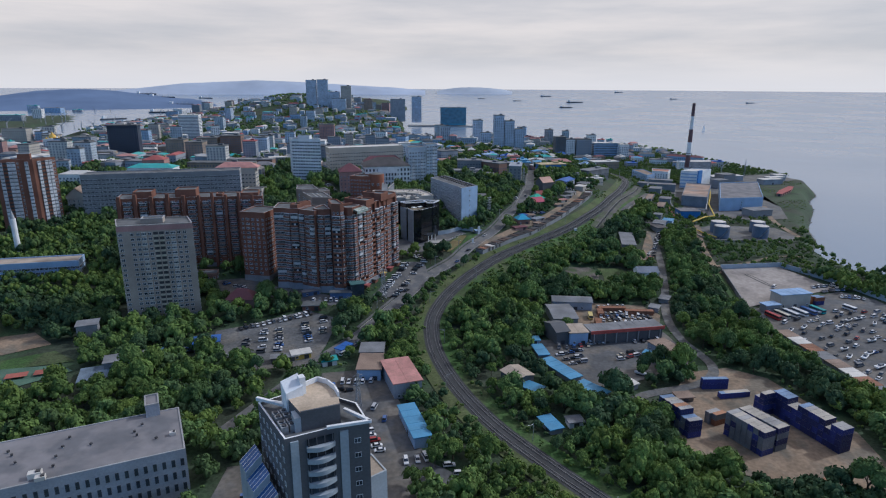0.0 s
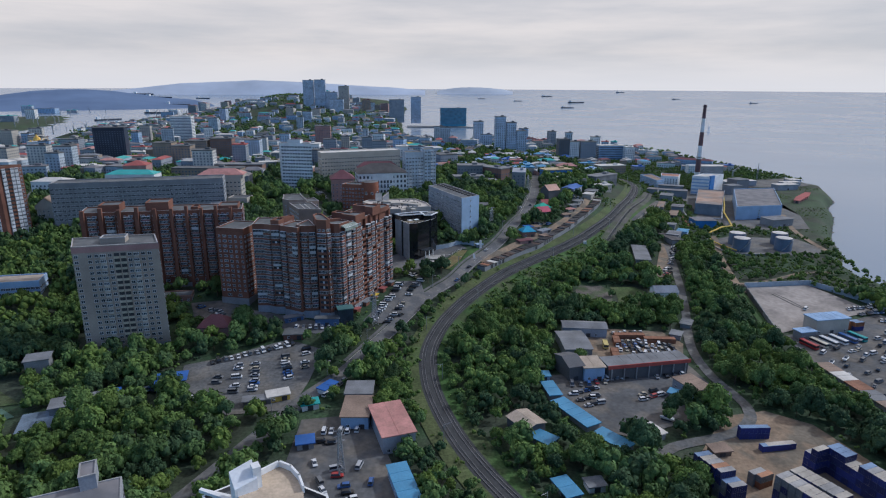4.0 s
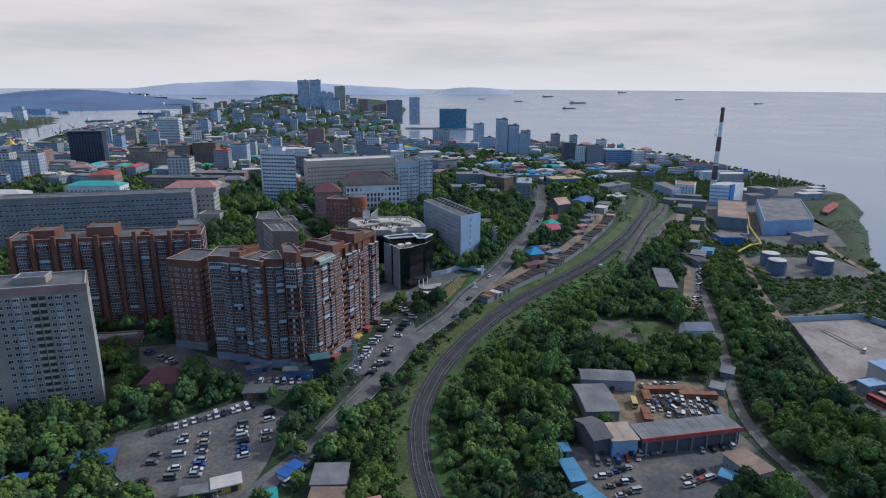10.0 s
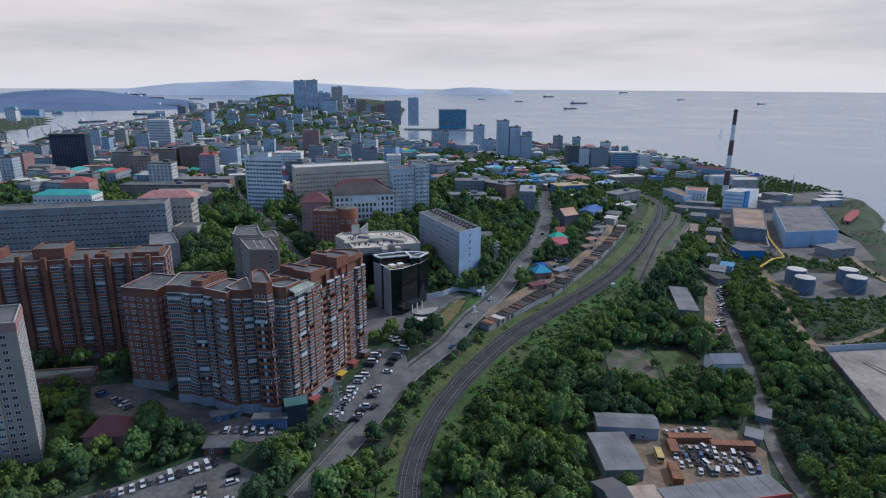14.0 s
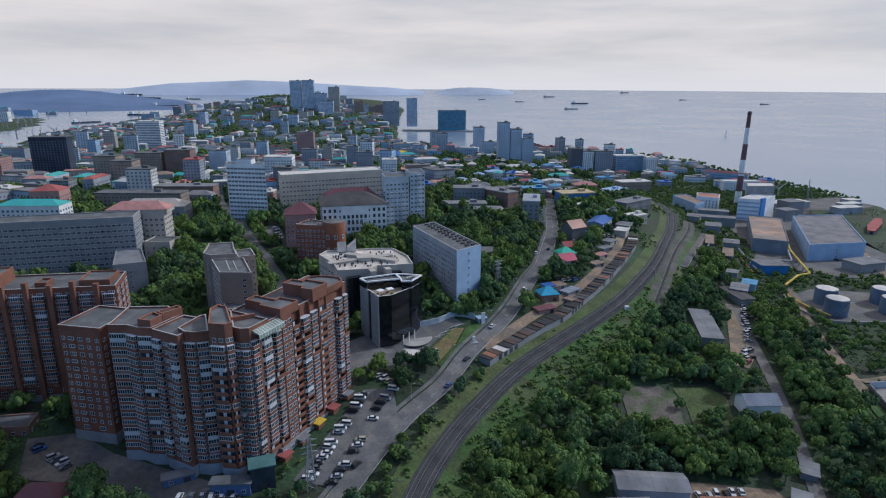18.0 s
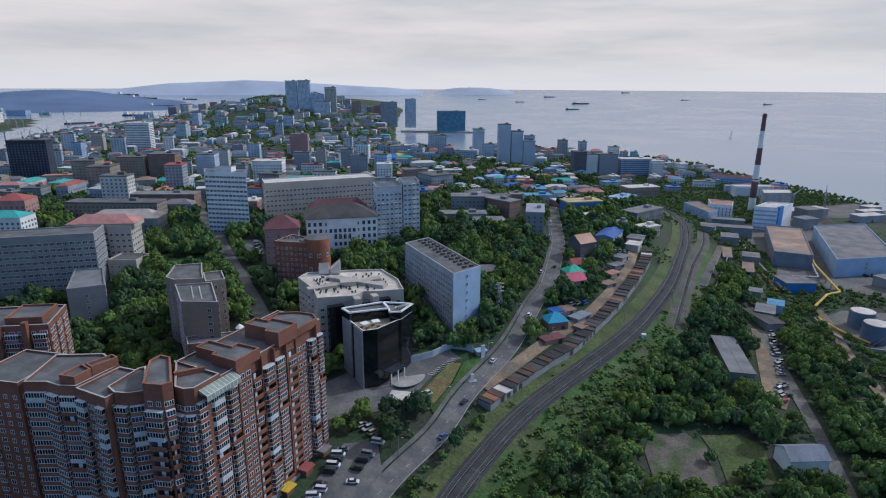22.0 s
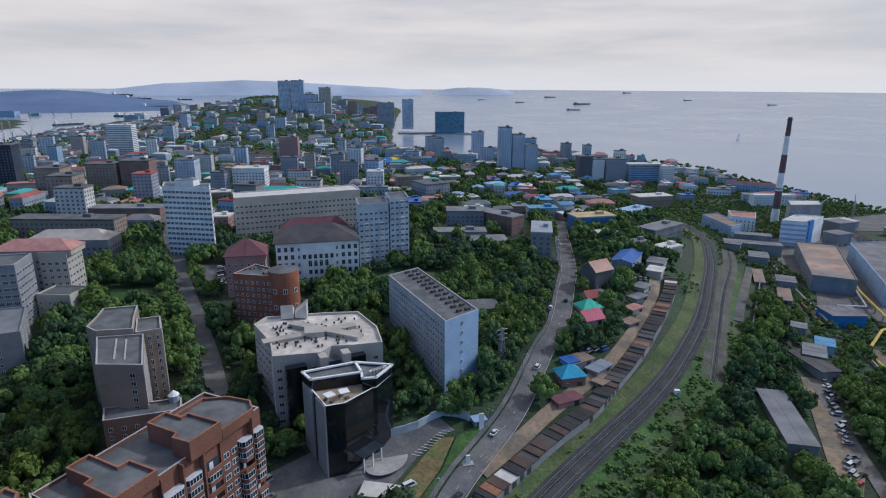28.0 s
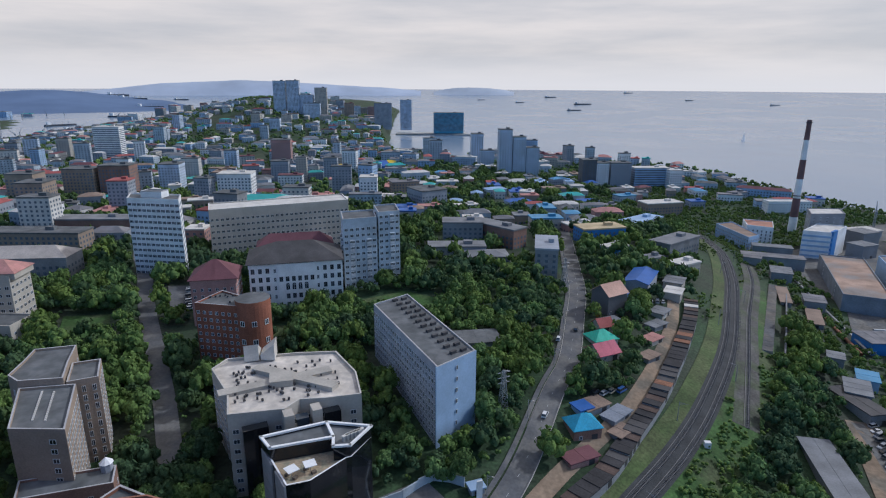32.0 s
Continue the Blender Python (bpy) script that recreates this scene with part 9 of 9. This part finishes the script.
def ico(sub):
    bm = bmesh.new()
    bmesh.ops.create_icosphere(bm, subdivisions=sub, radius=1.0)
    v, f = np.array([x.co[:] for x in bm.verts]), np.array([[x.index for x in t.verts] for t in bm.faces])
    bm.free()
    return v, f


ICO = {1: ico(1), 2: ico(2), 3: ico(3)}


def crown_arrays(seed, lumps, sub, rough, leaves, size):
    """A crown of about unit radius: uneven lumps of foliage with loose leaf clumps round them."""
    r = np.random.RandomState(seed)
    V, F, k0 = [], [], 0
    sv, sf = ICO[sub]
    for k in range(lumps):
        a = 2.4 * k + r.uniform(-0.5, 0.5)
        rad = 0.66 * math.sqrt((k + 0.3) / lumps)
        cz = 0.62 + 0.62 * (1 - (rad / 0.75) ** 2) * r.uniform(0.75, 1.0) - 0.2 * r.uniform(0, 1)
        cr = r.uniform(0.30, 0.46)
        c = np.array([rad * math.cos(a), rad * math.sin(a), cz])
        d = sv * (1 + rough * r.uniform(-1, 1, size=(len(sv), 1))) * cr * (0.9 if leaves else 1.0) * [1, 1, 0.82]
        V.append(c + d)
        F += (sf + k0).tolist()
        k0 += len(sv)
        if leaves:
            d = r.normal(size=(leaves, 3))
            d /= np.linalg.norm(d, axis=1)[:, None]
            d[:, 2] = np.where(d[:, 2] < -0.3, -d[:, 2], d[:, 2])
            p = c + d * cr * (0.95 + 0.22 * r.uniform(size=(leaves, 1))) * [1, 1, 0.82]
            t = np.cross(d + r.normal(size=(leaves, 3)) * 0.6, r.normal(size=(leaves, 3)))
            t /= np.linalg.norm(t, axis=1)[:, None]
            b = np.cross(d, t)
            s = size * r.uniform(0.6, 1.3, size=(leaves, 1))
            V.append(np.stack([p - t * s, p - b * s, p + t * s, p + b * s], 1).reshape(-1, 3))
            q = k0 + np.arange(leaves * 4).reshape(-1, 4)
            F += q[:, :3].tolist() + q[:, [0, 2, 3]].tolist()
            k0 += 4 * leaves
    return np.concatenate(V), F


def crown_mesh(name, seed, material):
    v, f = crown_arrays(seed, 14, 1, 0.22, 44, 0.085)
    me = bpy.data.meshes.new(name)
    me.from_pydata(v.tolist(), [], f)
    me.materials.append(material)
    return me


def trunk_mesh(name, seed):
    """A tapered trunk with four limbs, one unit tall to the crown's middle."""
    r, g = random.Random(seed), Geo()

    def limb(a, b, ra, rb):
        a, b = Vector(a), Vector(b)
        d = (b - a).normalized()
        u = d.orthogonal().normalized()
        w = d.cross(u)
        k = len(g.v)
        for p, q in ((a, ra), (b, rb)):
            g.v += [tuple(p + (u * math.cos(t) + w * math.sin(t)) * q) for t in (0, 1.257, 2.513, 3.77, 5.027)]
        for i in range(5):
            g.f.append((k + i, k + (i + 1) % 5, k + 5 + (i + 1) % 5, k + 5 + i))
            g.m.append(0)

    limb((0, 0, -0.1), (0.02, 0, 0.5), 0.055, 0.04)
    for k in range(4):
        a = k * 1.57 + r.uniform(-0.4, 0.4)
        limb((0.02, 0, r.uniform(0.35, 0.5)), (0.4 * math.cos(a), 0.4 * math.sin(a), r.uniform(0.75, 1.0)), 0.032, 0.012)
    return g.make(name, [M_BARK])


CROWNS = [crown_mesh("crown", 20 + k, LEAVES[k % 3]) for k in range(9)]
TRUNKS = [trunk_mesh("trunk", k) for k in range(3)]
LITE = [crown_arrays(60 + k, 7, 1, 0.24, 16, 0.13) for k in range(8)]
MIDI = [crown_arrays(70 + k, 4, 1, 0.26, 5, 0.2) for k in range(6)]
SHRUB = [crown_arrays(90 + k, 2, 1, 0.25, 0, 0) for k in range(4)]
TINY = [crown_arrays(80 + k, 3, 1, 0.24, 0, 0) for k in range(4)]

RAIL_PTS = np.array([p[:] for p in smooth_line(RAIL, 2.0)])
BARE = [[(-162, 150), (-130, 168), (-142, 192), (-182, 205), (-182, 170)]]


def fill():
    """Trees and shrubs on all the ground that is neither built on nor paved, with glades."""
    r, out = random.Random(19), []
    X, Y = np.meshgrid(np.arange(-330, 332, 3.5), np.arange(64, 862, 3.5))
    X, Y = X.ravel(), Y.ravel()
    X, Y = X + np.array([r.uniform(-1.5, 1.5) for _ in X]), Y + np.array([r.uniform(-1.5, 1.5) for _ in Y])
    shore = side(LAND, X, Y)
    bare = np.zeros(len(X), bool)
    for poly in BARE:
        bare |= side(poly, X, Y) > 0
    for x, y, sd, no in zip(X, Y, shore, bare):
        if sd < 5 or no or (y > 660 and x < -80):
            continue
        track_gap = float(np.min(np.hypot(RAIL_PTS[:, 0] - x, RAIL_PTS[:, 1] - y)))
        n = noise.noise((x * 0.022, y * 0.022, 5.0))
        if track_gap < 4.6:
            continue
        if x > 205 and 395 < y < 645 and sd < 75:
            if n > 0.05 and is_free(x, y, 0.6):
                out.append((x, y, r.uniform(0.4, 1.0), 2, r.uniform(0, 6.28)))
            continue
        beside = y > 235 and x > float(np.interp(y, RY, RX)) and track_gap < (15 if y > 262 else 9)
        scrub = track_gap < 6.4 or (x > 128 and y > 300) or (y > 330 and track_gap < 15) or beside
        if scrub:
            for k in range(3 if beside else 2 if track_gap < 15 else 1):
                u, v = x + r.uniform(-1.8, 1.8), y + r.uniform(-1.8, 1.8)
                if is_free(u, v, 0.5) and n > (0.12 if y > 330 and track_gap < 15 and not beside else -0.5):
                    out.append((u, v, (r.uniform(0.8, 1.44) if beside else r.uniform(0.65, 1.4)) if track_gap < 15 else r.uniform(1.0, 2.2), (2, 5, 8, 0)[r.randrange(4)], r.uniform(0, 6.28)))
            continue
        if n < -0.42 and y > 330:
            continue
        if is_free(x, y, 1.7):
            s = r.choice((1.6, 2.1, 2.5, 2.9, 3.4, 4.1)) * r.uniform(0.85, 1.15)
            if r.random() < (0.10 if y < 450 else 0.36):
                continue
            if y > 450:
                s *= 1.15
            elif x < -20 and y > 350:
                s *= 1.1
            if track_gap < 11:
                s = min(s, 2.0)
            tone = noise.noise((x * 0.035, y * 0.035, 9.0)) + r.uniform(-0.3, 0.3)
            out.append((x, y, s, 3 * r.randrange(3) + (2 if tone > 0.12 else 1 if tone < -0.15 else 0), r.uniform(0, 6.28)))
        elif is_free(x, y, 0.9):
            out.append((x, y, r.uniform(1.4, 2.1) if 5 < x < 75 and 320 < y < 450 else r.uniform(0.9, 1.5), r.randrange(9), r.uniform(0, 6.28)))
    return out


TREES = fill()
yr = random.Random(77)
for x, y in ((70, 286), (72.5, 284), (68.5, 283.5), (74, 288), (63.5, 291), (71, 281.5), (-10.5, 126), (-7.5, 121), (-12.5, 119), (-6, 113), (-10, 114.5), (-14.5, 124), (-9, 132), (-8.2, 136), (-16, 109), (-50, 184), (-46, 203), (-50.5, 207), (-43, 191)):   # single trees in the yards and along the street
    TREES.append((x + yr.uniform(-0.6, 0.6), y + yr.uniform(-0.6, 0.6), yr.uniform(2.0, 3.0), yr.choice((0, 2, 3, 5)), yr.uniform(0, 6.28)))
for k in range(22):   # a clump in the service yard
    a, q = yr.uniform(0, 6.28), math.sqrt(yr.random())
    TREES.append((68 + 9.5 * q * math.cos(a), 192.5 + 7.5 * q * math.sin(a), yr.uniform(2.0, 3.2), 3 * yr.randrange(3) + yr.choice((0, 1)), yr.uniform(0, 6.28)))
near = [t for t in TREES if 118 < t[1] < 330 and -120 < t[0] < 115 and t[2] > 1.6]
random.Random(3).shuffle(near)
picked = set(near[:300])
first = {}
for t in near[:300]:
    x, y, s, k, a = t
    z = gz(x, y)
    m = pose(x, y, z - 0.15, 0, 0, math.degrees(a))
    if k not in first:
        th = new("tree")
        tagged(th, ("broad mid-green", "dark green", "bright green")[k % 3] + " leafy broadleaf tree in the wood", "tree", "single trees")
        tr = part("trunk", TRUNKS[k % 3], th)
        tr.matrix_basis = Matrix.Diagonal((1, 1, 1.35, 1))
        cr = part("crown", CROWNS[k], th)
        cr.matrix_basis = Matrix.Translation((0, 0, 0.35))
        th.scale = (s, s, s * 1.35)
        th.location, th.rotation_euler = (x, y, z - 0.15), (0, 0, a)
        first[k] = th
    else:
        ob = copy_thing(first[k], m)
        ob.scale = (s, s, s * (1.15 + 0.45 * ((x * 7.3) % 1)))

def woodland(trees, kinds, name, label):
    for k in range(3):
        V, F, n = [], [], 0
        for x, y, s, kk, a in trees:
            if kk % 3 != k:
                continue
            pool = SHRUB if s < 1.45 else kinds
            v, f = pool[(kk * 7 + int(x)) % len(pool)]
            c, sn = math.cos(a), math.sin(a)
            tall = 1.15 if s < 1.5 else 1.5 if x < -20 and y > 270 else 1.4
            V.append(np.stack([(v[:, 0] * c - v[:, 1] * sn) * s + x, (v[:, 0] * sn + v[:, 1] * c) * s + y, (v[:, 2] - 0.12) * s * tall + gz(x, y)], 1))
            F.append(np.array(f) + n)
            n += len(v)
        me = bpy.data.meshes.new(name)
        V, F = np.concatenate(V), np.concatenate(F)
        me.vertices.add(len(V))
        me.vertices.foreach_set("co", V.astype(np.float32).ravel())
        me.loops.add(F.size)
        me.loops.foreach_set("vertex_index", F.astype(np.int32).ravel())
        me.polygons.add(len(F))
        me.polygons.foreach_set("loop_start", np.arange(0, F.size, 3, dtype=np.int32))
        me.materials.append(LEAVES[k])
        me.update(calc_edges=True)
        tagged(new(name, me), ("mid-green", "dark green", "bright green")[k] + label, "trees", kind="stuff")
        print(name, len(F))


rest = [t for t in TREES if t not in picked]
is_near = lambda t: t[1] < 430 and -170 < t[0] < 150
woodland([t for t in rest if is_near(t)], LITE, "woodland", " leafy trees of the woods and parks")
woodland([t for t in rest if not is_near(t)], MIDI, "outer_woodland", " leafy trees of the woods farther off")
TX, TY, TC = np.array([t[0] for t in TAKEN]), np.array([t[1] for t in TAKEN]), np.array([t[2] for t in TAKEN])
fr = random.Random(41)
far, guard = [], 0
while len(far) < 8500 and guard < 120000:
    guard += 1
    y = 640 + 1500 * fr.random() ** 1.5
    x = fr.uniform(-800, 320)
    if x > -80 and y < 862:
        continue
    if is_free(x, y, 2) and side(LAND, np.array([x]), np.array([y]))[0] > 8 and not np.any((x - TX) ** 2 + (y - TY) ** 2 < (TC * 0.8) ** 2):
        if noise.noise((x * 0.012, y * 0.012, 0)) > -0.18:
            far.append((x, y, fr.uniform(1.9, 3.6), fr.randrange(9), fr.uniform(0, 6.28)))
woodland(far, TINY, "town_trees", " trees between the town's houses")

# ---- from plan units to metres ----
for me in bpy.data.meshes:
    me.transform(Matrix.Scale(K, 4))
for ob in scene.objects:
    if ob.type in ("MESH", "EMPTY"):
        ob.location = ob.location * K
